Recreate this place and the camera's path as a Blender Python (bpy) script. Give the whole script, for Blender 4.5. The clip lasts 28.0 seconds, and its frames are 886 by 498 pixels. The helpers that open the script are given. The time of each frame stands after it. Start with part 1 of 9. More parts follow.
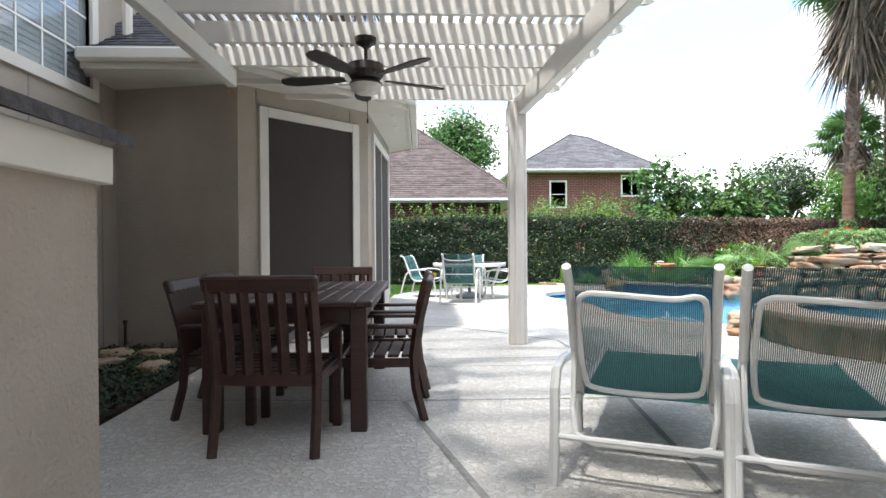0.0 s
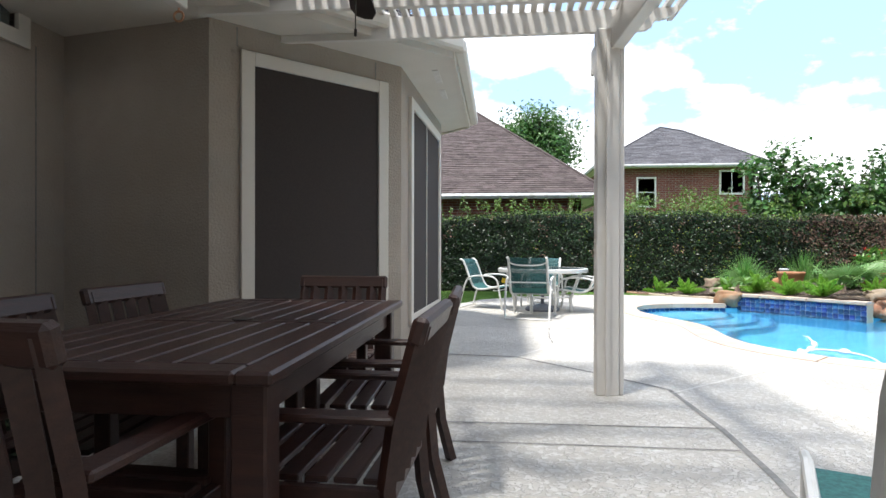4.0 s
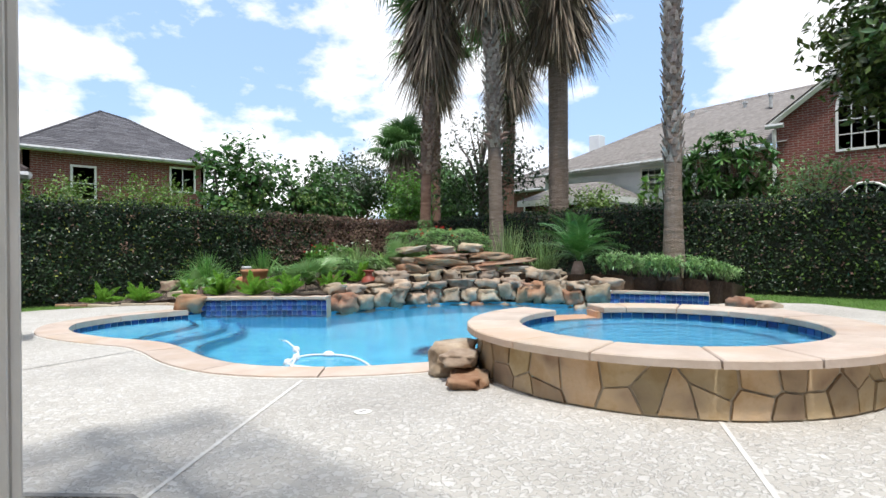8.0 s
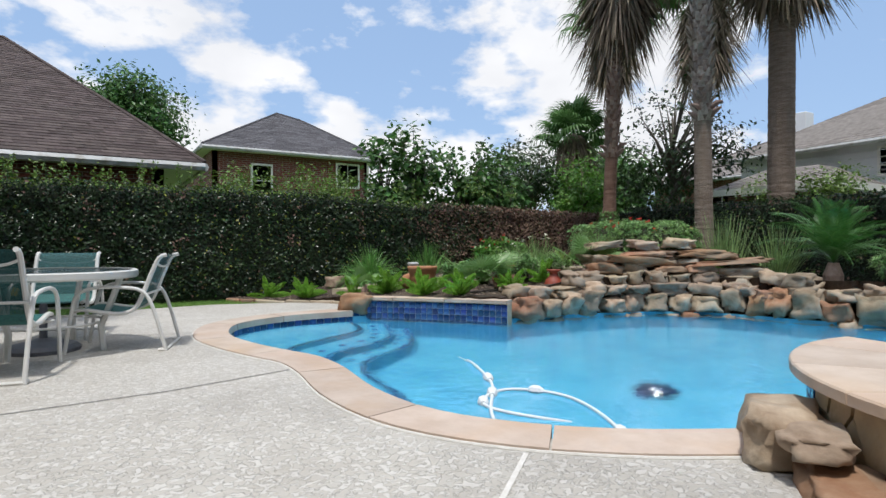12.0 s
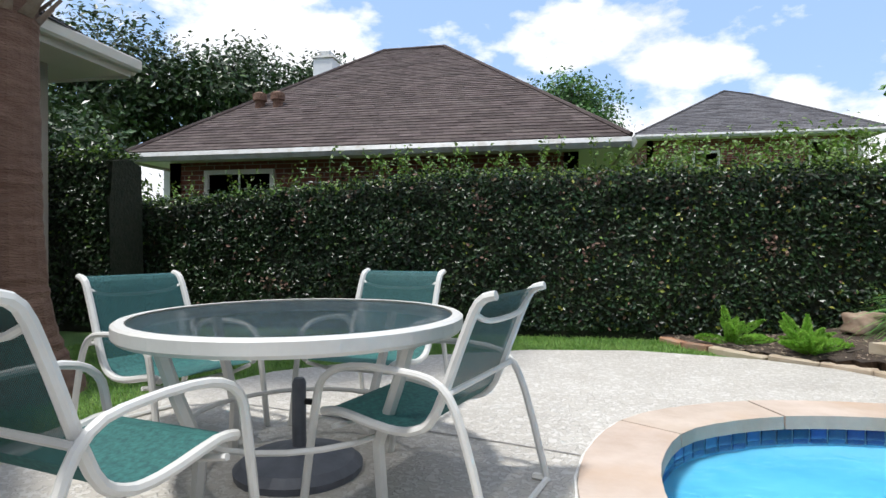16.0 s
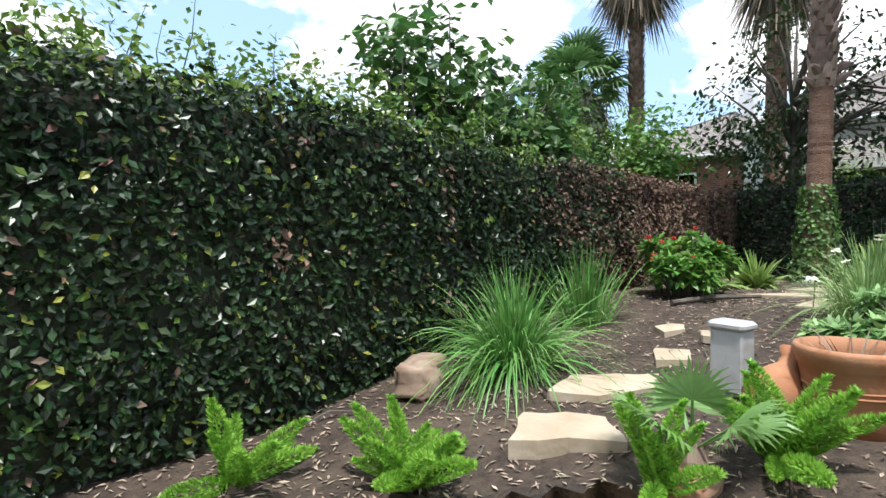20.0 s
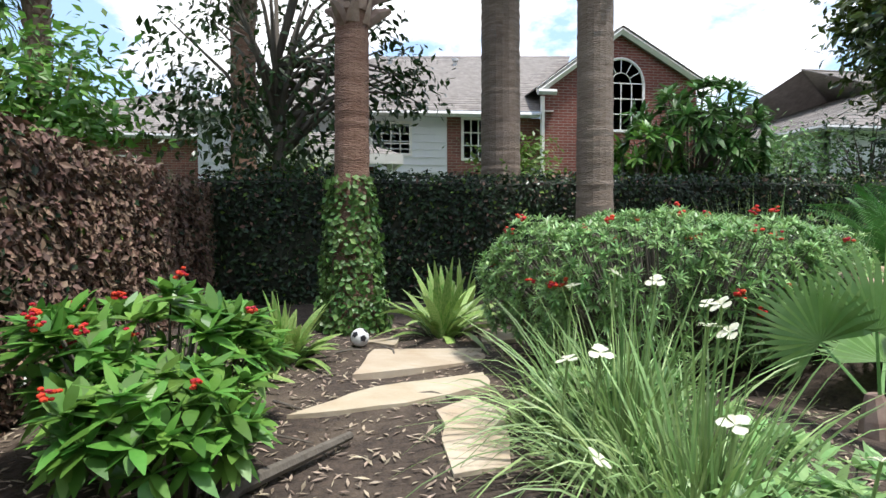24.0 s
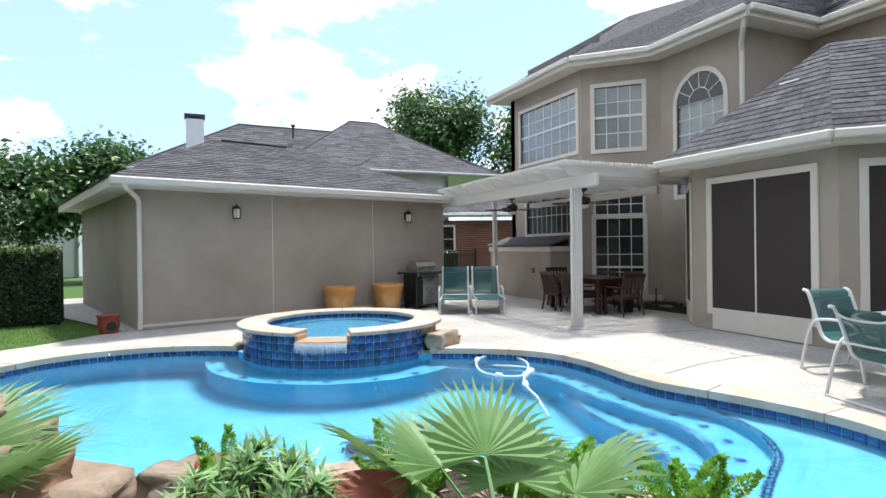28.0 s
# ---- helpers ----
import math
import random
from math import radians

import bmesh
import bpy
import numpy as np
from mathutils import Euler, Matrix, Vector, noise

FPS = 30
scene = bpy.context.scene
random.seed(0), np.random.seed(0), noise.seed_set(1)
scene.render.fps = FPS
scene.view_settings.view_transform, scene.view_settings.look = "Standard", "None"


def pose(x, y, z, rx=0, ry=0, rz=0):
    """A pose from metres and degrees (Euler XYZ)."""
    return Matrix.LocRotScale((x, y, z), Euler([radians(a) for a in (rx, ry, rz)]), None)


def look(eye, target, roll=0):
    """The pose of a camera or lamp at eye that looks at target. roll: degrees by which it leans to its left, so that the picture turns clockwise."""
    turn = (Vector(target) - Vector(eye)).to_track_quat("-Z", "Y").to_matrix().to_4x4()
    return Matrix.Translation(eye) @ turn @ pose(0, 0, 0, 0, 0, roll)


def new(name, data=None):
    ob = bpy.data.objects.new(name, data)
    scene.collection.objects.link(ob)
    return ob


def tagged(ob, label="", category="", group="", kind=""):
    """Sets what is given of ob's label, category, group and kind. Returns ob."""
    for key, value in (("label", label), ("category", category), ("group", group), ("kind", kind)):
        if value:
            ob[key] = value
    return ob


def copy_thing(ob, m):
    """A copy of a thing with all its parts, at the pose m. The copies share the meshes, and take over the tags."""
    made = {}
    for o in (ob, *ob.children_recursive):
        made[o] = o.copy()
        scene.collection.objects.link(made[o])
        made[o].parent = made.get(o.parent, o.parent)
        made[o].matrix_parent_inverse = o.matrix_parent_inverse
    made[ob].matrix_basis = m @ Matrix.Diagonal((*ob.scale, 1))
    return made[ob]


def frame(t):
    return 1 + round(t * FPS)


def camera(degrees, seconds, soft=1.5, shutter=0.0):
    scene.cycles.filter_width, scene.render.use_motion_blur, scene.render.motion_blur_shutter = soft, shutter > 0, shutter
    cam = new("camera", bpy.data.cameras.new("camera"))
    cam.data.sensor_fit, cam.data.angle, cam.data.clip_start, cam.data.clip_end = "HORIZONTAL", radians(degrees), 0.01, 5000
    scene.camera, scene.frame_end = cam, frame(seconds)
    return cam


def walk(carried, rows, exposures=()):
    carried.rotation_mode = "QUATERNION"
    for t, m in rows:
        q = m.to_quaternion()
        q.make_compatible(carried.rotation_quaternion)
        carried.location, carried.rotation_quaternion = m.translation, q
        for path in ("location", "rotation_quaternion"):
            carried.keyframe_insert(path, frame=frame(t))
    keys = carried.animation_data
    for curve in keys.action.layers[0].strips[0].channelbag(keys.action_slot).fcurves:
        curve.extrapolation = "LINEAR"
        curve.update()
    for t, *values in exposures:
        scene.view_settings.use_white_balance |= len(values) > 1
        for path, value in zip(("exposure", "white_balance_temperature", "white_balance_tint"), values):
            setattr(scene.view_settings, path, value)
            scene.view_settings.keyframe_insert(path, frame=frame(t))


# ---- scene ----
cam = camera(75.6, 28.0)
PATH = [
    (0, (-0.230, -0.035, 1.020), (-0.148, 1.963, 1.008), -0.41),
    (0.5, (-0.138, 0.275, 1.025), (-0.195, 2.274, 1.016), -0.31),
    (1, (-0.091, 0.600, 1.017), (-0.329, 2.586, 1.011), -0.24),
    (1.5, (-0.064, 0.870, 1.018), (-0.442, 2.834, 1.013), -0.19),
    (2, (-0.026, 1.099, 1.013), (-0.561, 3.026, 1.007), 0.02),
    (2.5, (-0.034, 1.178, 1.008), (-0.662, 3.077, 0.995), 0.49),
    (4.5, (0.059, 2.090, 1.005), (0.137, 4.088, 1.001), -0.18),
    (5, (0.100, 2.355, 0.989), (0.458, 4.323, 0.990), -0.50),
    (5.5, (0.124, 2.602, 0.972), (0.753, 4.501, 0.973), -0.66),
    (6, (0.209, 2.864, 0.955), (1.063, 4.673, 0.955), -0.55),
    (6.5, (0.274, 3.038, 0.941), (1.290, 4.760, 0.941), -0.42),
    (7, (0.377, 3.277, 0.934), (1.562, 4.888, 0.932), -0.49),
    (7.5, (0.436, 3.483, 0.915), (1.762, 4.981, 0.912), -0.48),
    (8, (0.511, 3.662, 0.914), (1.955, 5.046, 0.911), -0.51),
    (8.5, (0.536, 3.760, 0.906), (2.062, 5.052, 0.901), -0.55),
    (9, (0.533, 3.867, 0.907), (2.101, 5.109, 0.901), -0.55),
    (9.5, (0.543, 3.961, 0.896), (2.127, 5.181, 0.890), -0.46),
    (10, (0.595, 4.115, 0.891), (2.182, 5.332, 0.881), -0.34),
    (10.5, (0.691, 4.314, 0.887), (2.247, 5.570, 0.875), -0.19),
    (11, (0.881, 4.589, 0.895), (2.298, 6.000, 0.882), -0.05),
    (11.5, (1.017, 4.876, 0.892), (2.252, 6.449, 0.878), -0.00),
    (12, (1.127, 5.225, 0.897), (2.164, 6.935, 0.883), 0.01),
    (12.5, (1.253, 5.590, 0.916), (2.052, 7.424, 0.900), 0.02),
    (13, (1.323, 6.003, 0.916), (1.842, 7.934, 0.898), 0.02),
    (13.5, (1.356, 6.449, 0.909), (1.687, 8.421, 0.892), 0.14),
    (15.5, (1.637, 8.322, 0.953), (1.293, 10.292, 0.940), 0.10),
    (16, (1.810, 8.783, 0.971), (1.441, 10.748, 0.962), 0.02),
    (16.5, (1.934, 9.250, 0.965), (1.573, 11.217, 0.957), 0.02),
    (17, (2.028, 9.723, 0.956), (1.815, 11.711, 0.951), -0.06),
    (17.5, (2.089, 10.184, 0.963), (2.109, 12.184, 0.959), -0.26),
    (18, (2.133, 10.673, 0.953), (2.482, 12.643, 0.943), -0.06),
    (18.5, (2.182, 11.086, 0.965), (2.747, 13.005, 0.953), -0.11),
    (19, (2.255, 11.575, 0.960), (3.119, 13.379, 0.947), -0.10),
    (19.5, (2.300, 12.060, 1.055), (3.451, 13.695, 1.002), -0.34),
    (20, (2.380, 12.565, 1.073), (3.870, 13.897, 1.015), -0.39),
    (20.5, (2.586, 12.963, 1.108), (4.291, 14.005, 1.043), -0.30),
    (21, (2.869, 13.301, 1.099), (4.736, 14.014, 1.029), -0.11),
    (21.5, (3.225, 13.545, 1.108), (5.155, 14.061, 1.028), 0.07),
    (23.5, (5.547, 13.971, 1.221), (7.542, 13.882, 1.120), -0.39),
    (24, (5.988, 13.890, 1.280), (7.952, 13.525, 1.176), -0.29),
    (24.5, (6.285, 13.831, 1.330), (8.105, 13.008, 1.221), -0.27),
    (25, (6.574, 13.778, 1.344), (8.096, 12.484, 1.240), -0.22),
    (25.5, (6.726, 14.030, 1.341), (7.702, 12.286, 1.252), 0.46),
    (26, (6.808, 13.917, 1.361), (7.324, 11.986, 1.281), 0.14),
    (26.5, (6.819, 13.753, 1.354), (6.863, 11.755, 1.286), -0.16),
    (27, (6.869, 13.730, 1.343), (6.477, 11.769, 1.283), -0.47),
    (27.5, (6.863, 13.793, 1.361), (6.238, 11.894, 1.312), -0.62),
    (28, (6.876, 13.905, 1.388), (6.065, 12.077, 1.381), -0.72),
]
walk(cam, [(t, look(eye, target, roll)) for t, eye, target, roll in PATH], [(0, 1.15), (2.5, 1.22), (5, 0.25), (8, 0.1), (10, 0.12), (13, -0.5), (15.5, -0.1), (16.5, 0.05), (17.5, 0.15), (19, 0.45), (20, 0.45), (24, 0.4), (28, 0.4)])

# ---- light ----
SUN_WAY = Vector((-0.62, -0.66, 2.75)).normalized()
world = bpy.data.worlds.new("sky")
scene.world = world
world.use_nodes = True
wn, wl = world.node_tree.nodes, world.node_tree.links
wbg = wn["Background"]
sky = wn.new("ShaderNodeTexSky")
sky.sky_type = "NISHITA"
sky.sun_disc = False
sky.sun_elevation = math.asin(SUN_WAY.z)
sky.sun_rotation = math.atan2(SUN_WAY.x, SUN_WAY.y)
sky.dust_density = 1.6
sky.ozone_density = 2.0
wtc = wn.new("ShaderNodeTexCoord")
wmap = wn.new("ShaderNodeMapping")
wmap.inputs["Scale"].default_value = (1.0, 1.0, 1.9)
wmap.inputs["Location"].default_value = (0.35, 0.1, 0.0)
wnoise = wn.new("ShaderNodeTexNoise")
wnoise.inputs["Scale"].default_value = 3.4
wnoise.inputs["Detail"].default_value = 9
wnoise.inputs["Roughness"].default_value = 0.55
wramp = wn.new("ShaderNodeValToRGB")
wramp.color_ramp.elements[0].position = 0.47
wramp.color_ramp.elements[1].position = 0.535
wsoft = wn.new("ShaderNodeTexNoise")
wsoft.inputs["Scale"].default_value = 5.0
wsoft.inputs["Detail"].default_value = 6
wcl = wn.new("ShaderNodeMix")
wcl.data_type = "RGBA"
wcl.inputs["A"].default_value = (6.0, 6.2, 6.7, 1)
wcl.inputs["B"].default_value = (10.0, 10.0, 10.1, 1)
wmix = wn.new("ShaderNodeMix")
wmix.data_type = "RGBA"
wl.new(wtc.outputs["Generated"], wmap.inputs["Vector"])
wl.new(wmap.outputs["Vector"], wnoise.inputs["Vector"])
wl.new(wmap.outputs["Vector"], wsoft.inputs["Vector"])
wl.new(wnoise.outputs["Fac"], wramp.inputs["Fac"])
wl.new(wsoft.outputs["Fac"], wcl.inputs["Factor"])
wl.new(wramp.outputs["Color"], wmix.inputs["Factor"])
whaze = wn.new("ShaderNodeMix")
whaze.data_type = "RGBA"
whaze.inputs["Factor"].default_value = 0.5
whaze.inputs["B"].default_value = (4.3, 6.4, 9.9, 1)
wl.new(sky.outputs["Color"], whaze.inputs["A"])
wl.new(whaze.outputs["Result"], wmix.inputs["A"])
wl.new(wcl.outputs["Result"], wmix.inputs["B"])
wl.new(wmix.outputs["Result"], wbg.inputs["Color"])
wbg.inputs["Strength"].default_value = 0.15
sun = new("sun", bpy.data.lights.new("sun", "SUN"))
sun.data.energy = 3.9
sun.data.angle = radians(4.5)
sun.data.color = (1.0, 0.985, 0.955)
sun.matrix_world = look(SUN_WAY * 30, (0, 0, 0))


# ---- materials ----
def mat(name, color, rough=0.6, metal=0.0, color2=None, scale=8.0, detail=6.0, bump=0.0, bump_scale=40.0, rnd=0.0, island=0.0, dirt=None,
        dirt_scale=1.3, transl=0.0, spec=0.5, stretch=(1, 1, 1)):
    """A surface with two scales of colour change and fine relief."""
    m = bpy.data.materials.new(name)
    m.use_nodes = True
    n, l = m.node_tree.nodes, m.node_tree.links
    b = n["Principled BSDF"]
    b.inputs["Roughness"].default_value = rough
    b.inputs["Metallic"].default_value = metal
    b.inputs["Specular IOR Level"].default_value = spec
    tc = n.new("ShaderNodeTexCoord")
    mp = n.new("ShaderNodeMapping")
    mp.inputs["Scale"].default_value = stretch
    l.new(tc.outputs["Object"], mp.inputs["Vector"])
    col = None
    if color2 is not None:
        t = n.new("ShaderNodeTexNoise")
        t.inputs["Scale"].default_value = scale
        t.inputs["Detail"].default_value = detail
        t.inputs["Roughness"].default_value = 0.65
        l.new(mp.outputs["Vector"], t.inputs["Vector"])
        r = n.new("ShaderNodeValToRGB")
        r.color_ramp.elements[0].position, r.color_ramp.elements[1].position = 0.35, 0.68
        r.color_ramp.elements[0].color, r.color_ramp.elements[1].color = (*color, 1), (*color2, 1)
        l.new(t.outputs["Fac"], r.inputs["Fac"])
        col = r.outputs["Color"]
    else:
        c = n.new("ShaderNodeRGB")
        c.outputs[0].default_value = (*color, 1)
        col = c.outputs[0]
    if dirt is not None:
        t = n.new("ShaderNodeTexNoise")
        t.inputs["Scale"].default_value = dirt_scale
        t.inputs["Detail"].default_value = 8
        l.new(tc.outputs["Object"], t.inputs["Vector"])
        r = n.new("ShaderNodeMapRange")
        r.inputs["From Min"].default_value, r.inputs["From Max"].default_value = 0.48, 0.72
        l.new(t.outputs["Fac"], r.inputs["Value"])
        x = n.new("ShaderNodeMix")
        x.data_type = "RGBA"
        x.inputs["B"].default_value = (*dirt, 1)
        l.new(r.outputs["Result"], x.inputs["Factor"])
        l.new(col, x.inputs["A"])
        col = x.outputs["Result"]
    if rnd or island:
        src = n.new("ShaderNodeObjectInfo").outputs["Random"] if rnd else n.new("ShaderNodeNewGeometry").outputs["Random Per Island"]
        a = rnd or island
        r = n.new("ShaderNodeMapRange")
        r.inputs["To Min"].default_value, r.inputs["To Max"].default_value = 1 - a, 1 + a
        l.new(src, r.inputs["Value"])
        h = n.new("ShaderNodeHueSaturation")
        l.new(r.outputs["Result"], h.inputs["Value"])
        r2 = n.new("ShaderNodeMapRange")
        r2.inputs["To Min"].default_value, r2.inputs["To Max"].default_value = 0.5 - a * 0.05, 0.5 + a * 0.04
        mlt = n.new("ShaderNodeMath")
        mlt.operation = "FRACT"
        mm = n.new("ShaderNodeMath")
        mm.operation = "MULTIPLY"
        mm.inputs[1].default_value = 37.7
        l.new(src, mm.inputs[0])
        l.new(mm.outputs[0], mlt.inputs[0])
        l.new(mlt.outputs[0], r2.inputs["Value"])
        l.new(r2.outputs["Result"], h.inputs["Hue"])
        l.new(col, h.inputs["Color"])
        col = h.outputs["Color"]
    l.new(col, b.inputs["Base Color"])
    if bump:
        t = n.new("ShaderNodeTexNoise")
        t.inputs["Scale"].default_value = bump_scale
        t.inputs["Detail"].default_value = 5
        l.new(mp.outputs["Vector"], t.inputs["Vector"])
        bp = n.new("ShaderNodeBump")
        bp.inputs["Strength"].default_value = bump
        bp.inputs["Distance"].default_value = 0.02
        l.new(t.outputs["Fac"], bp.inputs["Height"])
        l.new(bp.outputs["Normal"], b.inputs["Normal"])
    if transl:
        tr = n.new("ShaderNodeBsdfTranslucent")
        l.new(col, tr.inputs["Color"])
        mx = n.new("ShaderNodeMixShader")
        mx.inputs["Fac"].default_value = transl
        l.new(b.outputs[0], mx.inputs[1])
        l.new(tr.outputs[0], mx.inputs[2])
        l.new(mx.outputs[0], n["Material Output"].inputs["Surface"])
    return m


def deck_mat():
    """Pale knock-down textured concrete."""
    m = mat("textured_concrete", (0.56, 0.53, 0.485), 0.75, color2=(0.64, 0.615, 0.57), scale=3.0, dirt=(0.45, 0.425, 0.39), dirt_scale=0.5)
    n, l = m.node_tree.nodes, m.node_tree.links
    b = n["Principled BSDF"]
    tc = n.new("ShaderNodeTexCoord")
    v = n.new("ShaderNodeTexNoise")
    v.inputs["Scale"].default_value = 30
    v.inputs["Detail"].default_value = 3
    v.inputs["Distortion"].default_value = 0.9
    l.new(tc.outputs["Object"], v.inputs["Vector"])
    r = n.new("ShaderNodeMapRange")
    r.inputs["From Min"].default_value, r.inputs["From Max"].default_value = 0.5, 0.545
    l.new(v.outputs["Fac"], r.inputs["Value"])
    bp = n.new("ShaderNodeBump")
    bp.inputs["Strength"].default_value = 0.8
    bp.inputs["Distance"].default_value = 0.01
    l.new(r.outputs["Result"], bp.inputs["Height"])
    l.new(bp.outputs["Normal"], b.inputs["Normal"])
    old = b.inputs["Base Color"].links[0].from_socket
    x = n.new("ShaderNodeMix")
    x.data_type = "RGBA"
    x.blend_type = "MULTIPLY"
    x.inputs["Factor"].default_value = 1.0
    rr = n.new("ShaderNodeValToRGB")
    rr.color_ramp.elements[0].color, rr.color_ramp.elements[1].color = (0.83, 0.815, 0.79, 1), (1, 1, 1, 1)
    l.new(r.outputs["Result"], rr.inputs["Fac"])
    l.new(old, x.inputs["A"])
    l.new(rr.outputs["Color"], x.inputs["B"])
    l.new(x.outputs["Result"], b.inputs["Base Color"])
    return m


def brick_mat(name, c1, c2, mortar, bw=0.21, bh=0.075):
    m = bpy.data.materials.new(name)
    m.use_nodes = True
    n, l = m.node_tree.nodes, m.node_tree.links
    b = n["Principled BSDF"]
    b.inputs["Roughness"].default_value = 0.85
    tc = n.new("ShaderNodeTexCoord")
    mp = n.new("ShaderNodeVectorMath")
    mp.operation = "DOT_PRODUCT"
    mp.inputs[1].default_value = (0.8, 0.8, 0)
    sp = n.new("ShaderNodeSeparateXYZ")
    cb = n.new("ShaderNodeCombineXYZ")
    l.new(tc.outputs["Object"], mp.inputs[0])
    l.new(tc.outputs["Object"], sp.inputs[0])
    l.new(mp.outputs["Value"], cb.inputs["X"])
    l.new(sp.outputs["Z"], cb.inputs["Y"])
    t = n.new("ShaderNodeTexBrick")
    t.inputs["Scale"].default_value = 1
    t.inputs["Brick Width"].default_value, t.inputs["Row Height"].default_value, t.inputs["Mortar Size"].default_value = bw, bh, 0.006
    t.inputs["Color1"].default_value, t.inputs["Color2"].default_value, t.inputs["Mortar"].default_value = (*c1, 1), (*c2, 1), (*mortar, 1)
    l.new(cb.outputs[0], t.inputs["Vector"])
    ns = n.new("ShaderNodeTexNoise")
    ns.inputs["Scale"].default_value = 1.1
    ns.inputs["Detail"].default_value = 8
    l.new(tc.outputs["Object"], ns.inputs["Vector"])
    h = n.new("ShaderNodeHueSaturation")
    r = n.new("ShaderNodeMapRange")
    r.inputs["To Min"].default_value, r.inputs["To Max"].default_value = 0.6, 1.35
    l.new(ns.outputs["Fac"], r.inputs["Value"])
    l.new(r.outputs["Result"], h.inputs["Value"])
    l.new(t.outputs["Color"], h.inputs["Color"])
    l.new(h.outputs["Color"], b.inputs["Base Color"])
    bp = n.new("ShaderNodeBump")
    bp.inputs["Strength"].default_value = 0.5
    bp.inputs["Distance"].default_value = 0.01
    l.new(t.outputs["Fac"], bp.inputs["Height"])
    bp.invert = True
    l.new(bp.outputs["Normal"], b.inputs["Normal"])
    return m


def water_mat(name, ripple=0.12, scale=3.2, tint=(0.80, 0.95, 1.0)):
    m = bpy.data.materials.new(name)
    m.use_nodes = True
    n, l = m.node_tree.nodes, m.node_tree.links
    b = n["Principled BSDF"]
    b.inputs["Base Color"].default_value = (*tint, 1)
    b.inputs["Roughness"].default_value = 0.02
    b.inputs["IOR"].default_value = 1.33
    b.inputs["Transmission Weight"].default_value = 1.0
    tc = n.new("ShaderNodeTexCoord")
    t = n.new("ShaderNodeTexNoise")
    t.inputs["Scale"].default_value = scale
    t.inputs["Detail"].default_value = 6
    t.inputs["Distortion"].default_value = 0.6
    l.new(tc.outputs["Object"], t.inputs["Vector"])
    bp = n.new("ShaderNodeBump")
    bp.inputs["Strength"].default_value = ripple
    bp.inputs["Distance"].default_value = 0.12
    l.new(t.outputs["Fac"], bp.inputs["Height"])
    l.new(bp.outputs["Normal"], b.inputs["Normal"])
    return m


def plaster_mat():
    """Blue pool plaster, mottled paler in place of the ripple lines the sun draws."""
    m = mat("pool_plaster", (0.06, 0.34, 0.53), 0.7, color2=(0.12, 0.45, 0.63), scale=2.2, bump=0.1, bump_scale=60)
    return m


def glass_mat(name="window_glass", tint=(0.75, 0.82, 0.84)):
    m = bpy.data.materials.new(name)
    m.use_nodes = True
    b = m.node_tree.nodes["Principled BSDF"]
    b.inputs["Base Color"].default_value = (*tint, 1)
    b.inputs["Roughness"].default_value = 0.03
    b.inputs["Transmission Weight"].default_value = 0.85
    b.inputs["IOR"].default_value = 1.45
    return m


def mesh_mat(name, color, share=0.45):
    """Woven sling cloth that lets part of the light through its open weave."""
    m = mat(name, color, 0.7, color2=tuple(c * 1.35 for c in color), scale=60, detail=2)
    n, l = m.node_tree.nodes, m.node_tree.links
    tc = n.new("ShaderNodeTexCoord")
    w = n.new("ShaderNodeTexWave")
    w.bands_direction = "X"
    w.inputs["Scale"].default_value = 42
    l.new(tc.outputs["Object"], w.inputs["Vector"])
    r = n.new("ShaderNodeMapRange")
    r.inputs["From Min"].default_value, r.inputs["From Max"].default_value = 0.45, 0.75
    r.inputs["To Max"].default_value = share
    l.new(w.outputs["Fac"], r.inputs["Value"])
    tr = n.new("ShaderNodeBsdfTransparent")
    mx = n.new("ShaderNodeMixShader")
    l.new(r.outputs["Result"], mx.inputs["Fac"])
    l.new(n["Principled BSDF"].outputs[0], mx.inputs[1])
    l.new(tr.outputs[0], mx.inputs[2])
    l.new(mx.outputs[0], n["Material Output"].inputs["Surface"])
    return m


M_DECK = deck_mat()
M_JOINT = mat("joint_filler", (0.2, 0.19, 0.18), 0.9, color2=(0.3, 0.29, 0.27), scale=30)
M_JOINT_PALE = mat("pale_joint_filler", (0.72, 0.7, 0.66), 0.8, color2=(0.6, 0.57, 0.52), scale=20)
M_COPING = mat("coping_stone", (0.47, 0.37, 0.295), 0.75, color2=(0.6, 0.5, 0.42), scale=2.6, bump=0.25, bump_scale=18, rnd=0.1, dirt=(0.5, 0.36, 0.25), dirt_scale=1.7)
M_TILE = mat("blue_tile", (0.012, 0.035, 0.14), 0.15, color2=(0.02, 0.075, 0.24), scale=9, rnd=0.45, dirt=(0.12, 0.2, 0.34), dirt_scale=4)
M_GROUT = mat("tile_grout", (0.55, 0.62, 0.68), 0.8, color2=(0.4, 0.5, 0.6), scale=12)
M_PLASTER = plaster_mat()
M_WATER = water_mat("pool_water", 0.07, 11.0, (0.74, 0.95, 1.0))
M_SPA_WATER = water_mat("spa_water", 0.28, 9.0)
M_SPA_FLOOR = mat("spa_plaster", (0.03, 0.23, 0.38), 0.7, color2=(0.06, 0.31, 0.47), scale=3)
M_FLAG = mat("flagstone", (0.42, 0.29, 0.15), 0.8, color2=(0.6, 0.49, 0.34), scale=3.5, bump=0.5, bump_scale=14, rnd=0.28, dirt=(0.2, 0.12, 0.07), dirt_scale=3.5)
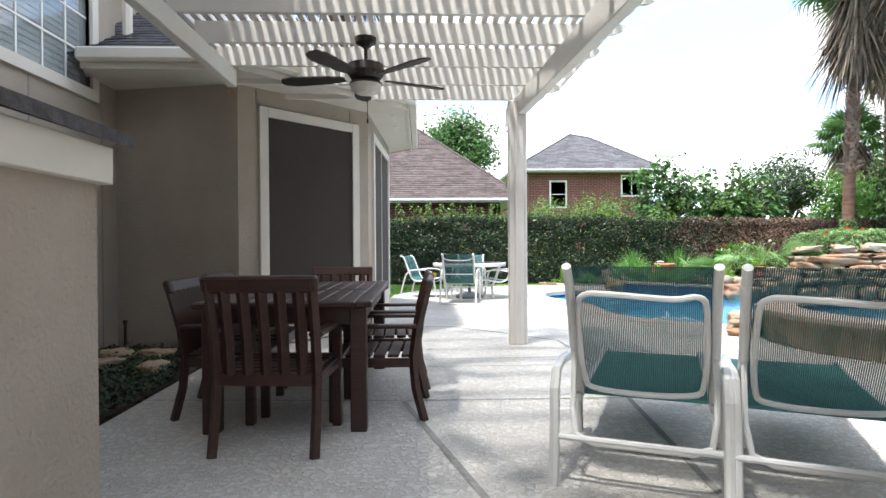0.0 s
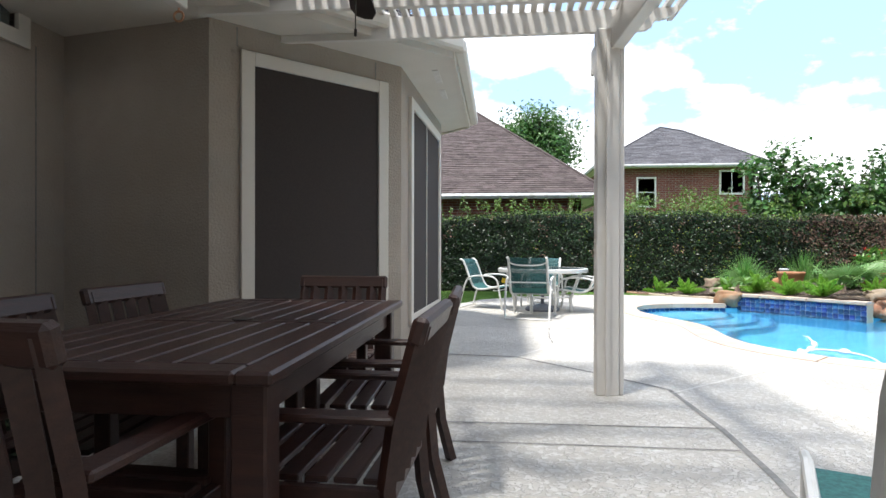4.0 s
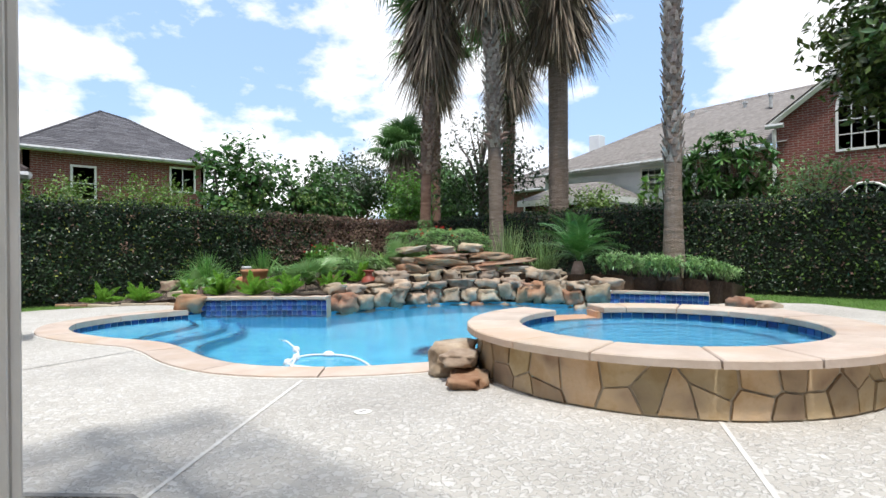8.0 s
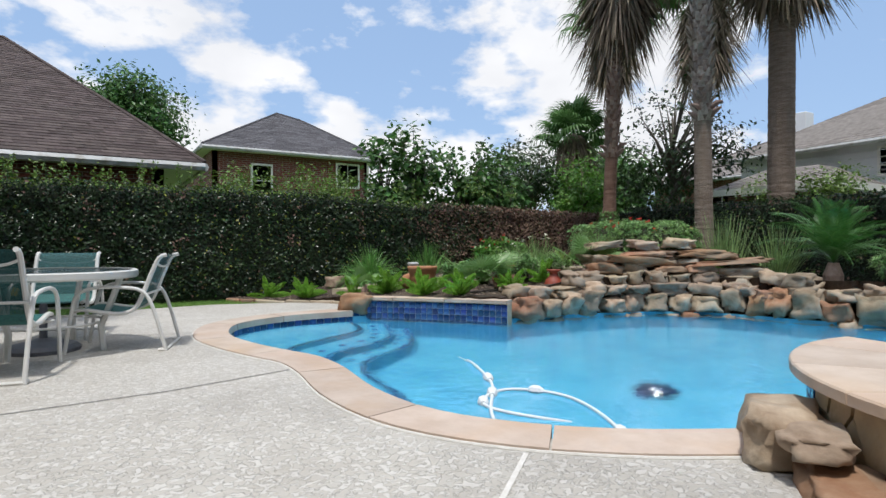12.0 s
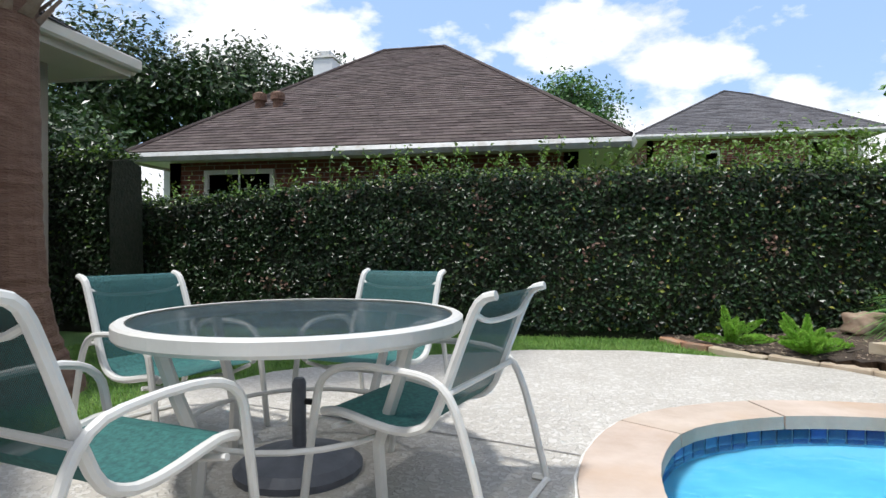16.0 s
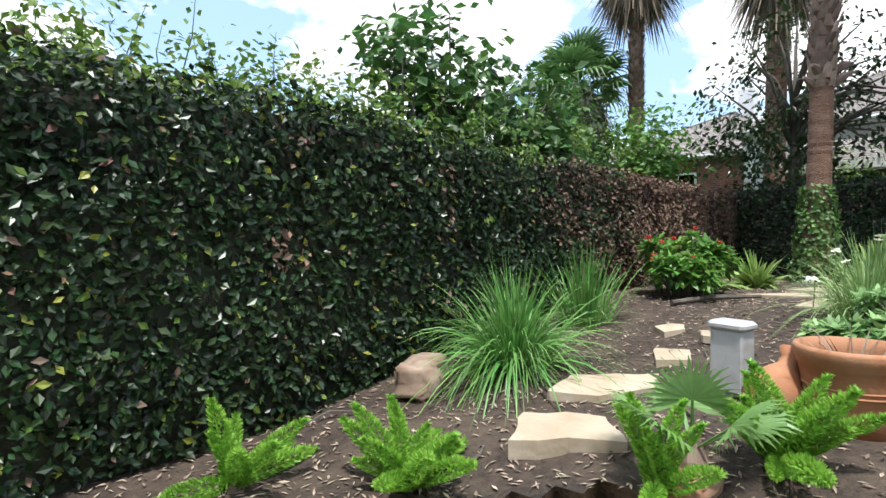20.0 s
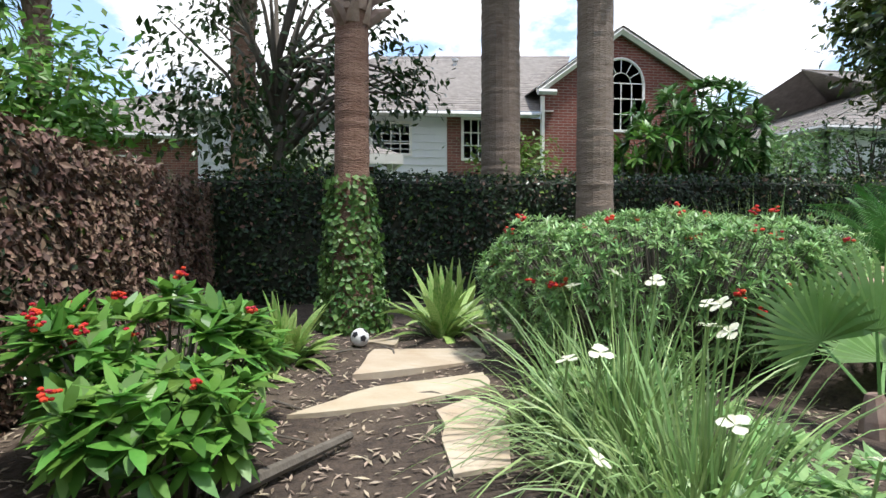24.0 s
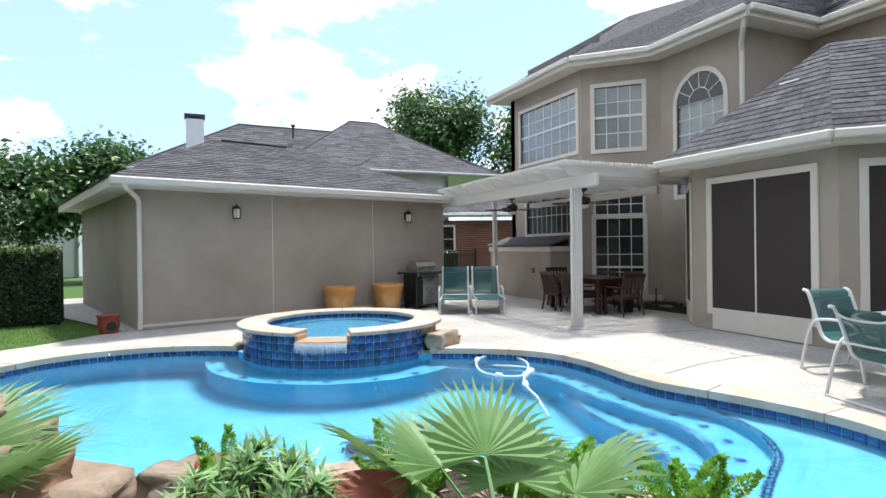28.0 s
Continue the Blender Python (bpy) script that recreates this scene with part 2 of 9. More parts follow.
M_FLAG_MORTAR = mat("flagstone_mortar", (0.42, 0.35, 0.26), 0.95, color2=(0.52, 0.45, 0.35), scale=10, bump=0.4)
M_ROCK = mat("fieldstone", (0.24, 0.17, 0.11), 0.85, color2=(0.5, 0.4, 0.29), scale=3.2, bump=0.7, bump_scale=9, rnd=0.3, dirt=(0.2, 0.2, 0.18), dirt_scale=2.2)
M_ROCK_RED = mat("red_fieldstone", (0.27, 0.125, 0.065), 0.85, color2=(0.46, 0.3, 0.19), scale=3, bump=0.7, bump_scale=9, rnd=0.22, dirt=(0.25, 0.2, 0.15), dirt_scale=2.5)
M_SLAB = mat("path_slab", (0.4, 0.31, 0.21), 0.85, color2=(0.5, 0.43, 0.33), scale=3, bump=0.4, bump_scale=16, rnd=0.15)
M_MULCH = mat("mulch_soil", (0.035, 0.025, 0.019), 0.95, color2=(0.085, 0.06, 0.044), scale=22, bump=1.0, bump_scale=45, dirt=(0.11, 0.082, 0.058), dirt_scale=3)
M_CHIP = mat("wood_chips", (0.24, 0.18, 0.125), 0.9, color2=(0.4, 0.33, 0.25), scale=30, island=0.5)
M_LAWN = mat("lawn_soil", (0.06, 0.13, 0.025), 0.95, color2=(0.1, 0.19, 0.04), scale=6, bump=0.8, bump_scale=120)
M_GRASS = mat("grass_blades", (0.13, 0.28, 0.045), 0.6, color2=(0.27, 0.43, 0.11), scale=2.5, island=0.35, transl=0.35)
M_STUCCO = mat("stucco", (0.35, 0.3, 0.25), 0.9, color2=(0.39, 0.34, 0.285), scale=2.0, bump=0.45, bump_scale=55, dirt=(0.31, 0.265, 0.22), dirt_scale=0.6)
M_TRIM = mat("cream_trim", (0.62, 0.58, 0.51), 0.55, color2=(0.66, 0.62, 0.55), scale=3, bump=0.05)
M_WHITE = mat("white_paint", (0.78, 0.76, 0.72), 0.45, color2=(0.74, 0.72, 0.68), scale=5)
M_PERG = mat("pergola_paint", (0.66, 0.63, 0.58), 0.55, color2=(0.7, 0.67, 0.62), scale=4, bump=0.05)
M_SCREEN = mat("solar_screen", (0.035, 0.027, 0.025), 0.85, color2=(0.045, 0.035, 0.032), scale=80)
M_SHINGLE = mat("shingle", (0.075, 0.072, 0.078), 0.95, color2=(0.15, 0.145, 0.155), scale=14, island=0.3, bump=0.5, bump_scale=90, spec=0.2)
M_SHINGLE_FAR = mat("far_shingle", (0.075, 0.058, 0.056), 0.95, color2=(0.12, 0.098, 0.093), scale=6, island=0.25, spec=0.15)
M_SHINGLE_GREY = mat("grey_far_shingle", (0.2, 0.18, 0.165), 0.95, color2=(0.28, 0.255, 0.24), scale=6, island=0.2, spec=0.15)
M_BRICK = brick_mat("red_brick", (0.2, 0.055, 0.04), (0.14, 0.04, 0.03), (0.3, 0.26, 0.23))
M_BRICK_B = brick_mat("brown_brick", (0.24, 0.09, 0.07), (0.15, 0.06, 0.05), (0.3, 0.24, 0.2))
M_SIDING = mat("white_siding", (0.72, 0.73, 0.75), 0.6, color2=(0.66, 0.67, 0.7), scale=2)
M_GLASS = glass_mat()
# opaque near-black panes; the unlit rooms behind are put into the colour
M_DARKGLASS = mat("unlit_room_pane", (0.02, 0.025, 0.03), 0.05, color2=(0.03, 0.035, 0.04), scale=2)
# mottled blue-green stands in for what the far panes reflect
M_TEALGLASS = mat("painted_reflection_pane", (0.11, 0.27, 0.33), 0.25, color2=(0.2, 0.38, 0.43), scale=2)
M_BLIND = mat("window_blind", (0.6, 0.58, 0.54), 0.7, color2=(0.5, 0.48, 0.45), scale=3)
# dull brown of the window backing boards stands for dim rooms
M_INSIDE = mat("dim_room_backing", (0.2, 0.18, 0.16), 0.9, color2=(0.15, 0.13, 0.12), scale=2)
M_WOOD = mat("dark_stained_wood", (0.03, 0.012, 0.009), 0.42, color2=(0.055, 0.022, 0.015), scale=5, stretch=(1, 8, 8), bump=0.15, bump_scale=30)
M_ALU = mat("white_tube_metal", (0.7, 0.69, 0.66), 0.35, color2=(0.64, 0.63, 0.6), scale=8)
M_SLING = mesh_mat("green_sling", (0.012, 0.07, 0.072), 0.3)
M_SLING_SEAT = mat("green_seat_weave", (0.018, 0.085, 0.085), 0.75, color2=(0.035, 0.16, 0.145), scale=55, detail=2)
M_TABLEGLASS = mat("frosted_table_glass", (0.05, 0.085, 0.105), 0.1, color2=(0.085, 0.13, 0.15), scale=6, bump=0.12, bump_scale=60)
_n, _l = M_TABLEGLASS.node_tree.nodes, M_TABLEGLASS.node_tree.links
_tr, _mx = _n.new("ShaderNodeBsdfTransparent"), _n.new("ShaderNodeMixShader")
_mx.inputs["Fac"].default_value = 0.4
_l.new(_n["Principled BSDF"].outputs[0], _mx.inputs[1])
_l.new(_tr.outputs[0], _mx.inputs[2])
_l.new(_mx.outputs[0], _n["Material Output"].inputs["Surface"])
M_UMB = mat("grey_base_plastic", (0.09, 0.1, 0.12), 0.5, color2=(0.14, 0.15, 0.18), scale=8)
M_IRON = mat("bronze_metal", (0.025, 0.02, 0.017), 0.45, metal=0.3, color2=(0.04, 0.03, 0.025), scale=12)
M_STEEL = mat("stainless_steel", (0.55, 0.55, 0.55), 0.25, metal=1.0, color2=(0.48, 0.48, 0.48), scale=6, stretch=(1, 20, 1))
M_BLACK = mat("black_enamel", (0.012, 0.012, 0.012), 0.35, color2=(0.02, 0.02, 0.02), scale=6)
M_TERRA = mat("terracotta", (0.36, 0.15, 0.07), 0.8, color2=(0.46, 0.22, 0.11), scale=4, bump=0.2, bump_scale=30, dirt=(0.5, 0.32, 0.2), dirt_scale=2.2)
M_TERRA_Y = mat("orange_terracotta", (0.5, 0.22, 0.06), 0.75, color2=(0.58, 0.3, 0.1), scale=4, bump=0.2, dirt=(0.6, 0.42, 0.22), dirt_scale=2.5)
M_TERRA_R = mat("red_glazed_clay", (0.25, 0.045, 0.025), 0.5, color2=(0.33, 0.08, 0.045), scale=5)
M_GREYMETAL = mat("grey_painted_steel", (0.42, 0.43, 0.43), 0.5, color2=(0.5, 0.51, 0.51), scale=9, dirt=(0.3, 0.28, 0.25), dirt_scale=6)
M_LAMPGLASS = mat("frosted_lamp_glass", (0.75, 0.72, 0.65), 0.3, color2=(0.7, 0.67, 0.6), scale=5)
M_HOSE = mat("white_hose", (0.8, 0.82, 0.82), 0.4, color2=(0.74, 0.76, 0.78), scale=6)
M_TRUNK = mat("palm_trunk", (0.17, 0.125, 0.095), 0.95, color2=(0.27, 0.215, 0.175), scale=5, bump=1.0, bump_scale=26, stretch=(1, 1, 5))
M_TRUNK_RED = mat("red_brown_palm_bark", (0.15, 0.08, 0.055), 0.95, color2=(0.24, 0.145, 0.105), scale=5, bump=1.0, bump_scale=26, stretch=(1, 1, 4))
M_BOOT = mat("palm_boots", (0.2, 0.13, 0.1), 0.9, color2=(0.34, 0.26, 0.21), scale=9, island=0.35)
M_SKIRT = mat("dead_palm_fronds", (0.15, 0.115, 0.08), 0.9, color2=(0.3, 0.245, 0.18), scale=4, island=0.4)
M_FROND = mat("palm_frond", (0.08, 0.2, 0.06), 0.5, color2=(0.17, 0.32, 0.11), scale=2, island=0.25, transl=0.3)
M_FAN = mat("fan_palm_leaf", (0.13, 0.3, 0.06), 0.4, color2=(0.26, 0.43, 0.17), scale=2, island=0.2, transl=0.3)
M_CYCAD = mat("cycad_leaf", (0.045, 0.15, 0.03), 0.4, color2=(0.1, 0.26, 0.06), scale=3, island=0.25, transl=0.15)
M_HEDGE = mat("hedge_leaf", (0.012, 0.03, 0.011), 0.33, color2=(0.027, 0.056, 0.018), scale=2.2, island=0.7, spec=0.35, transl=0.1)
M_HEDGE_YELLOW = mat("yellow_hedge_leaf", (0.2, 0.24, 0.03), 0.4, color2=(0.33, 0.34, 0.06), scale=3, island=0.4, transl=0.25)
M_HEDGE_DRY = mat("dry_hedge_leaf", (0.11, 0.06, 0.042), 0.7, color2=(0.23, 0.15, 0.1), scale=2.2, island=0.5)
M_HEDGE_NEW = mat("new_hedge_leaf", (0.1, 0.19, 0.03), 0.4, color2=(0.17, 0.27, 0.05), scale=2, island=0.35, transl=0.3)
# solid hedge fills, coloured dark as the shade between the leaves
M_HEDGE_SHADE = mat("hedge_shade_core", (0.012, 0.02, 0.009), 0.95, color2=(0.03, 0.03, 0.018), scale=14, bump=1.0, bump_scale=25)
M_HEDGE_SHADE_DRY = mat("dry_hedge_shade_core", (0.035, 0.022, 0.016), 0.95, color2=(0.07, 0.045, 0.032), scale=14, bump=1.0, bump_scale=25)
M_SHRUB = mat("shrub_leaf", (0.13, 0.28, 0.085), 0.42, color2=(0.32, 0.48, 0.19), scale=2, island=0.4, transl=0.25)
M_BROADLEAF = mat("broad_leaf", (0.08, 0.22, 0.035), 0.4, color2=(0.19, 0.37, 0.07), scale=2, island=0.4, transl=0.3)
M_DARKLEAF = mat("dark_tree_leaf", (0.018, 0.05, 0.014), 0.35, color2=(0.05, 0.09, 0.024), scale=1, island=0.5, transl=0.12)
M_MAGNOLIA = mat("magnolia_leaf", (0.03, 0.075, 0.02), 0.3, color2=(0.13, 0.17, 0.04), scale=1, island=0.6, transl=0.1)
M_FERN = mat("foxtail_fern", (0.17, 0.42, 0.04), 0.5, color2=(0.32, 0.55, 0.09), scale=4, island=0.3, transl=0.3)
M_BLADE = mat("strap_leaf", (0.09, 0.27, 0.05), 0.45, color2=(0.24, 0.43, 0.13), scale=3, island=0.35, transl=0.25)
M_IRIS = mat("iris_leaf", (0.17, 0.3, 0.09), 0.5, color2=(0.36, 0.48, 0.21), scale=3, island=0.4, transl=0.25)
M_VARIEG = mat("striped_leaf", (0.12, 0.3, 0.045), 0.4, color2=(0.45, 0.52, 0.2), scale=16, stretch=(6, 6, 1), island=0.2, transl=0.2)
M_PETAL = mat("white_petal", (0.85, 0.84, 0.72), 0.5, color2=(0.8, 0.78, 0.55), scale=20, transl=0.3)
M_REDFL = mat("red_petal", (0.5, 0.015, 0.012), 0.5, color2=(0.65, 0.03, 0.03), scale=10, island=0.25, transl=0.2)
M_BARK = mat("tree_bark", (0.09, 0.075, 0.06), 0.95, color2=(0.16, 0.14, 0.115), scale=8, bump=0.8, bump_scale=30, stretch=(1, 1, 0.3))
M_IVY = mat("ivy_leaf", (0.06, 0.14, 0.03), 0.45, color2=(0.13, 0.24, 0.06), scale=3, island=0.45, transl=0.15)
M_GCOVER = mat("ground_cover_leaf", (0.014, 0.035, 0.014), 0.5, color2=(0.035, 0.065, 0.025), scale=3, island=0.5)
M_ALGAE = mat("spillway_stone", (0.5, 0.28, 0.16), 0.4, color2=(0.58, 0.36, 0.22), scale=6)
M_BALL_W = mat("white_ball_leather", (0.7, 0.7, 0.7), 0.4, color2=(0.6, 0.6, 0.6), scale=12)
M_FLAGCLOTH = mat("yellow_plastic_flag", (0.75, 0.5, 0.02), 0.5, color2=(0.65, 0.42, 0.02), scale=9)
M_BOOT_PALE = mat("pale_palm_boots", (0.24, 0.185, 0.155), 0.9, color2=(0.5, 0.44, 0.39), scale=9, island=0.35)
M_FIG = mat("fig_leaf", (0.04, 0.11, 0.025), 0.4, color2=(0.11, 0.23, 0.06), scale=2, island=0.45, transl=0.25)
M_BALL_B = mat("black_ball_patch", (0.015, 0.015, 0.02), 0.4)


# ---- building helpers ----
def part(name, bm, material, parent=None, label="", smooth=False, kind=""):
    me = bpy.data.meshes.new(name)
    bm.to_mesh(me)
    bm.free()
    if smooth:
        me.shade_smooth()
    me.materials.append(material)
    ob = new(name, me)
    if parent is not None:
        ob.parent = parent
    return tagged(ob, label, kind=kind)


def piece(name, me, parent, m):
    """An object of its own on a shared mesh."""
    ob = new(name, me)
    ob.parent = parent
    ob.matrix_basis = m
    return ob


def thing(name, label, category, at=(0, 0, 0), rz=0, group="", kind=""):
    ob = new(name)
    ob.empty_display_size = 0.1
    ob.matrix_basis = pose(*at, 0, 0, rz)
    return tagged(ob, label, category, group, kind)


def box(bm, x0, y0, z0, x1, y1, z1, bev=0.0, m=None):
    r = bmesh.ops.create_cube(bm, size=1)
    vs = r["verts"]
    for v in vs:
        v.co = ((x0 + x1) / 2 + v.co.x * (x1 - x0), (y0 + y1) / 2 + v.co.y * (y1 - y0), (z0 + z1) / 2 + v.co.z * (z1 - z0))
    if bev:
        es = {e for v in vs for e in v.link_edges}
        r = bmesh.ops.bevel(bm, geom=list(es), offset=bev, segments=1, affect="EDGES")
        vs = {v for f in r["faces"] for v in f.verts} | {v for v in vs if v.is_valid}
    if m is not None:
        bmesh.ops.transform(bm, matrix=m, verts=list(vs))
    return bm


def nb():
    return bmesh.new()


def tube(bm, pts, r, seg=8, closed=False):
    """A round tube along points; r may be one number or one for each point."""
    pts = [Vector(p) for p in pts]
    n = len(pts)
    rs = r if isinstance(r, (list, tuple)) else [r] * n
    rings = []
    side = None
    for i, p in enumerate(pts):
        a, b = pts[(i - 1) % n if closed else max(i - 1, 0)], pts[(i + 1) % n if closed else min(i + 1, n - 1)]
        d = (b - a).normalized() if (b - a).length > 1e-9 else Vector((0, 0, 1))
        if side is None:
            side = d.cross(Vector((0, 0, 1)) if abs(d.z) < 0.9 else Vector((1, 0, 0))).normalized()
        else:
            side = (side - d * side.dot(d)).normalized()
        up = side.cross(d)
        rings.append([bm.verts.new(p + (side * math.cos(k * math.tau / seg) + up * math.sin(k * math.tau / seg)) * rs[i]) for k in range(seg)])
    m = n if closed else n - 1
    for i in range(m):
        A, B = rings[i], rings[(i + 1) % n]
        for k in range(seg):
            bm.faces.new((A[k], A[(k + 1) % seg], B[(k + 1) % seg], B[k]))
    if not closed:
        bm.faces.new(rings[0][::-1])
        bm.faces.new(rings[-1])
    bmesh.ops.recalc_face_normals(bm, faces=bm.faces[-(m * seg + 2):])
    return bm


def lathe(bm, prof, seg=24, at=(0, 0, 0)):
    """A turned shape from (radius, height) rows."""
    rings = []
    for r, z in prof:
        rings.append([bm.verts.new((at[0] + r * math.cos(k * math.tau / seg), at[1] + r * math.sin(k * math.tau / seg), at[2] + z)) for k in range(seg)])
    for A, B in zip(rings, rings[1:]):
        for k in range(seg):
            bm.faces.new((A[k], A[(k + 1) % seg], B[(k + 1) % seg], B[k]))
    bm.faces.new(rings[0][::-1])
    bm.faces.new(rings[-1])
    return bm


def prism(bm, poly, z0, z1):
    lo, hi = [bm.verts.new((x, y, z0)) for x, y in poly], [bm.verts.new((x, y, z1)) for x, y in poly]
    n = len(poly)
    bm.faces.new(lo[::-1])
    bm.faces.new(hi)
    for i in range(n):
        bm.faces.new((lo[i], lo[(i + 1) % n], hi[(i + 1) % n], hi[i]))
    bmesh.ops.recalc_face_normals(bm, faces=bm.faces[:])
    return bm


def smooth_loop(pts, n=4, closed=True):
    """Catmull-Rom through plan points."""
    out, k = [], len(pts)
    P = [Vector(p) for p in pts]
    for i in range(k if closed else k - 1):
        g = (lambda j: P[j % k]) if closed else (lambda j: P[max(0, min(k - 1, j))])
        a, b, c, d = g(i - 1), g(i), g(i + 1), g(i + 2)
        for s in range(n):
            t = s / n
            out.append(0.5 * ((2 * b) + (c - a) * t + (2 * a - 5 * b + 4 * c - d) * t * t + (3 * b - a - 3 * c + d) * t ** 3))
    if not closed:
        out.append(P[-1])
    return out


def offset_loop(pts, d, closed=True):
    """Plan points pushed to their left by d."""
    n, out = len(pts), []
    for i, p in enumerate(pts):
        a, b = pts[(i - 1) % n if closed else max(0, i - 1)], pts[(i + 1) % n if closed else min(n - 1, i + 1)]
        t = Vector((b[0] - a[0], b[1] - a[1])).normalized()
        out.append(Vector((p[0] - t.y * d, p[1] + t.x * d)))
    return out


def raw_mesh(name, V, Fs, material, parent=None, label="", kind="", smooth=False):
    me = bpy.data.meshes.new(name)
    me.from_pydata(V.tolist() if hasattr(V, "tolist") else V, [], Fs.tolist() if hasattr(Fs, "tolist") else Fs)
    if smooth:
        me.shade_smooth()
    me.materials.append(material)
    ob = new(name, me)
    if parent is not None:
        ob.parent = parent
    return tagged(ob, label, kind=kind)


RNG = np.random.default_rng(7)


def unit(v):
    return v / (np.linalg.norm(v, axis=1, keepdims=True) + 1e-9)


def leaf_mesh(C, N, size, aspect=0.5, droop=0.0, fold=0.25):
    """Folded four-cornered leaves at centres C, facing roughly N: vertices and faces."""
    k = len(C)
    N = unit(N + RNG.normal(0, 0.55, (k, 3)))
    T = RNG.normal(0, 1, (k, 3)) + np.array([0, 0, -droop])
    T = unit(T - (T * N).sum(1, keepdims=True) * N)
    S = np.cross(N, T)
    L = (size * RNG.uniform(0.65, 1.35, (k, 1)))
    W = L * aspect
    a = C - T * L * 0.5
    b = C + S * W * 0.5 + N * W * fold * 0.5
    c = C + T * L * 0.5
    d = C - S * W * 0.5 + N * W * fold * 0.5
    V = np.stack([a, b, c, d], 1).reshape(-1, 3)
    i = np.arange(k)[:, None] * 4
    Fq = np.concatenate([i + np.array([[0, 1, 2]]), i + np.array([[0, 2, 3]])], 1).reshape(-1, 3)
    return V, Fq


def leaves(name, C, N, size, material, parent=None, aspect=0.5, label="", droop=0.0, kind=""):
    V, Fq = leaf_mesh(np.asarray(C), np.asarray(N), size, aspect, droop)
    return raw_mesh(name, V, Fq, material, parent, label, kind)


def blades_mesh(base, direc, length, width, bend, segs=4, gravity=0.9, oval=False):
    """Arching strap leaves from base points: vertices and faces."""
    k = len(base)
    direc = unit(direc)
    side = unit(np.cross(direc, np.array([0, 0, 1.0])) + RNG.normal(0, 0.15, (k, 3)))
    V = []
    for s in range(segs + 1):
        t = s / segs
        p = base + direc * (length * t)[:, None]
        out = direc * np.array([1, 1, 0.0])
        p = p + out * (bend * t * t * 0.5)[:, None] - np.array([0, 0, 1.0]) * (bend * gravity * t * t)[:, None]
        w = width * (1 - t) ** 0.6 * 0.5 if s < segs else width * 0.04
        if oval and s < segs:
            w = width * 0.5 * (0.12 + 0.88 * math.sin(math.pi * min(1.0, t * 0.98 + 0.06)))
        V += [p - side * np.reshape(w, (-1, 1)), p + side * np.reshape(w, (-1, 1))]
    V = np.stack(V, 1)
    n = 2 * (segs + 1)
    f = []
    for s in range(segs):
        f.append([2 * s, 2 * s + 1, 2 * s + 3, 2 * s + 2])
    Fq = (np.arange(k)[:, None, None] * n + np.array(f)[None]).reshape(-1, 4)
    return V.reshape(-1, 3), Fq


def rock_bm(sx, sy, sz, seed, rough=0.24, sub=3):
    """A rounded, uneven stone that sits on z = 0."""
    bm = nb()
    bmesh.ops.create_icosphere(bm, subdivisions=sub, radius=1)
    for v in bm.verts:
        c = v.co.copy()
        p = Vector((math.copysign(abs(c.x) ** 0.55, c.x), math.copysign(abs(c.y) ** 0.55, c.y), math.copysign(abs(c.z) ** 0.5, c.z)))
        q = 0.85 + 1.3 * rough * noise.noise(c * 1.2 + Vector((seed * 3.1, seed, 0))) + rough * 0.9 * noise.noise(c * 2.9 + Vector((0, seed * 2.3, 5))) + rough * 0.35 * noise.noise(c * 7 + Vector((seed, 0, 1)))
        v.co = Vector((p.x * sx * q, p.y * sy * q, (p.z * q) * sz))
    z = min(v.co.z for v in bm.verts)
    for v in bm.verts:
        v.co.z -= z * 0.93
    return bm


def rock(name, x, y, z, sx, sy, sz, seed, rz=0, material=None, parent=None, label="", category="rock", tilt=0, group=""):
    ob = part(name, rock_bm(sx, sy, sz, seed), material or M_ROCK, parent, smooth=True)
    ob.matrix_basis = pose(x, y, z, tilt, tilt * 0.6, rz)
    if parent is None:
        tagged(ob, label, category, group)
    return ob


def wall_seg(name, p, q, z0, z1, thick, holes, material, parent=None, label=""):
    """A wall from plan point p to q, its face on the line and its body to the left of it, with through openings (a0, a1, z0, z1) along it."""
    p, q = Vector(p), Vector(q)
    d = q - p
    L = d.length
    ang = math.degrees(math.atan2(d.y, d.x))
    xs = sorted({0.0, L, *[h[0] for h in holes], *[h[1] for h in holes]})
    zs = sorted({z0, z1, *[h[2] for h in holes], *[h[3] for h in holes]})
    bm = nb()
    for a, b in zip(xs, xs[1:]):
        run = None
        for c, e in zip(zs, zs[1:]):
            solid = not any(h[0] < (a + b) / 2 < h[1] and h[2] < (c + e) / 2 < h[3] for h in holes)
            if solid:
                run = (run[0], e) if run else (c, e)
            if (not solid or e == zs[-1]) and run:
                box(bm, a, 0, run[0], b, thick, run[1])
                run = None
    bmesh.ops.remove_doubles(bm, verts=bm.verts[:], dist=1e-5)
    ob = part(name, bm, material, parent, label)
    ob.matrix_basis = pose(p.x, p.y, 0, 0, 0, ang)
    return ob


def on_wall(p, q):
    """The pose whose x runs along the wall from p to q, and whose -y points out of its face."""
    d = Vector(q) - Vector(p)
    return pose(p[0], p[1], 0, 0, 0, math.degrees(math.atan2(d.y, d.x)))


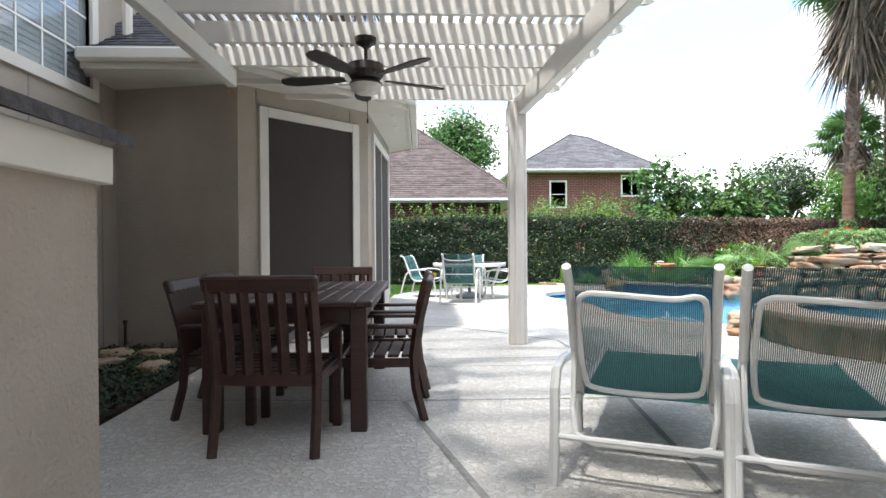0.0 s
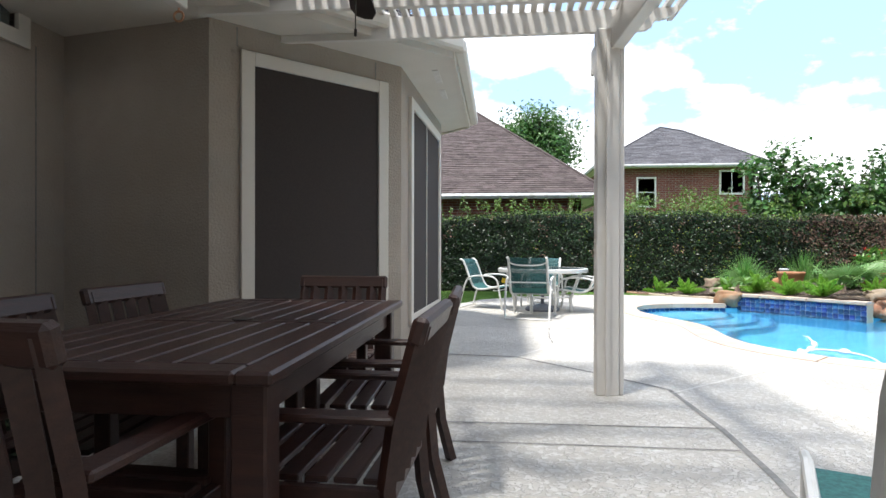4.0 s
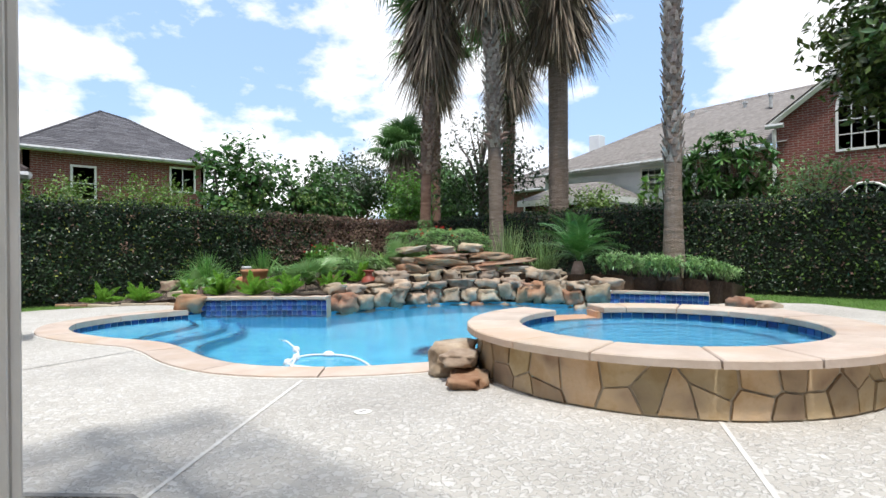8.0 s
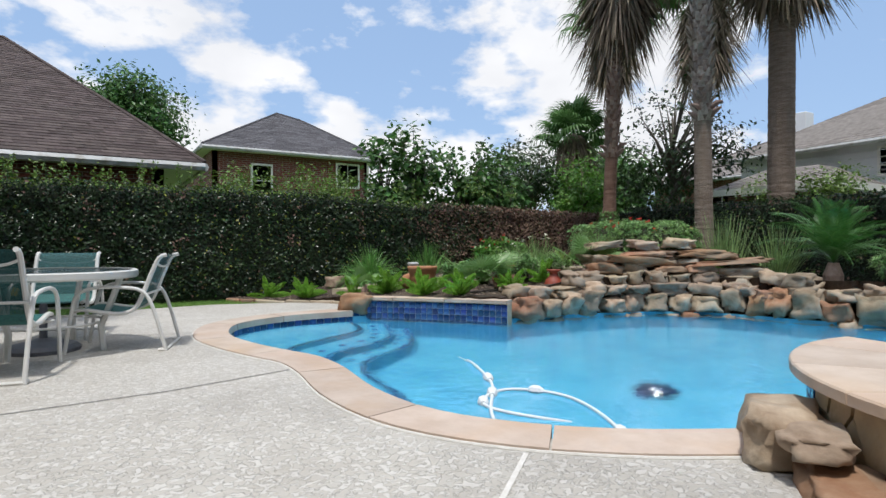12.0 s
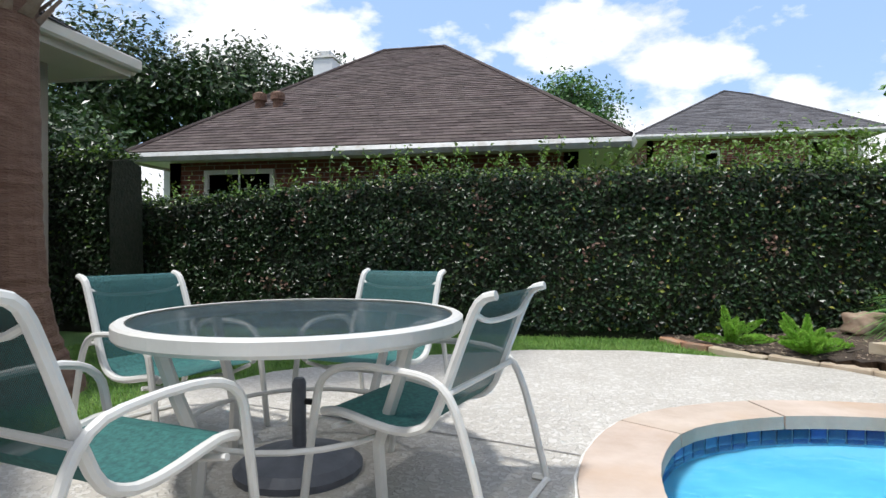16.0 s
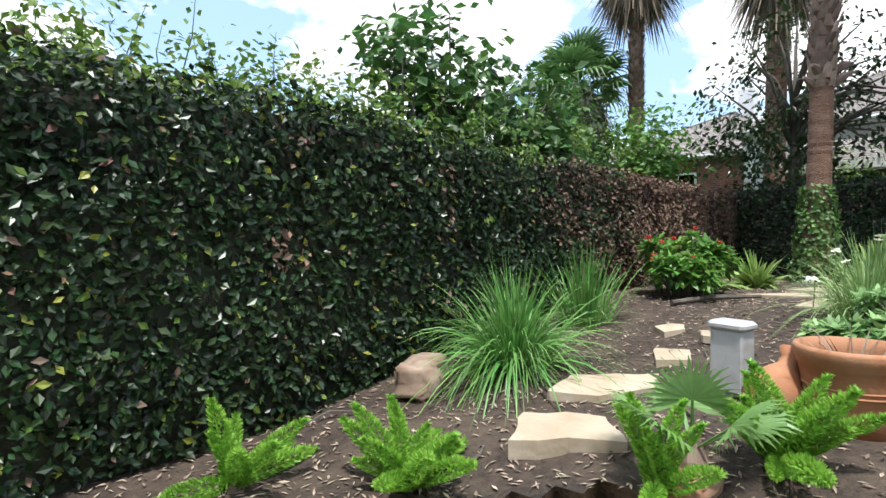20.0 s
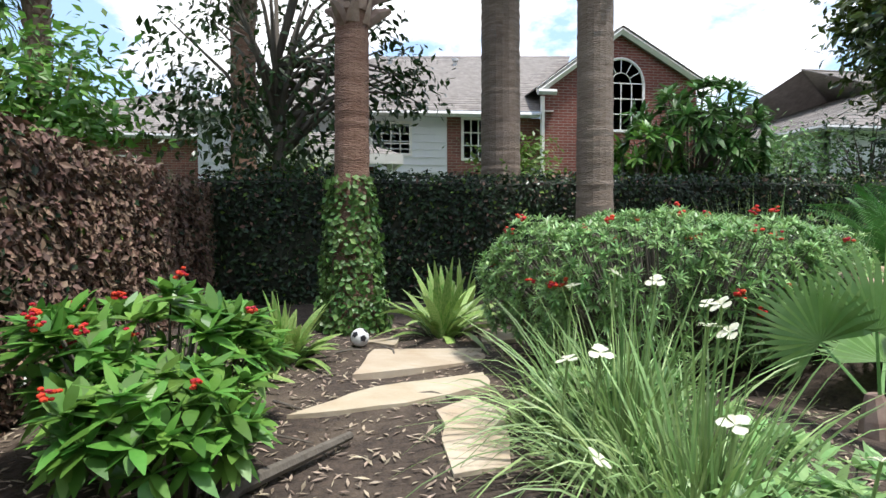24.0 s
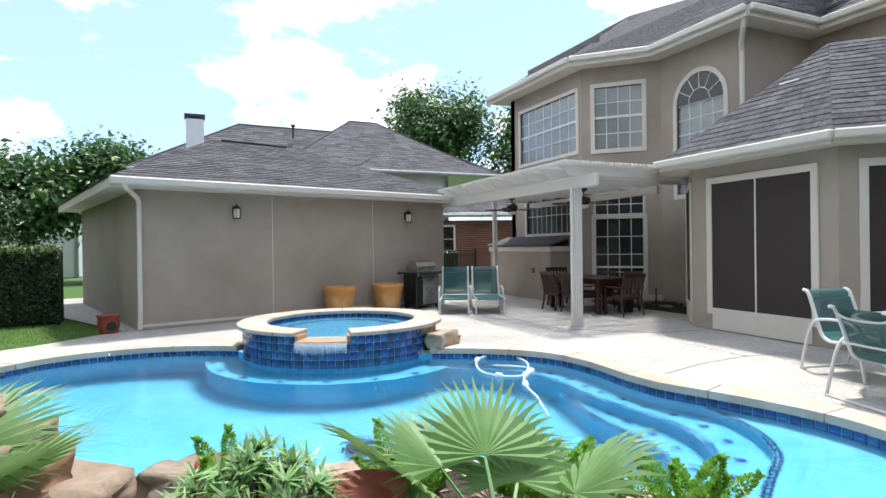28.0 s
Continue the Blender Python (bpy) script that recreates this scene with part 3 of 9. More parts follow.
def window(name, p, q, a0, a1, z0, z1, nx, nz, label, trim=0.1, blind=True, glass=None, split=None, frame_mat=None, arch=False, group="windows of the house"):
    """A gridded window in the wall p-q: casing, sash, muntins, pane and blind, in an opening that goes through the wall."""
    ob = thing(name, label, "window", kind="structure")
    ob.matrix_basis = on_wall(p, q)
    fm = frame_mat or M_TRIM
    bm = nb()
    t = trim
    box(bm, a0 - t, -0.03, z0 - t, a0, 0.05, z1 + (0 if arch else t))
    box(bm, a1, -0.03, z0 - t, a1 + t, 0.05, z1 + (0 if arch else t))
    box(bm, a0, -0.035, z0 - t, a1, 0.06, z0)
    if not arch:
        box(bm, a0, -0.03, z1, a1, 0.05, z1 + t)
    else:
        c, R = (a0 + a1) / 2, (a1 - a0) / 2
        for k in range(16):
            u, v = math.pi * k / 16, math.pi * (k + 1) / 16
            lo = [(c + r * math.cos(w), z1 + r * math.sin(w)) for r, w in ((R, u), (R + t, u), (R + t, v), (R, v))]
            A = [bm.verts.new((x, -0.03, z)) for x, z in lo]
            B = [bm.verts.new((x, 0.05, z)) for x, z in lo]
            bm.faces.new(A)
            bm.faces.new(B[::-1])
            for i in range(4):
                bm.faces.new((A[i], B[i], B[(i + 1) % 4], A[(i + 1) % 4]))
    bmesh.ops.recalc_face_normals(bm, faces=bm.faces[:])
    part("casing", bm, fm, ob)
    for i in range(1, nx):
        x = a0 + (a1 - a0) * i / nx
        part("muntin", box(nb(), x - 0.009, 0.03, z0, x + 0.009, 0.05, z1), M_WHITE, ob)
    for j in range(1, nz):
        z = z0 + (z1 - z0) * j / nz
        part("muntin", box(nb(), a0, 0.028, z - 0.009, a1, 0.052, z + 0.009), M_WHITE, ob)
    for s in split or ():
        part("sash_rail", box(nb(), a0, 0.015, s - 0.025, a1, 0.055, s + 0.025), M_WHITE, ob)
    if arch:
        c, R = (a0 + a1) / 2, (a1 - a0) / 2
        for k in range(1, 6):
            w = math.pi * k / 6
            part("muntin", tube(nb(), [(c + 0.45 * R * math.cos(w), -0.016, z1 + 0.45 * R * math.sin(w)), (c + R * math.cos(w), -0.016, z1 + R * math.sin(w))], 0.01, 5), M_WHITE, ob)
        part("muntin", tube(nb(), [(c + 0.45 * R * math.cos(math.pi * k / 10), -0.016, z1 + 0.45 * R * math.sin(math.pi * k / 10)) for k in range(11)], 0.01, 5), M_WHITE, ob)
        part("sash_rail", box(nb(), a0, 0.02, z1 - 0.02, a1, 0.055, z1 + 0.02), M_WHITE, ob)
    bm = nb()
    box(bm, a0, 0.036, z0, a1, 0.044, z1)
    if arch:
        c, R = (a0 + a1) / 2, (a1 - a0) / 2
        fan = nb()
        fan.faces.new([fan.verts.new((c + R * math.cos(math.pi * k / 20), -0.01, z1 + R * math.sin(math.pi * k / 20))) for k in range(21)])
        part("fanlight_pane", fan, M_DARKGLASS, ob)
    pane = part("pane", bm, glass or M_GLASS, ob)
    pane.visible_shadow = False
    if blind:
        n = max(4, int((z1 - z0) / 0.055))
        bm = nb()
        for j in range(n):
            z = z0 + (z1 - z0) * (j + 0.5) / n
            box(bm, a0 + 0.02, 0.09, z - 0.021, a1 - 0.02, 0.1, z + 0.021, m=None)
        part("blind", bm, M_BLIND, ob, "pale slatted window blind")
    # added board close behind the pane, toned down as a dim room
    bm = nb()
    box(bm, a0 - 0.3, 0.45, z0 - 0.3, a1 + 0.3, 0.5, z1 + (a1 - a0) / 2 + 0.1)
    part("room_backing", bm, M_INSIDE, ob)
    return ob


def shingle_roof(name, planes, material, parent, course=0.14, tab=0.32, thick=0.012):
    """Overlapping shingle tabs on roof planes, each given as its eave ends and its ridge ends, all joined in one mesh; and a solid deck under them."""
    Vs, Fs = [], []
    bm = nb()
    for a, b, c, d in planes:
        a, b, c, d = Vector(a), Vector(b), Vector(c), Vector(d)
        n = (b - a).cross(d - a).normalized()
        if n.z < 0:
            n = -n
        bm.faces.new([bm.verts.new(v) for v in ((a, b, c, d) if (c - d).length > 1e-3 else (a, b, d))])
        slope = max((d - a).length, (c - b).length, 0.1)
        mid = ((c + d) / 2 - (a + b) / 2).length
        rows = max(2, int(mid / course))
        for r in range(rows):
            t0, t1 = r / rows, min(1.0, (r + 1.25) / rows)
            l0, r0 = a.lerp(d, t0), b.lerp(c, t0)
            l1, r1 = a.lerp(d, t1), b.lerp(c, t1)
            k = max(1, int((r0 - l0).length / tab))
            off = (r * 0.37) % 1.0
            cuts = sorted({0.0, 1.0, *[min(1, max(0, (i + off) / k)) for i in range(k)]})
            for u, v in zip(cuts, cuts[1:]):
                if v - u < 1e-4:
                    continue
                g = 0.004 / max(0.3, (r0 - l0).length)
                e = n * thick * (1 + 0.5 * random.random())
                q = [l0.lerp(r0, u + g) + e, l0.lerp(r0, v - g) + e, l1.lerp(r1, v - g) + n * 0.003, l1.lerp(r1, u + g) + n * 0.003, l0.lerp(r0, v - g), l0.lerp(r0, u + g)]
                i = len(Vs)
                Vs += [tuple(x) for x in q]
                Fs += [(i, i + 1, i + 2, i + 3), (i + 5, i + 4, i + 1, i)]
    part(name + "_deck", bm, material, parent)
    return raw_mesh(name + "_shingling", Vs, Fs, material, parent, kind="stuff")


# ---- ground, deck and pool ----
SPA_C, SPA_OUT, SPA_WALL, SPA_IN = Vector((4.8, 5.46)), 1.49, 1.4, 1.12
SPILL0, SPILL1 = 52, 80


def spa_pt(deg, r):
    return (SPA_C.x + r * math.cos(radians(deg)), SPA_C.y + r * math.sin(radians(deg)))


WEST = [(4.05, 12.38), (3.3, 12.36), (2.8, 12.18), (2.42, 11.85), (2.22, 11.2), (2.28, 10.6), (2.44, 10.05), (2.6, 9.6), (2.62, 9.1), (2.56, 8.5), (2.6, 8.0),
        (2.72, 7.68), (2.92, 7.4), (3.13, 7.2), (3.4, 7.0), (3.9, 6.72)]
EAST = [(6.26, 5.3), (6.52, 5.12), (6.95, 4.92), (7.4, 4.82), (8.0, 4.85), (8.55, 5.05), (9.0, 5.5), (9.4, 6.1), (9.62, 6.7)]
NORTH = [(9.2, 8.25), (8.85, 9.1), (8.75, 9.75), (8.5, 10.25), (7.9, 10.72), (7.2, 10.93), (6.5, 11.05), (5.75, 11.1)]
west = smooth_loop(WEST, 3, False)
east = smooth_loop(EAST, 3, False)
north = smooth_loop(NORTH, 3, False)
arc = [Vector(spa_pt(a, SPA_WALL)) for a in range(122, -8, -10)]
tile_west = [Vector((5.55, 10.95)), Vector((5.28, 11.32)), Vector((4.97, 11.68)), Vector((4.65, 12.02)), Vector((4.3, 12.35))]
POOL = west + arc + east + north + tile_west          # runs counter-clockwise
WATER_Z, SPA_Z, FLOOR_Z = -0.1, 0.24, -1.35


def sheet(name, outer, hole, z, material, label="", kind="structure", category=""):
    """A flat sheet with a hole."""
    bm = nb()
    for loop in (outer, hole):
        vs = [bm.verts.new((p[0], p[1], z)) for p in loop]
        for i in range(len(vs)):
            bm.edges.new((vs[i], vs[(i + 1) % len(vs)]))
    bmesh.ops.triangle_fill(bm, edges=bm.edges[:], use_beauty=True)
    for f in bm.faces:
        if f.normal.z < 0:
            f.normal_flip()
    return tagged(part(name, bm, material, None, label), label, category, kind=kind)


hole = offset_loop(POOL, -0.12)
lawn_outer = [(-90, -90), (90, -90), (90, 90), (-90, 90)]
sheet("ground", lawn_outer, hole, -0.035, M_LAWN, "mown green lawn around the pool deck")
DECK_EDGE = [(-2.05, -1.5), (1.2, -6.0), (12.0, -6.0), (7.95, 2.6), (9.0, 3.75), (10.2, 4.6), (10.9, 5.6), (10.6, 6.4), (9.75, 6.9), (9.4, 8.4), (8.6, 10.6), (5.9, 11.5),
             (4.4, 12.6), (4.45, 13.05), (4.35, 13.35), (4.05, 13.8), (3.6, 14.1), (2.6, 14.35), (1.6, 14.2), (0.6, 13.7), (-0.3, 12.9), (-0.75, 11.8), (-0.85, 10.6), (-0.86, 9.3),
             (-0.85, 6.9), (-1.95, 5.7), (-2.08, 5.6)]
sheet("patio_deck", DECK_EDGE, hole, 0.0, M_DECK, "pale knock-down textured concrete pool deck")

joint_parent = thing("deck_joints", "dark and pale control joints in the concrete deck", "joint", kind="structure")


def joint(pts, w, m, name="joint"):
    bm = nb()
    L = offset_loop([Vector(p) for p in pts], w / 2, False)
    R = offset_loop([Vector(p) for p in pts], -w / 2, False)
    A = [bm.verts.new((p.x, p.y, 0.004)) for p in L]
    B = [bm.verts.new((p.x, p.y, 0.004)) for p in R]
    for i in range(len(A) - 1):
        bm.faces.new((B[i], B[i + 1], A[i + 1], A[i]))
    part(name, bm, m, joint_parent)


joint([(-0.85, 7.2), (0.18, 7.1), (0.75, 6.53), (1.23, 5.98), (1.26, 5.1), (1.23, 4.44), (1.0, 2.4), (0.8, 0.5)], 0.035, M_JOINT)
joint([(-2.1, 3.85), (-0.34, 3.72), (1.15, 3.7)], 0.014, M_JOINT)
joint([(-0.34, 3.7), (0.03, 2.25), (0.4, 0.8)], 0.035, M_JOINT)
joint([(-0.9, 5.07), (1.24, 5.11)], 0.012, M_JOINT)
joint([(-0.9, 4.76), (1.22, 4.76)], 0.01, M_JOINT)
joint([(0.18, 7.1), (0.5, 7.6), (0.62, 8.2), (0.65, 8.76), (0.6, 9.05)], 0.02, M_JOINT_PALE)
joint([(1.22, 5.88), (1.95, 6.5), (2.7, 7.13)], 0.022, M_JOINT_PALE)
joint([(3.66, 4.69), (2.73, 4.17), (1.6, 3.5)], 0.022, M_JOINT_PALE)
joint([(-0.85, 9.2), (0.66, 9.0), (1.5, 9.08), (2.32, 9.3)], 0.014, M_JOINT)
joint([(0.66, 9.0), (0.6, 8.32), (0.6, 7.9)], 0.014, M_JOINT)
joint([(0.0, 12.0), (1.6, 11.6), (1.95, 11.5)], 0.012, M_JOINT)

# coping stones round the open edges
coping = thing("pool_coping", "pink-tan sandstone coping stones round the pool edge", "coping", kind="structure")


def coping_run(path, width, z0, z1, length, parent, name="coping_stone", lip=0.03):
    """Separate stones along an open path; the path is the water edge and the stones lie to its right."""
    pts = [Vector((p[0], p[1])) for p in path]
    inn = offset_loop(pts, lip, False)
    out = offset_loop(pts, -width, False)
    d = [0.0]
    for a, b in zip(pts, pts[1:]):
        d.append(d[-1] + (b - a).length)
    i = 0
    start = 0
    while start < len(pts) - 1:
        goal = d[start] + length * random.uniform(0.8, 1.25)
        end = start + 1
        while end < len(pts) - 1 and d[end] < goal:
            end += 1
        bm = nb()
        ii, oo = [p.copy() for p in inn[start:end + 1]], [p.copy() for p in out[start:end + 1]]
        g0, g1 = (pts[start + 1] - pts[start]).normalized() * 0.006, (pts[end - 1] - pts[end]).normalized() * 0.006
        ii[0] += g0
        oo[0] += g0
        ii[-1] += g1
        oo[-1] += g1
        dz = random.uniform(-0.002, 0.002)
        prism(bm, [tuple(p) for p in ii] + [tuple(p) for p in oo[::-1]], z0, z1 + dz)
        part(name, bm, M_COPING, parent)
        start = end


def resample(path, step):
    pts = [Vector((p[0], p[1])) for p in path]
    out, carry = [pts[0]], 0.0
    for a, b in zip(pts, pts[1:]):
        L = (b - a).length
        t = step - carry
        while t <= L:
            out.append(a.lerp(b, t / L))
            t += step
        carry = L - (t - step)
    if (out[-1] - pts[-1]).length > step * 0.3:
        out.append(pts[-1])
    return out


coping_run(resample(west, 0.16), 0.3, -0.055, 0.018, 0.8, coping)
coping_run(resample(east, 0.16), 0.3, -0.055, 0.018, 0.8, coping)
for edge in (west[2:], east):
    part("sealant_bead", tube(nb(), [(p.x, p.y, 0.002) for p in offset_loop(edge, -0.308, False)], 0.009, 6), M_JOINT_PALE, coping, "pale sealant line between coping and deck")

# basin
basin = thing("pool_basin", "blue-plastered freeform swimming pool basin with steps", "pool", kind="structure")
bm = nb()
lo, hi = [bm.verts.new((p.x, p.y, FLOOR_Z)) for p in POOL], [bm.verts.new((p.x, p.y, -0.06)) for p in POOL]
for i in range(len(POOL)):
    j = (i + 1) % len(POOL)
    bm.faces.new((lo[j], lo[i], hi[i], hi[j]))
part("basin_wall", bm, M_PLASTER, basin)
bm = nb()
es = []
vs = [bm.verts.new((p.x, p.y, FLOOR_Z)) for p in POOL]
for i in range(len(vs)):
    es.append(bm.edges.new((vs[i], vs[(i + 1) % len(vs)])))
bmesh.ops.triangle_fill(bm, edges=es, use_beauty=True)
for f in bm.faces:
    if f.normal.z < 0:
        f.normal_flip()
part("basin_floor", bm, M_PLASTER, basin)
# curved steps at the shallow end, each behind an S-shaped nosing with tile dots; the middle one runs on as a bench to the spa
NOSES = ((-0.3, [(4.08, 12.6), (3.98, 11.95), (3.84, 11.6), (3.45, 11.33), (2.98, 11.05), (2.69, 10.7), (2.53, 10.3), (2.46, 9.9), (2.44, 9.7)]),
         (-0.55, [(4.6, 12.6), (4.42, 12.0), (4.14, 11.35), (3.86, 11.05), (3.4, 10.82), (3.12, 10.6), (2.95, 10.25), (2.91, 9.85), (2.97, 9.4), (3.0, 8.8), (2.95, 8.3), (3.0, 7.9), (3.2, 7.5), (3.45, 7.26), (3.85, 7.08), (4.15, 6.95)]),
         (-0.85, [(4.85, 12.4), (4.68, 12.0), (4.39, 11.25), (4.08, 10.9), (3.62, 10.62), (3.36, 10.35), (3.25, 9.95), (3.24, 9.5), (3.2, 9.15), (3.12, 8.8), (3.03, 8.45)]))
for zz, line in NOSES:
    nose = smooth_loop(line, 4, False)
    back = [(1.9, line[-1][1] - 0.3), (1.9, 12.9), (line[0][0], 12.9)] if line[-1][1] > 7 else [(4.1, 6.5), (3.2, 6.5), (1.9, 7.2), (1.9, 12.9), (line[0][0], 12.9)]
    bm = nb()
    prism(bm, [tuple(p) for p in nose] + back, FLOOR_Z - 0.01, zz)
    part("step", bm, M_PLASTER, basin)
    dots = resample([tuple(p) for p in nose], 0.045)
    bm = nb()
    for row in (0.018, 0.052):
        for a_ in offset_loop(dots, -row, False)[3:-3]:
            box(bm, a_.x - 0.016, a_.y - 0.016, zz - 0.001, a_.x + 0.016, a_.y + 0.016, zz + 0.006)
    part("nosing_tiles", bm, M_TILE, basin, "small dark blue tiles along a step edge", kind="stuff")
    if zz < -0.4:
        for p in offset_loop(dots, -0.21, False)[6:-6:7]:
            part("dot_tile", box(nb(), -0.04, -0.04, 0, 0.04, 0.04, 0.005), M_TILE, basin).matrix_basis = pose(p.x, p.y, zz, 0, 0, 45)
# bench round the spa
bench = [Vector(spa_pt(a, SPA_WALL + 0.5)) for a in range(-14, 128, 6)]
bm = nb()
prism(bm, [spa_pt(a, SPA_WALL - 0.05) for a in range(-14, 128, 6)] + [tuple(p) for p in bench[::-1]], FLOOR_Z - 0.02, -0.5)
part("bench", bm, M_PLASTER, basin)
for p in bench[2:-1:3]:
    q = SPA_C + (p - SPA_C) * 0.95
    part("dot_tile", box(nb(), -0.04, -0.04, 0, 0.04, 0.04, 0.005), M_TILE, basin).matrix_basis = pose(q.x, q.y, -0.494, 0, 0, 45)

bm = nb()
es = []
vs = [bm.verts.new((p.x, p.y, WATER_Z)) for p in offset_loop(POOL, -0.004)]
for i in range(len(vs)):
    es.append(bm.edges.new((vs[i], vs[(i + 1) % len(vs)])))
bmesh.ops.triangle_fill(bm, edges=es, use_beauty=True)
for f in bm.faces:
    if f.normal.z < 0:
        f.normal_flip()
pw = tagged(part("pool_water", bm, M_WATER), "clear blue rippled swimming pool water", "water", kind="structure")
pw.visible_shadow = False

# tile bands
tile_me = bpy.data.meshes.new("tile")
_b = box(nb(), -0.07, -0.006, -0.07, 0.07, 0.004, 0.07, 0.006)
_b.to_mesh(tile_me)
_b.free()
tile_me.materials.append(M_TILE)


def tile_band(path, z_top, rows, parent, size=0.1, side=1):
    """Rows of square tiles on a grout bed along a plan path; side 1: they face to its left."""
    P = resample(path, size)
    off = offset_loop(P, 0.004 * side, False)
    bm = nb()
    lo = [bm.verts.new((p.x, p.y, z_top - rows * size)) for p in off]
    hi = [bm.verts.new((p.x, p.y, z_top)) for p in off]
    for i in range(len(P) - 1):
        bm.faces.new((lo[i], lo[i + 1], hi[i + 1], hi[i]))
    part("grout_bed", bm, M_GROUT, parent)
    face = offset_loop(P, 0.009 * side, False)
    for a, b in zip(face, face[1:]):
        m = (a + b) / 2
        ang = math.degrees(math.atan2(b.y - a.y, b.x - a.x)) + (180 if side > 0 else 0)
        k = min(1.0, (b - a).length / size)
        for r in range(rows):
            piece("tile", tile_me, parent, pose(m.x, m.y, z_top - (r + 0.5) * size, 0, 0, ang) @ Matrix.Diagonal((k * size / 0.15, 1, size / 0.15, 1)))


bands = thing("waterline_tiles", "glossy cobalt blue square waterline tiles", "tile", kind="structure")
tile_band(west, -0.055, 2, bands)
tile_band(east, -0.055, 2, bands)
for nm, path in (("low_tile_wall", tile_west + [Vector((4.05, 12.45))]), ("low_tile_wall", [Vector((9.66, 6.78)), Vector((9.5, 7.3)), Vector((9.32, 7.8)), Vector((9.17, 8.28))])):
    w = thing(nm, "low blue-tiled pool wall with a flat stone cap, holding up the planting bed", "wall", kind="structure")
    bm = nb()
    prism(bm, [tuple(p) for p in path] + [tuple(p) for p in offset_loop(path, -0.2, False)[::-1]], -0.3, 0.15)
    part("wall_core", bm, M_FLAG_MORTAR, w)
    tile_band(path, 0.14, 4, w, 0.078)
    coping_run(resample(path, 0.12), 0.24, 0.152, 0.19, 0.6, w, "cap_stone", 0.03)

# skimmer grille and floor drain, small plates
sk = thing("skimmer_grille", "small white slotted pool return grille", "grille", (2.5, 9.86, -0.12), 106)
part("plate", box(nb(), -0.09, -0.012, -0.045, 0.09, 0.0, 0.045, 0.004), M_WHITE, sk)
for i in range(7):
    # dark bars on the plate stand for the shade in its slots
    part("slot", box(nb(), -0.07 + i * 0.022, -0.014, -0.03, -0.062 + i * 0.022, -0.011, 0.03), M_JOINT, sk)
for x, y in ((1.9, 4.6), (2.5, 6.2)):
    dr = thing("deck_drain", "small round plastic drain cap set in the deck", "drain", (x, y, 0))
    part("cap", lathe(nb(), [(0.05, 0.0), (0.05, 0.005), (0.03, 0.007), (0.0, 0.007)], 16), M_JOINT_PALE, dr)
    # dark bar on the cap, coloured as the shade of a slot
    part("slot", box(nb(), -0.025, -0.004, 0.007, 0.025, 0.004, 0.009), M_JOINT, dr)

# ---- raised spa ----
spa = thing("raised_spa", "round raised spa with sandstone coping, flagstone face and blue tiles", "spa", kind="structure")
gap = [a for a in range(SPILL1, SPILL0 + 361, 4)]


def ring(bm, r0, r1, z0, z1, degs):
    for a, b in zip(degs, degs[1:]):
        q = [spa_pt(a, r0), spa_pt(a, r1), spa_pt(b, r1), spa_pt(b, r0)]
        A, B = [bm.verts.new((*p, z0)) for p in q], [bm.verts.new((*p, z1)) for p in q]
        bm.faces.new(A[::-1])
        bm.faces.new(B)
        for i in range(4):
            bm.faces.new((A[i], A[(i + 1) % 4], B[(i + 1) % 4], B[i]))
    bmesh.ops.remove_doubles(bm, verts=bm.verts[:], dist=1e-5)
    bmesh.ops.recalc_face_normals(bm, faces=bm.faces[:])
    return bm


part("spa_wall", ring(nb(), SPA_IN, SPA_WALL - 0.006, -0.6, 0.275, gap), M_FLAG_MORTAR, spa)
part("spa_sill", ring(nb(), SPA_IN, SPA_WALL - 0.02, -0.6, 0.19, list(range(SPILL0, SPILL1 + 1, 4))), M_FLAG_MORTAR, spa)
bm = nb()
prism(bm, [spa_pt(SPILL0 + 1, SPA_IN), spa_pt(SPILL0 + 1, SPA_WALL + 0.1), spa_pt(66, SPA_WALL + 0.12), spa_pt(SPILL1 - 1, SPA_WALL + 0.1), spa_pt(SPILL1 - 1, SPA_IN)], 0.195, 0.23)
part("spillway_stone", bm, M_ALGAE, spa, "wet orange-tan sandstone spillway slab")
for a in (SPILL0, SPILL1):
    s = 1 if a == SPILL1 else -1
    bm = nb()
    prism(bm, [spa_pt(a - s * 1.2, SPA_IN + 0.05), spa_pt(a - s * 1.2, SPA_WALL + 0.02), spa_pt(a + s * 0.3, SPA_WALL + 0.02), spa_pt(a + s * 0.3, SPA_IN + 0.05)], 0.225, 0.288)
    part("spillway_cheek", bm, M_ALGAE, spa)
# coping stones of the spa
a = SPILL1
while a < SPILL0 + 359:
    b = min(SPILL0 + 360, a + random.uniform(19, 27))
    if SPILL0 + 360 - b < 9:
        b = SPILL0 + 360
    degs = [a + 0.25 + (b - a - 0.5) * k / 6 for k in range(7)]
    bm = nb()
    prism(bm, [spa_pt(d, SPA_OUT) for d in degs] + [spa_pt(d, SPA_IN - 0.04) for d in degs[::-1]], 0.29, 0.34 + random.uniform(-0.002, 0.002))
    bmesh.ops.bevel(bm, geom=[e for e in bm.edges if abs(e.verts[0].co.z - e.verts[1].co.z) < 1e-4 and e.verts[0].co.z > 0.325], offset=0.008, segments=1, affect="EDGES")
    part("coping_stone", bm, M_COPING, spa)
    a = b
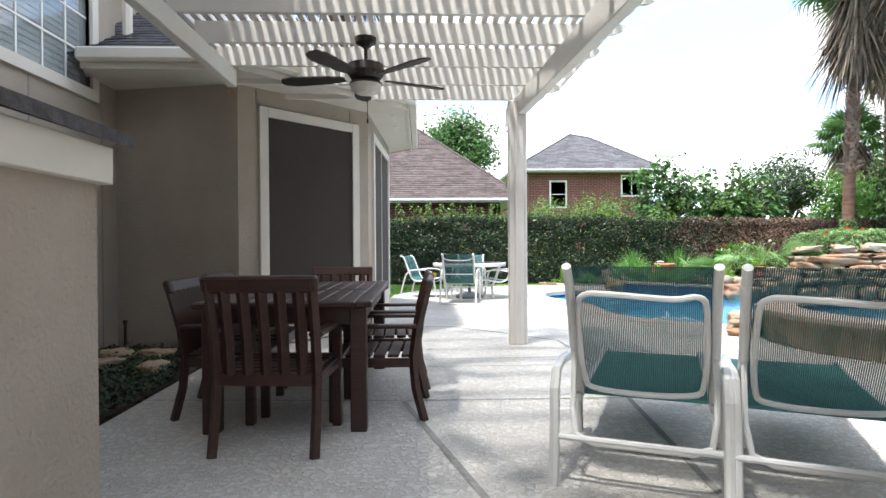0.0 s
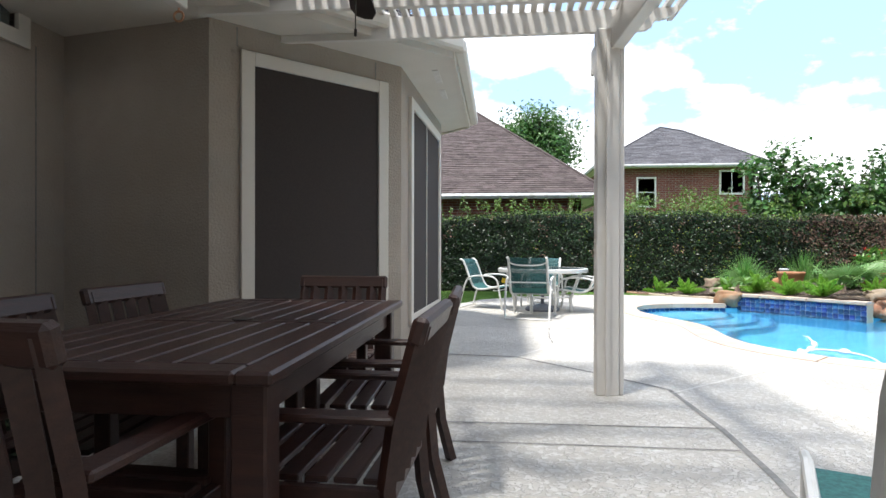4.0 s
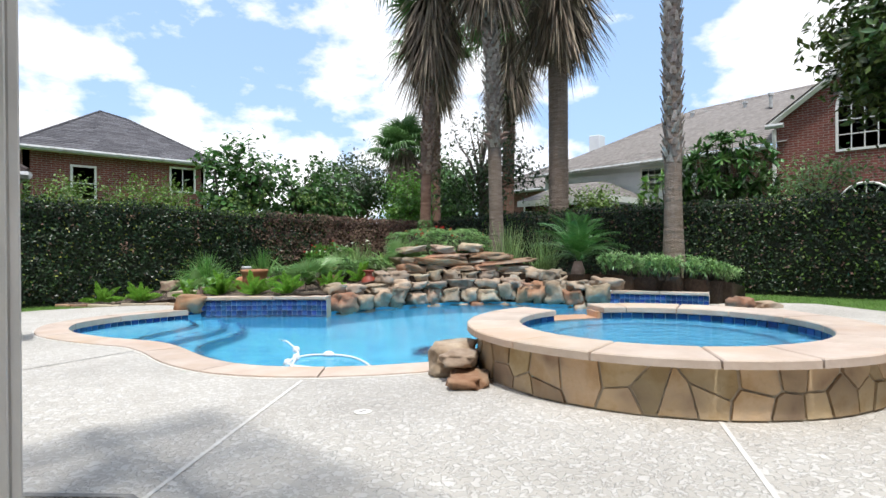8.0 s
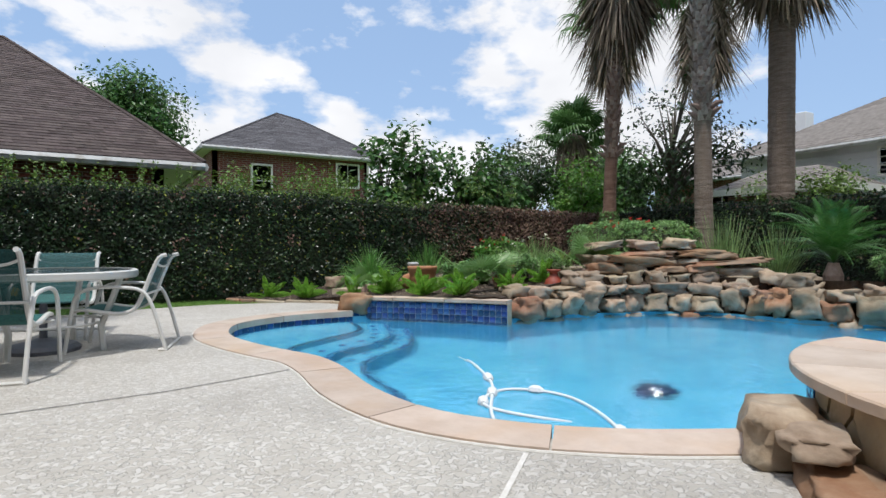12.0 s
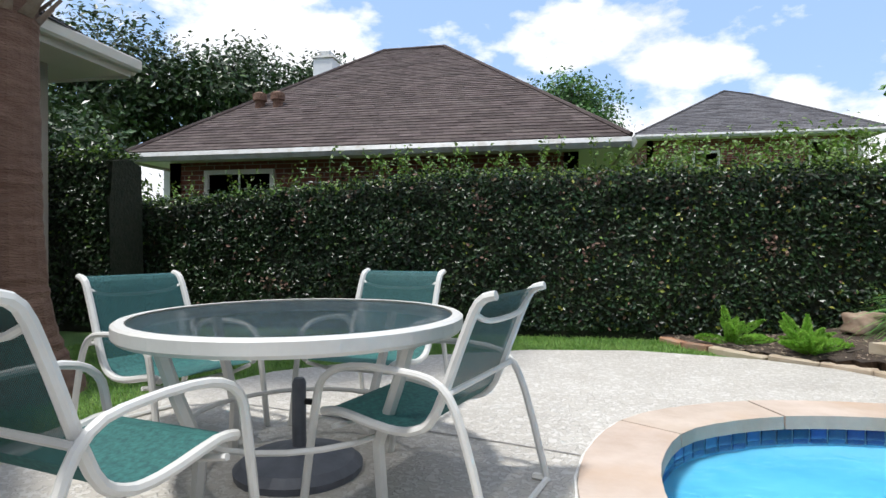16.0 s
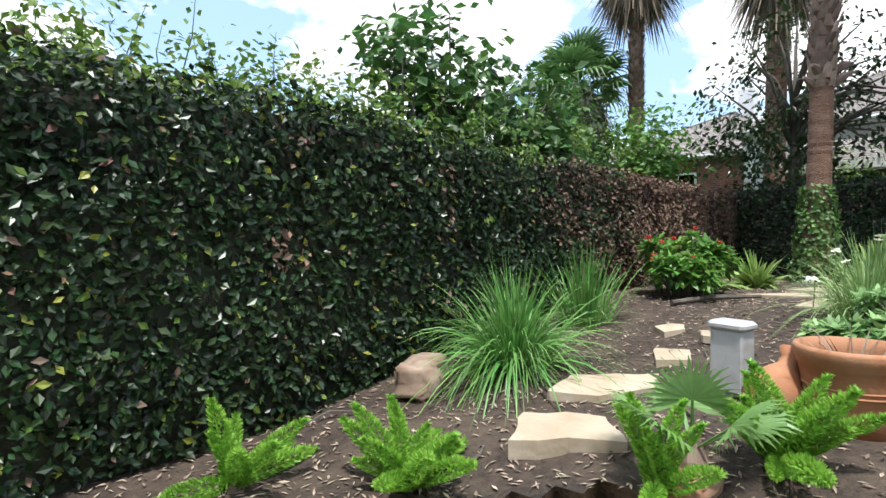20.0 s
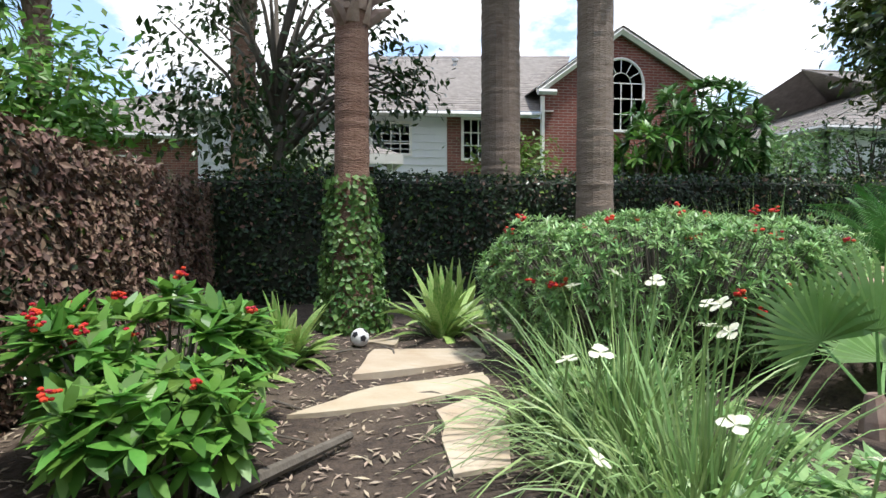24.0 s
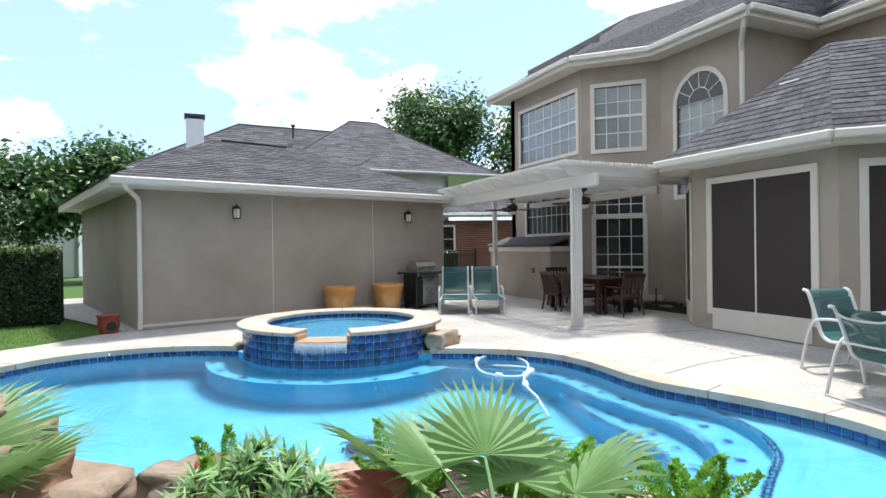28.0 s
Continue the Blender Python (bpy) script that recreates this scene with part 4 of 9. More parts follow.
# flagstone pieces on the deck side
def clip_cell(poly, a, c):
    """The part of a flat polygon nearer to a than to c."""
    out = []
    mx, my, nx, ny = (a[0] + c[0]) / 2, (a[1] + c[1]) / 2, c[0] - a[0], c[1] - a[1]
    side = [(p[0] - mx) * nx + (p[1] - my) * ny for p in poly]
    for i in range(len(poly)):
        p, q, u, v = poly[i], poly[(i + 1) % len(poly)], side[i], side[(i + 1) % len(poly)]
        if u <= 0:
            out.append(p)
        if (u < 0) != (v < 0) and abs(u - v) > 1e-12:
            t = u / (u - v)
            out.append((p[0] + (q[0] - p[0]) * t, p[1] + (q[1] - p[1]) * t))
    return out


rs = random.Random(21)
ARC = math.radians(220) * SPA_WALL
seeds = []
k = int(ARC / 0.165)
for i in range(k):
    for row in range(2):
        if rs.random() < 0.86:
            seeds.append(((i + 0.5 + 0.45 * row) * ARC / k + rs.uniform(-0.075, 0.075), 0.075 + 0.14 * row + rs.uniform(-0.06, 0.06)))
for c in seeds:
    poly = [(0, 0.004), (ARC, 0.004), (ARC, 0.285), (0, 0.285)]
    for o in seeds:
        if o is not c and abs(o[0] - c[0]) < 0.8:
            poly = clip_cell(poly, c, o)
    if len(poly) < 3:
        continue
    gx, gz = sum(p[0] for p in poly) / len(poly), sum(p[1] for p in poly) / len(poly)
    span = max(math.hypot(p[0] - gx, p[1] - gz) for p in poly)
    f = 1 - 0.009 / max(span * 0.6, 0.03)
    qs = [(128 + math.degrees((gx + (p[0] - gx) * f) / SPA_WALL), gz + (p[1] - gz) * f) for p in poly]
    bm = nb()
    pr = rs.uniform(0.002, 0.014)
    A = [bm.verts.new((*spa_pt(d, SPA_WALL - 0.03), z)) for d, z in qs]
    B = [bm.verts.new((*spa_pt(d, SPA_WALL + pr), z)) for d, z in qs]
    bm.faces.new(B)
    for i in range(len(qs)):
        bm.faces.new((A[i], A[(i + 1) % len(qs)], B[(i + 1) % len(qs)], B[i]))
    bmesh.ops.recalc_face_normals(bm, faces=bm.faces[:])
    part("flagstone", bm, M_FLAG, spa)
# tiles: outside towards the pool, inside above the water
tile_band([spa_pt(d, SPA_WALL) for d in range(SPILL1, 129, 2)], 0.28, 5, spa, side=-1)
tile_band([spa_pt(d, SPA_WALL) for d in range(-12, SPILL0 + 1, 2)], 0.28, 5, spa, side=-1)
tile_band([spa_pt(d, SPA_WALL) for d in range(SPILL0, SPILL1 + 1, 2)], 0.18, 4, spa, side=-1)
tile_band([spa_pt(d, SPA_IN) for d in range(SPILL1, SPILL0 + 361, 2)], 0.285, 1, spa)
bm = nb()
lathe(bm, [(SPA_IN - 0.002, 0.012), (SPA_IN - 0.002, 0.14), (SPA_IN - 0.001, 0.19), (SPA_IN + 0.02, 0.19), (SPA_IN + 0.02, 0.006)], 48, (SPA_C.x, SPA_C.y, 0))
part("spa_liner", bm, M_SPA_FLOOR, spa)
part("spa_seat", ring(nb(), 0.85, SPA_IN - 0.004, 0.01, 0.1, list(range(0, 361, 10))), M_SPA_FLOOR, spa)
bm = nb()
bmesh.ops.create_circle(bm, cap_ends=True, segments=48, radius=SPA_IN - 0.004)
for f in bm.faces:
    f.normal_update()
    if f.normal.z < 0:
        f.normal_flip()
sw = tagged(part("spa_water", bm, M_SPA_WATER), "choppy clear blue spa water", "water", kind="structure")
sw.matrix_basis = pose(SPA_C.x, SPA_C.y, SPA_Z)
sw.visible_shadow = False
# thin falling water over the lip
bm = nb()
for k in range(46):
    d = SPILL0 + 2 + (SPILL1 - SPILL0 - 4) * k / 45
    x, y = spa_pt(d, SPA_WALL + 0.125)
    x2, y2 = spa_pt(d, SPA_WALL + 0.17)
    tube(bm, [(x, y, 0.225), ((x + x2) / 2, (y + y2) / 2, 0.18), (x2, y2, 0.13 - 0.06 * random.random())], [0.004, 0.006, 0.002], 4)
tagged(part("falling_water", bm, M_HOSE), "thin bright threads of water over the spa lip", "water", kind="stuff")
# stones between the spa and the deck
rocks_spa = "stones by the spa"
rock("stepping_rock", 3.66, 6.58, -0.02, 0.3, 0.19, 0.13, 3, 35, M_ROCK, label="large brown boulder leaning on the spa wall", group=rocks_spa)
rock("stepping_rock", 3.5, 6.38, 0.09, 0.25, 0.14, 0.055, 5, 35, M_ROCK, label="smooth tan stone stacked by the spa", group=rocks_spa)
rock("stepping_rock", 3.42, 6.24, -0.02, 0.27, 0.15, 0.055, 8, 40, M_ROCK_RED, label="flat orange stone on the deck by the spa", group=rocks_spa)
rock("edge_rock", 9.35, 6.25, -0.03, 0.2, 0.15, 0.12, 11, 60, M_ROCK_RED, label="brown boulder at the end of the low tile wall", group="stones by the low tile wall")
rock("edge_rock", 9.75, 6.02, -0.02, 0.25, 0.14, 0.07, 12, -20, M_ROCK, label="flat tan boulder at the pool corner", group="stones by the low tile wall")
rock("edge_rock", 4.14, 12.5, -0.04, 0.25, 0.19, 0.15, 21, -30, M_ROCK_RED, label="broad pinkish boulder at the pool's shallow end", group="stones by the low tile wall")

# ---- stacked stone waterfall ----
falls = thing("rock_waterfall", "stacked natural sandstone waterfall on the far pool edge", "waterfall", kind="structure")
crest = {0: 0.22, 1: 0.85}
path = resample(north[::-1], 0.01)
total = len(path)
out = offset_loop(path, 1.0, False)
bm = nb()
core_f, core_b = offset_loop(resample(north[::-1], 0.3), 0.16, False), offset_loop(resample(north[::-1], 0.3), 1.5, False)


def crest_z(u):
    """Height of the stone pile along its length, 0 to 1."""
    return 0.12 + 0.16 * max(0.0, 1 - abs(u - 0.45) / 0.45) + 0.5 * max(0.0, 1 - abs(u - 0.46) / 0.17)


nn = len(core_f)
F0 = [bm.verts.new((p.x, p.y, -0.5)) for p in core_f]
F1 = [bm.verts.new((p.x, p.y, min(0.3, crest_z(i / (nn - 1)) * 0.5))) for i, p in enumerate(core_f)]
Bk = [bm.verts.new((core_f[i].x * 0.5 + p.x * 0.5, core_f[i].y * 0.5 + p.y * 0.5, crest_z(i / (nn - 1)) * 0.97)) for i, p in enumerate(core_b)]
B0 = [bm.verts.new((p.x, p.y, 0.2)) for p in core_b]
for A, B in ((F0, F1), (F1, Bk), (Bk, B0)):
    for i in range(nn - 1):
        bm.faces.new((A[i], A[i + 1], B[i + 1], B[i]))
bmesh.ops.recalc_face_normals(bm, faces=bm.faces[:])
part("stone_core", bm, M_MULCH, falls)
seed = 40
# tiers: start and end along the edge, foot, half height, set-back, stone widths, share of red stones
TIERS = [(0.0, 1.0, -0.32, 0.13, 0.02, 0.32, 0.46, 0.1), (0.0, 1.0, -0.08, 0.17, 0.02, 0.24, 0.42, 0.3), (0.0, 0.99, 0.16, 0.1, 0.1, 0.3, 0.5, 0.15), (0.2, 0.8, 0.3, 0.11, 0.22, 0.24, 0.44, 0.2), (0.3, 0.66, 0.45, 0.09, 0.32, 0.3, 0.52, 0.35),
         (0.34, 0.58, 0.6, 0.062, 0.3, 0.95, 1.1, 1.0), (0.3, 0.66, 0.57, 0.08, 0.48, 0.4, 0.55, 0.3), (0.38, 0.55, 0.71, 0.062, 0.42, 0.65, 0.75, 1.0), (0.32, 0.6, 0.83, 0.075, 0.52, 0.36, 0.5, 0.1)]
rf = random.Random(12)
for u0, u1, zb, hz_, back, w0, w1, reds in TIERS:
    s = u0 * total
    while s < u1 * total - 8:
        wdt = rf.uniform(w0, w1)
        k = min(total - 1, int(s + wdt * 50))
        p, t = path[k], (path[min(total - 1, k + 12)] - path[max(0, k - 12)]).normalized()
        nrm = Vector((-t.y, t.x))
        q = p + nrm * (back + 0.1 + rf.uniform(-0.04, 0.05))
        seed += 1
        h = hz_ * rf.uniform(0.72, 1.2)
        ob = part("waterfall_stone", rock_bm(wdt * 0.6, rf.uniform(0.2, 0.27), h, seed, 0.36), M_ROCK_RED if rf.random() < reds else M_ROCK, falls, smooth=True)
        ob.matrix_basis = pose(q.x, q.y, zb, rf.uniform(-5, 5), rf.uniform(-6, 6), math.degrees(math.atan2(t.y, t.x)) + rf.uniform(-10, 10))
        s += wdt * 100


# ---- planting bed ----
def step01(a, b, x):
    t = max(0.0, min(1.0, (x - a) / (b - a)))
    return t * t * (3 - 2 * t)


def bed_z(x, y):
    """Height of the planting bed."""
    z = 0.02 + 0.2 * step01(3.5, 5.5, x) + 0.22 * step01(5.6, 7.6, x) - 0.2 * step01(9.2, 11.0, x) * step01(11.5, 9.5, y) - 0.1 * step01(10.5, 12.0, x)
    return z + 0.02 * noise.noise(Vector((x * 2.1, y * 2.1, 0))) + 0.008 * noise.noise(Vector((x * 9, y * 9, 3)))


BED = [(2.98, 15.35), (3.1, 14.9), (3.44, 14.46), (3.75, 14.15), (4.03, 13.96), (4.28, 13.64), (4.44, 13.4), (4.47, 13.0), (4.35, 12.6), (4.75, 12.15), (5.1, 11.75), (5.42, 11.35), (5.7, 11.15),
       (6.5, 11.3), (7.2, 11.2), (8.0, 10.95), (8.75, 10.4), (9.0, 9.8), (9.1, 9.1), (9.4, 8.35), (9.85, 6.85), (10.4, 6.6), (11.0, 6.7), (11.6, 7.4), (12.0, 8.6), (12.6, 9.2), (12.7, 15.35)]


def inside(poly, x, y):
    c = False
    j = len(poly) - 1
    for i in range(len(poly)):
        (xi, yi), (xj, yj) = poly[i], poly[j]
        if (yi > y) != (yj > y) and x < (xj - xi) * (y - yi) / (yj - yi) + xi:
            c = not c
        j = i
    return c


bm = nb()
step = 0.12
grid = {}
for i in range(int(10 / step)):
    for j in range(int(9 / step)):
        x, y = 2.85 + i * step, 6.5 + j * step
        if inside(BED, x + step / 2, y + step / 2):
            q = []
            for dx, dy in ((0, 0), (1, 0), (1, 1), (0, 1)):
                key = (i + dx, j + dy)
                if key not in grid:
                    px, py = 2.85 + key[0] * step, 6.5 + key[1] * step
                    grid[key] = bm.verts.new((px, py, bed_z(px, py)))
                q.append(grid[key])
            bm.faces.new(q)
for e in [e for e in bm.edges if e.is_boundary]:
    a, b = e.verts
    c, d = bm.verts.new((b.co.x, b.co.y, -0.3)), bm.verts.new((a.co.x, a.co.y, -0.3))
    bm.faces.new((a, b, c, d))
tagged(part("mulch_bed", bm, M_MULCH, smooth=True), "dark mulched planting bed with scattered chips", "planting bed", kind="structure")

# chips and twigs
C = []
while len(C) < 9500:
    x, y = RNG.uniform(3.0, 10.5), RNG.uniform(11.4, 15.2)
    if inside(BED, x, y):
        C.append((x, y, bed_z(x, y) + 0.008))
V, Fq = leaf_mesh(np.array(C), np.tile([0, 0, 1.0], (len(C), 1)) * 3, 0.045, 0.25)
tagged(raw_mesh("wood_chips", V, Fq, M_CHIP), "pale wood chips and dry litter on the bed", "mulch", kind="stuff")
for i in range(26):
    x, y = RNG.uniform(3.4, 9.6), RNG.uniform(13.2, 15.1)
    if inside(BED, x, y):
        a = RNG.uniform(0, 6.28)
        L = RNG.uniform(0.12, 0.4)
        z = bed_z(x, y)
        tw = tube(nb(), [(x, y, z + 0.012), (x + L * 0.5 * math.cos(a), y + L * 0.5 * math.sin(a), z + 0.028), (x + L * math.cos(a + 0.2), y + L * math.sin(a + 0.2), bed_z(x + L * math.cos(a), y + L * math.sin(a)) + 0.012)], [0.008, 0.007, 0.003], 5)
        tagged(part("fallen_twig", tw, M_BARK), "dry brown twig lying on the mulch", "twig", "twigs on the bed")

SLABS = [[(4.68, 14.11), (4.9, 13.76), (4.64, 13.58), (4.37, 13.95)], [(4.96, 14.15), (5.37, 14.22), (5.71, 13.86), (5.44, 13.75), (5.05, 13.9)], [(6.2, 14.06), (6.36, 13.88), (6.0, 13.76), (5.84, 13.92)],
         [(6.68, 13.94), (6.91, 13.73), (6.52, 13.62), (6.44, 13.82)], [(6.62, 14.24), (6.85, 14.12), (6.62, 14.0), (6.42, 14.08)], [(8.36, 13.48), (8.53, 13.27), (8.3, 13.2), (7.8, 13.33), (7.76, 13.53)],
         [(8.46, 14.11), (8.76, 13.71), (8.87, 13.14), (8.65, 13.18), (8.48, 13.6)], [(8.96, 13.82), (9.6, 13.66), (9.53, 12.98), (9.18, 13.08)], [(9.9, 13.75), (9.95, 13.45), (9.7, 13.53)],
         [(9.95, 12.92), (9.97, 12.57), (9.71, 12.68), (9.66, 12.95)]]
for i, sl in enumerate(SLABS):
    c = sum((Vector(p) for p in sl), Vector((0, 0))) / len(sl)
    z = bed_z(c.x, c.y)
    ring_ = []
    for a, b in zip(sl, sl[1:] + sl[:1]):
        for k in range(4):
            p = Vector(a).lerp(Vector(b), k / 4)
            ring_.append(p + (p - c).normalized() * 0.05 * noise.noise(Vector((p.x * 5, p.y * 5, i))))
    bm = prism(nb(), [tuple(p - c) for p in ring_], -0.03, 0.055 if i == 0 else 0.02)
    ob = part("stepping_slab", bm, M_SLAB)
    ob.matrix_basis = pose(c.x, c.y, z, random.uniform(-1.5, 1.5), random.uniform(-1.5, 1.5), 0)
    tagged(ob, "irregular tan sandstone stepping slab on mulch", "stepping stone", "garden path slabs")
# stone edging of the bed
edge = resample([(3.0, 15.2), (3.08, 14.88), (3.42, 14.44), (3.73, 14.13), (4.01, 13.94), (4.26, 13.62), (4.42, 13.38), (4.46, 13.1)], 0.05)
k = 0
while k < len(edge) - 3:
    n = random.choice((6, 8, 9, 11))
    a, b = edge[k], edge[min(len(edge) - 1, k + n)]
    L = (b - a).length
    if L > 0.1:
        ob = part("edging_stone", box(nb(), -L * 0.48, -0.06, -0.05, L * 0.48, 0.06, random.uniform(0.015, 0.04), 0.012), M_SLAB if k % 4 else M_ROCK_RED)
        ob.matrix_basis = pose((a.x + b.x) / 2, (a.y + b.y) / 2, 0.0, random.uniform(-5, 5), random.uniform(-3, 3), math.degrees(math.atan2(b.y - a.y, b.x - a.x)))
        tagged(ob, "long thin sandstone edging piece along the bed", "edging stone", "bed edging stones")
    k += n
rock("lichen_rock", 4.76, 14.86, bed_z(4.76, 14.86) - 0.03, 0.22, 0.15, 0.12, 60, 20, M_ROCK, label="grey-brown lichened boulder in front of the hedge")
rock("flat_rock", 4.55, 13.28, 0.08, 0.18, 0.1, 0.05, 62, 10, M_ROCK_RED, label="small flat rock at the edge of the bed")
log_ = tube(nb(), [(7.3, 14.35, 0.46), (7.75, 14.2, 0.475), (8.1, 13.85, 0.48)], [0.022, 0.026, 0.016], 7)
tagged(part("dead_branch", log_, M_BARK), "bare dry branch lying across the path", "branch")


# ---- grass ----
def grass(name, n, test, zf, h, label):
    P = []
    while len(P) < n:
        x, y = test()
        if x is not None:
            P.append((x, y, zf(x, y)))
    P = np.array(P)
    d = np.stack([RNG.normal(0, 0.35, n), RNG.normal(0, 0.35, n), np.ones(n)], 1)
    V, Fq = blades_mesh(P, d, RNG.uniform(0.6, 1.2, n) * h, np.full(n, 0.006), RNG.uniform(0.1, 0.6, n) * h, 2)
    return tagged(raw_mesh(name, V, Fq, M_GRASS), label, "grass", kind="stuff")


def near_lawn():
    x, y = RNG.uniform(-4.5, 3.3), RNG.uniform(10.0, 15.2)
    return (x, y) if not inside(DECK_EDGE, x, y) and not (x > 2.6 and inside(BED, x, y)) and x > -2.5 - (y - 10) * 0.1 else (None, None)


def far_lawn():
    x, y = RNG.uniform(8.2, 12.5), RNG.uniform(-4.0, 8.8)
    return (x, y) if not inside(DECK_EDGE, x, y) and not inside(BED, x, y) else (None, None)


grass("lawn_grass", 62000, near_lawn, lambda x, y: -0.035, 0.055, "short bright green lawn strip before the hedge")
grass("lawn_grass", 50000, far_lawn, lambda x, y: -0.035, 0.06, "mown lawn between the garage and the side hedge")


# ---- hedges ----
def hedge(label, p, q, height, thick, n, leaf, mats, tops=0, core=M_HEDGE_SHADE, dry_from=None):
    """A clipped hedge: an uneven core, coloured dark for the shade inside, with leaves over its faces; its face runs
    from p to q and its body lies to the left.
    """
    ob = thing("hedge", label, "hedge", kind="structure")
    p, q = Vector(p), Vector(q)
    L = (q - p).length
    d = (q - p) / L
    nrm = Vector((-d.y, d.x))
    hf = height if callable(height) else (lambda s: height)
    bm = nb()
    nx = max(2, int(L / 0.25))
    prof = [(0.06, 0.0), (0.03, 0.35), (0.05, 0.7), (0.1, 0.97), (0.5, 1.0), (0.92, 0.97), (0.98, 0.0)]
    rows = []
    for i in range(nx + 1):
        s = L * i / nx
        h = hf(s)
        row = []
        for u, v in prof:
            w = 0.05 * noise.noise(Vector((s * 1.3, v * 3 + u, p.x)))
            c = p + d * s + nrm * (u * thick + w)
            row.append(bm.verts.new((c.x, c.y, v * h - 0.05 + 0.03 * noise.noise(Vector((s * 2, u, 1))) * v)))
        rows.append(row)
    for A, B in zip(rows, rows[1:]):
        for k in range(len(prof) - 1):
            bm.faces.new((A[k], B[k], B[k + 1], A[k + 1]))
    bm.faces.new(rows[0])
    bm.faces.new(rows[-1][::-1])
    bmesh.ops.recalc_face_normals(bm, faces=bm.faces[:])
    part("hedge_shade_core", bm, core, ob)
    # leaves over front and top
    s = RNG.uniform(0, L, n)
    h = np.array([hf(x) for x in s])
    topf = RNG.random(n) < 0.22
    v = np.where(topf, 1.0, RNG.uniform(0.02, 1.0, n) ** 0.9)
    u = np.where(topf, RNG.uniform(0.0, 1.0, n), 0.02)
    wob = np.array([0.06 * noise.noise(Vector((a * 1.3, b * 3, p.x))) + 0.04 * noise.noise(Vector((a * 4, b * 7, 2))) for a, b in zip(s, v * 1.0)])
    dep = u * thick + wob - 0.02 + RNG.uniform(-0.03, 0.04, n)
    C = np.stack([p.x + d.x * s + nrm.x * dep, p.y + d.y * s + nrm.y * dep, v * h - 0.01 + np.where(topf, RNG.normal(0.01, 0.03, n), 0)], 1)
    N = np.where(topf[:, None], np.array([0, 0, 1.0]), np.array([-nrm.x, -nrm.y, 0.45]))
    left = np.ones(n, bool)
    for material, share in mats:
        if callable(share):
            pick = left & (RNG.random(n) < np.array([share(a, b) for a, b in zip(s, v)]))
        else:
            pick = left & (RNG.random(n) < share)
        if pick.any():
            leaves("hedge_leaves", C[pick], N[pick], leaf, material, ob, 0.58, kind="stuff")
        left &= ~pick
    if tops:
        s = RNG.uniform(0, L, tops)
        C, N = [], []
        for a in s:
            hh = RNG.uniform(0.08, 0.36)
            c = p + d * a + nrm * RNG.uniform(0.1, thick)
            lean = RNG.normal(0, 0.25, 2)
            for t in np.linspace(0.1, 1, 8):
                C.append((c.x + lean[0] * hh * t + RNG.normal(0, 0.02), c.y + lean[1] * hh * t + RNG.normal(0, 0.02), hf(a) + hh * t))
                N.append((RNG.normal(0, 1), RNG.normal(0, 1), 0.8))
        leaves("new_shoots", np.array(C), np.array(N), leaf * 1.05, M_HEDGE_NEW, ob, 0.55, "bright green new shoots above the clipped top", kind="stuff")
    return ob


def back_h(s):
    x = -7.0 + s
    return 1.55 + 0.27 * step01(-3.5, 1.0, x) - 0.12 * step01(3.5, 7.0, x) - 0.06 * step01(7, 12, x) + 0.03 * noise.noise(Vector((x * 0.7, 0, 0)))


def dry(s, v):
    x = -7.0 + s
    return max(0.015, 0.93 * step01(6.6, 8.6, x + 1.2 * noise.noise(Vector((x * 0.9, v * 2, 4)))) * (1 - 0.75 * step01(11.9, 12.6, x)))


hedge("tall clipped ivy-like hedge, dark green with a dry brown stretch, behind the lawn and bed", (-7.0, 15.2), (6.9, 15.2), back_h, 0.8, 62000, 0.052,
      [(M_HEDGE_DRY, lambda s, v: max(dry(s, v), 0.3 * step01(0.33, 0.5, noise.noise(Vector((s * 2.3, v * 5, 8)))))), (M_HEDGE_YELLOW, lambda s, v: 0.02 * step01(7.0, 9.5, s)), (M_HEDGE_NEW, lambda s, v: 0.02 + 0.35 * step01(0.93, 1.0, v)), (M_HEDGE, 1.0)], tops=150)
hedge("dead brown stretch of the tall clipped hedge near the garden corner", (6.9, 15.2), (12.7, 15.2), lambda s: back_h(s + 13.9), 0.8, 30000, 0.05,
      [(M_HEDGE_DRY, lambda s, v: dry(s + 13.9, v)), (M_HEDGE_NEW, 0.05), (M_HEDGE, 1.0)], tops=0, core=M_HEDGE_SHADE_DRY)
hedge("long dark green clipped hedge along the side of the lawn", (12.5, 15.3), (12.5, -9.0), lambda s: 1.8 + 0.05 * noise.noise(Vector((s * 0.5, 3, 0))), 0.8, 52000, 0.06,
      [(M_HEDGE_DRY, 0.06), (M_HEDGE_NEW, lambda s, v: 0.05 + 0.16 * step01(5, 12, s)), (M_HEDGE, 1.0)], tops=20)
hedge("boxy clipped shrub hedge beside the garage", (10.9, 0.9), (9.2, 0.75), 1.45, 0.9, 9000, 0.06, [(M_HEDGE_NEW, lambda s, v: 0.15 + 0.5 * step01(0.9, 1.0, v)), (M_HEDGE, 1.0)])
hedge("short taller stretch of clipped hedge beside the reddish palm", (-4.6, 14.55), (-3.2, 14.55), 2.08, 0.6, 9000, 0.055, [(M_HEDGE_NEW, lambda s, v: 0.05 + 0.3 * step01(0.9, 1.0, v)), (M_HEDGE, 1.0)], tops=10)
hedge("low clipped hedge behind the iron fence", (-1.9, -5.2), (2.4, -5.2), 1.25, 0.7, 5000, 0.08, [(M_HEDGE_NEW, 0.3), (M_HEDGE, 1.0)])

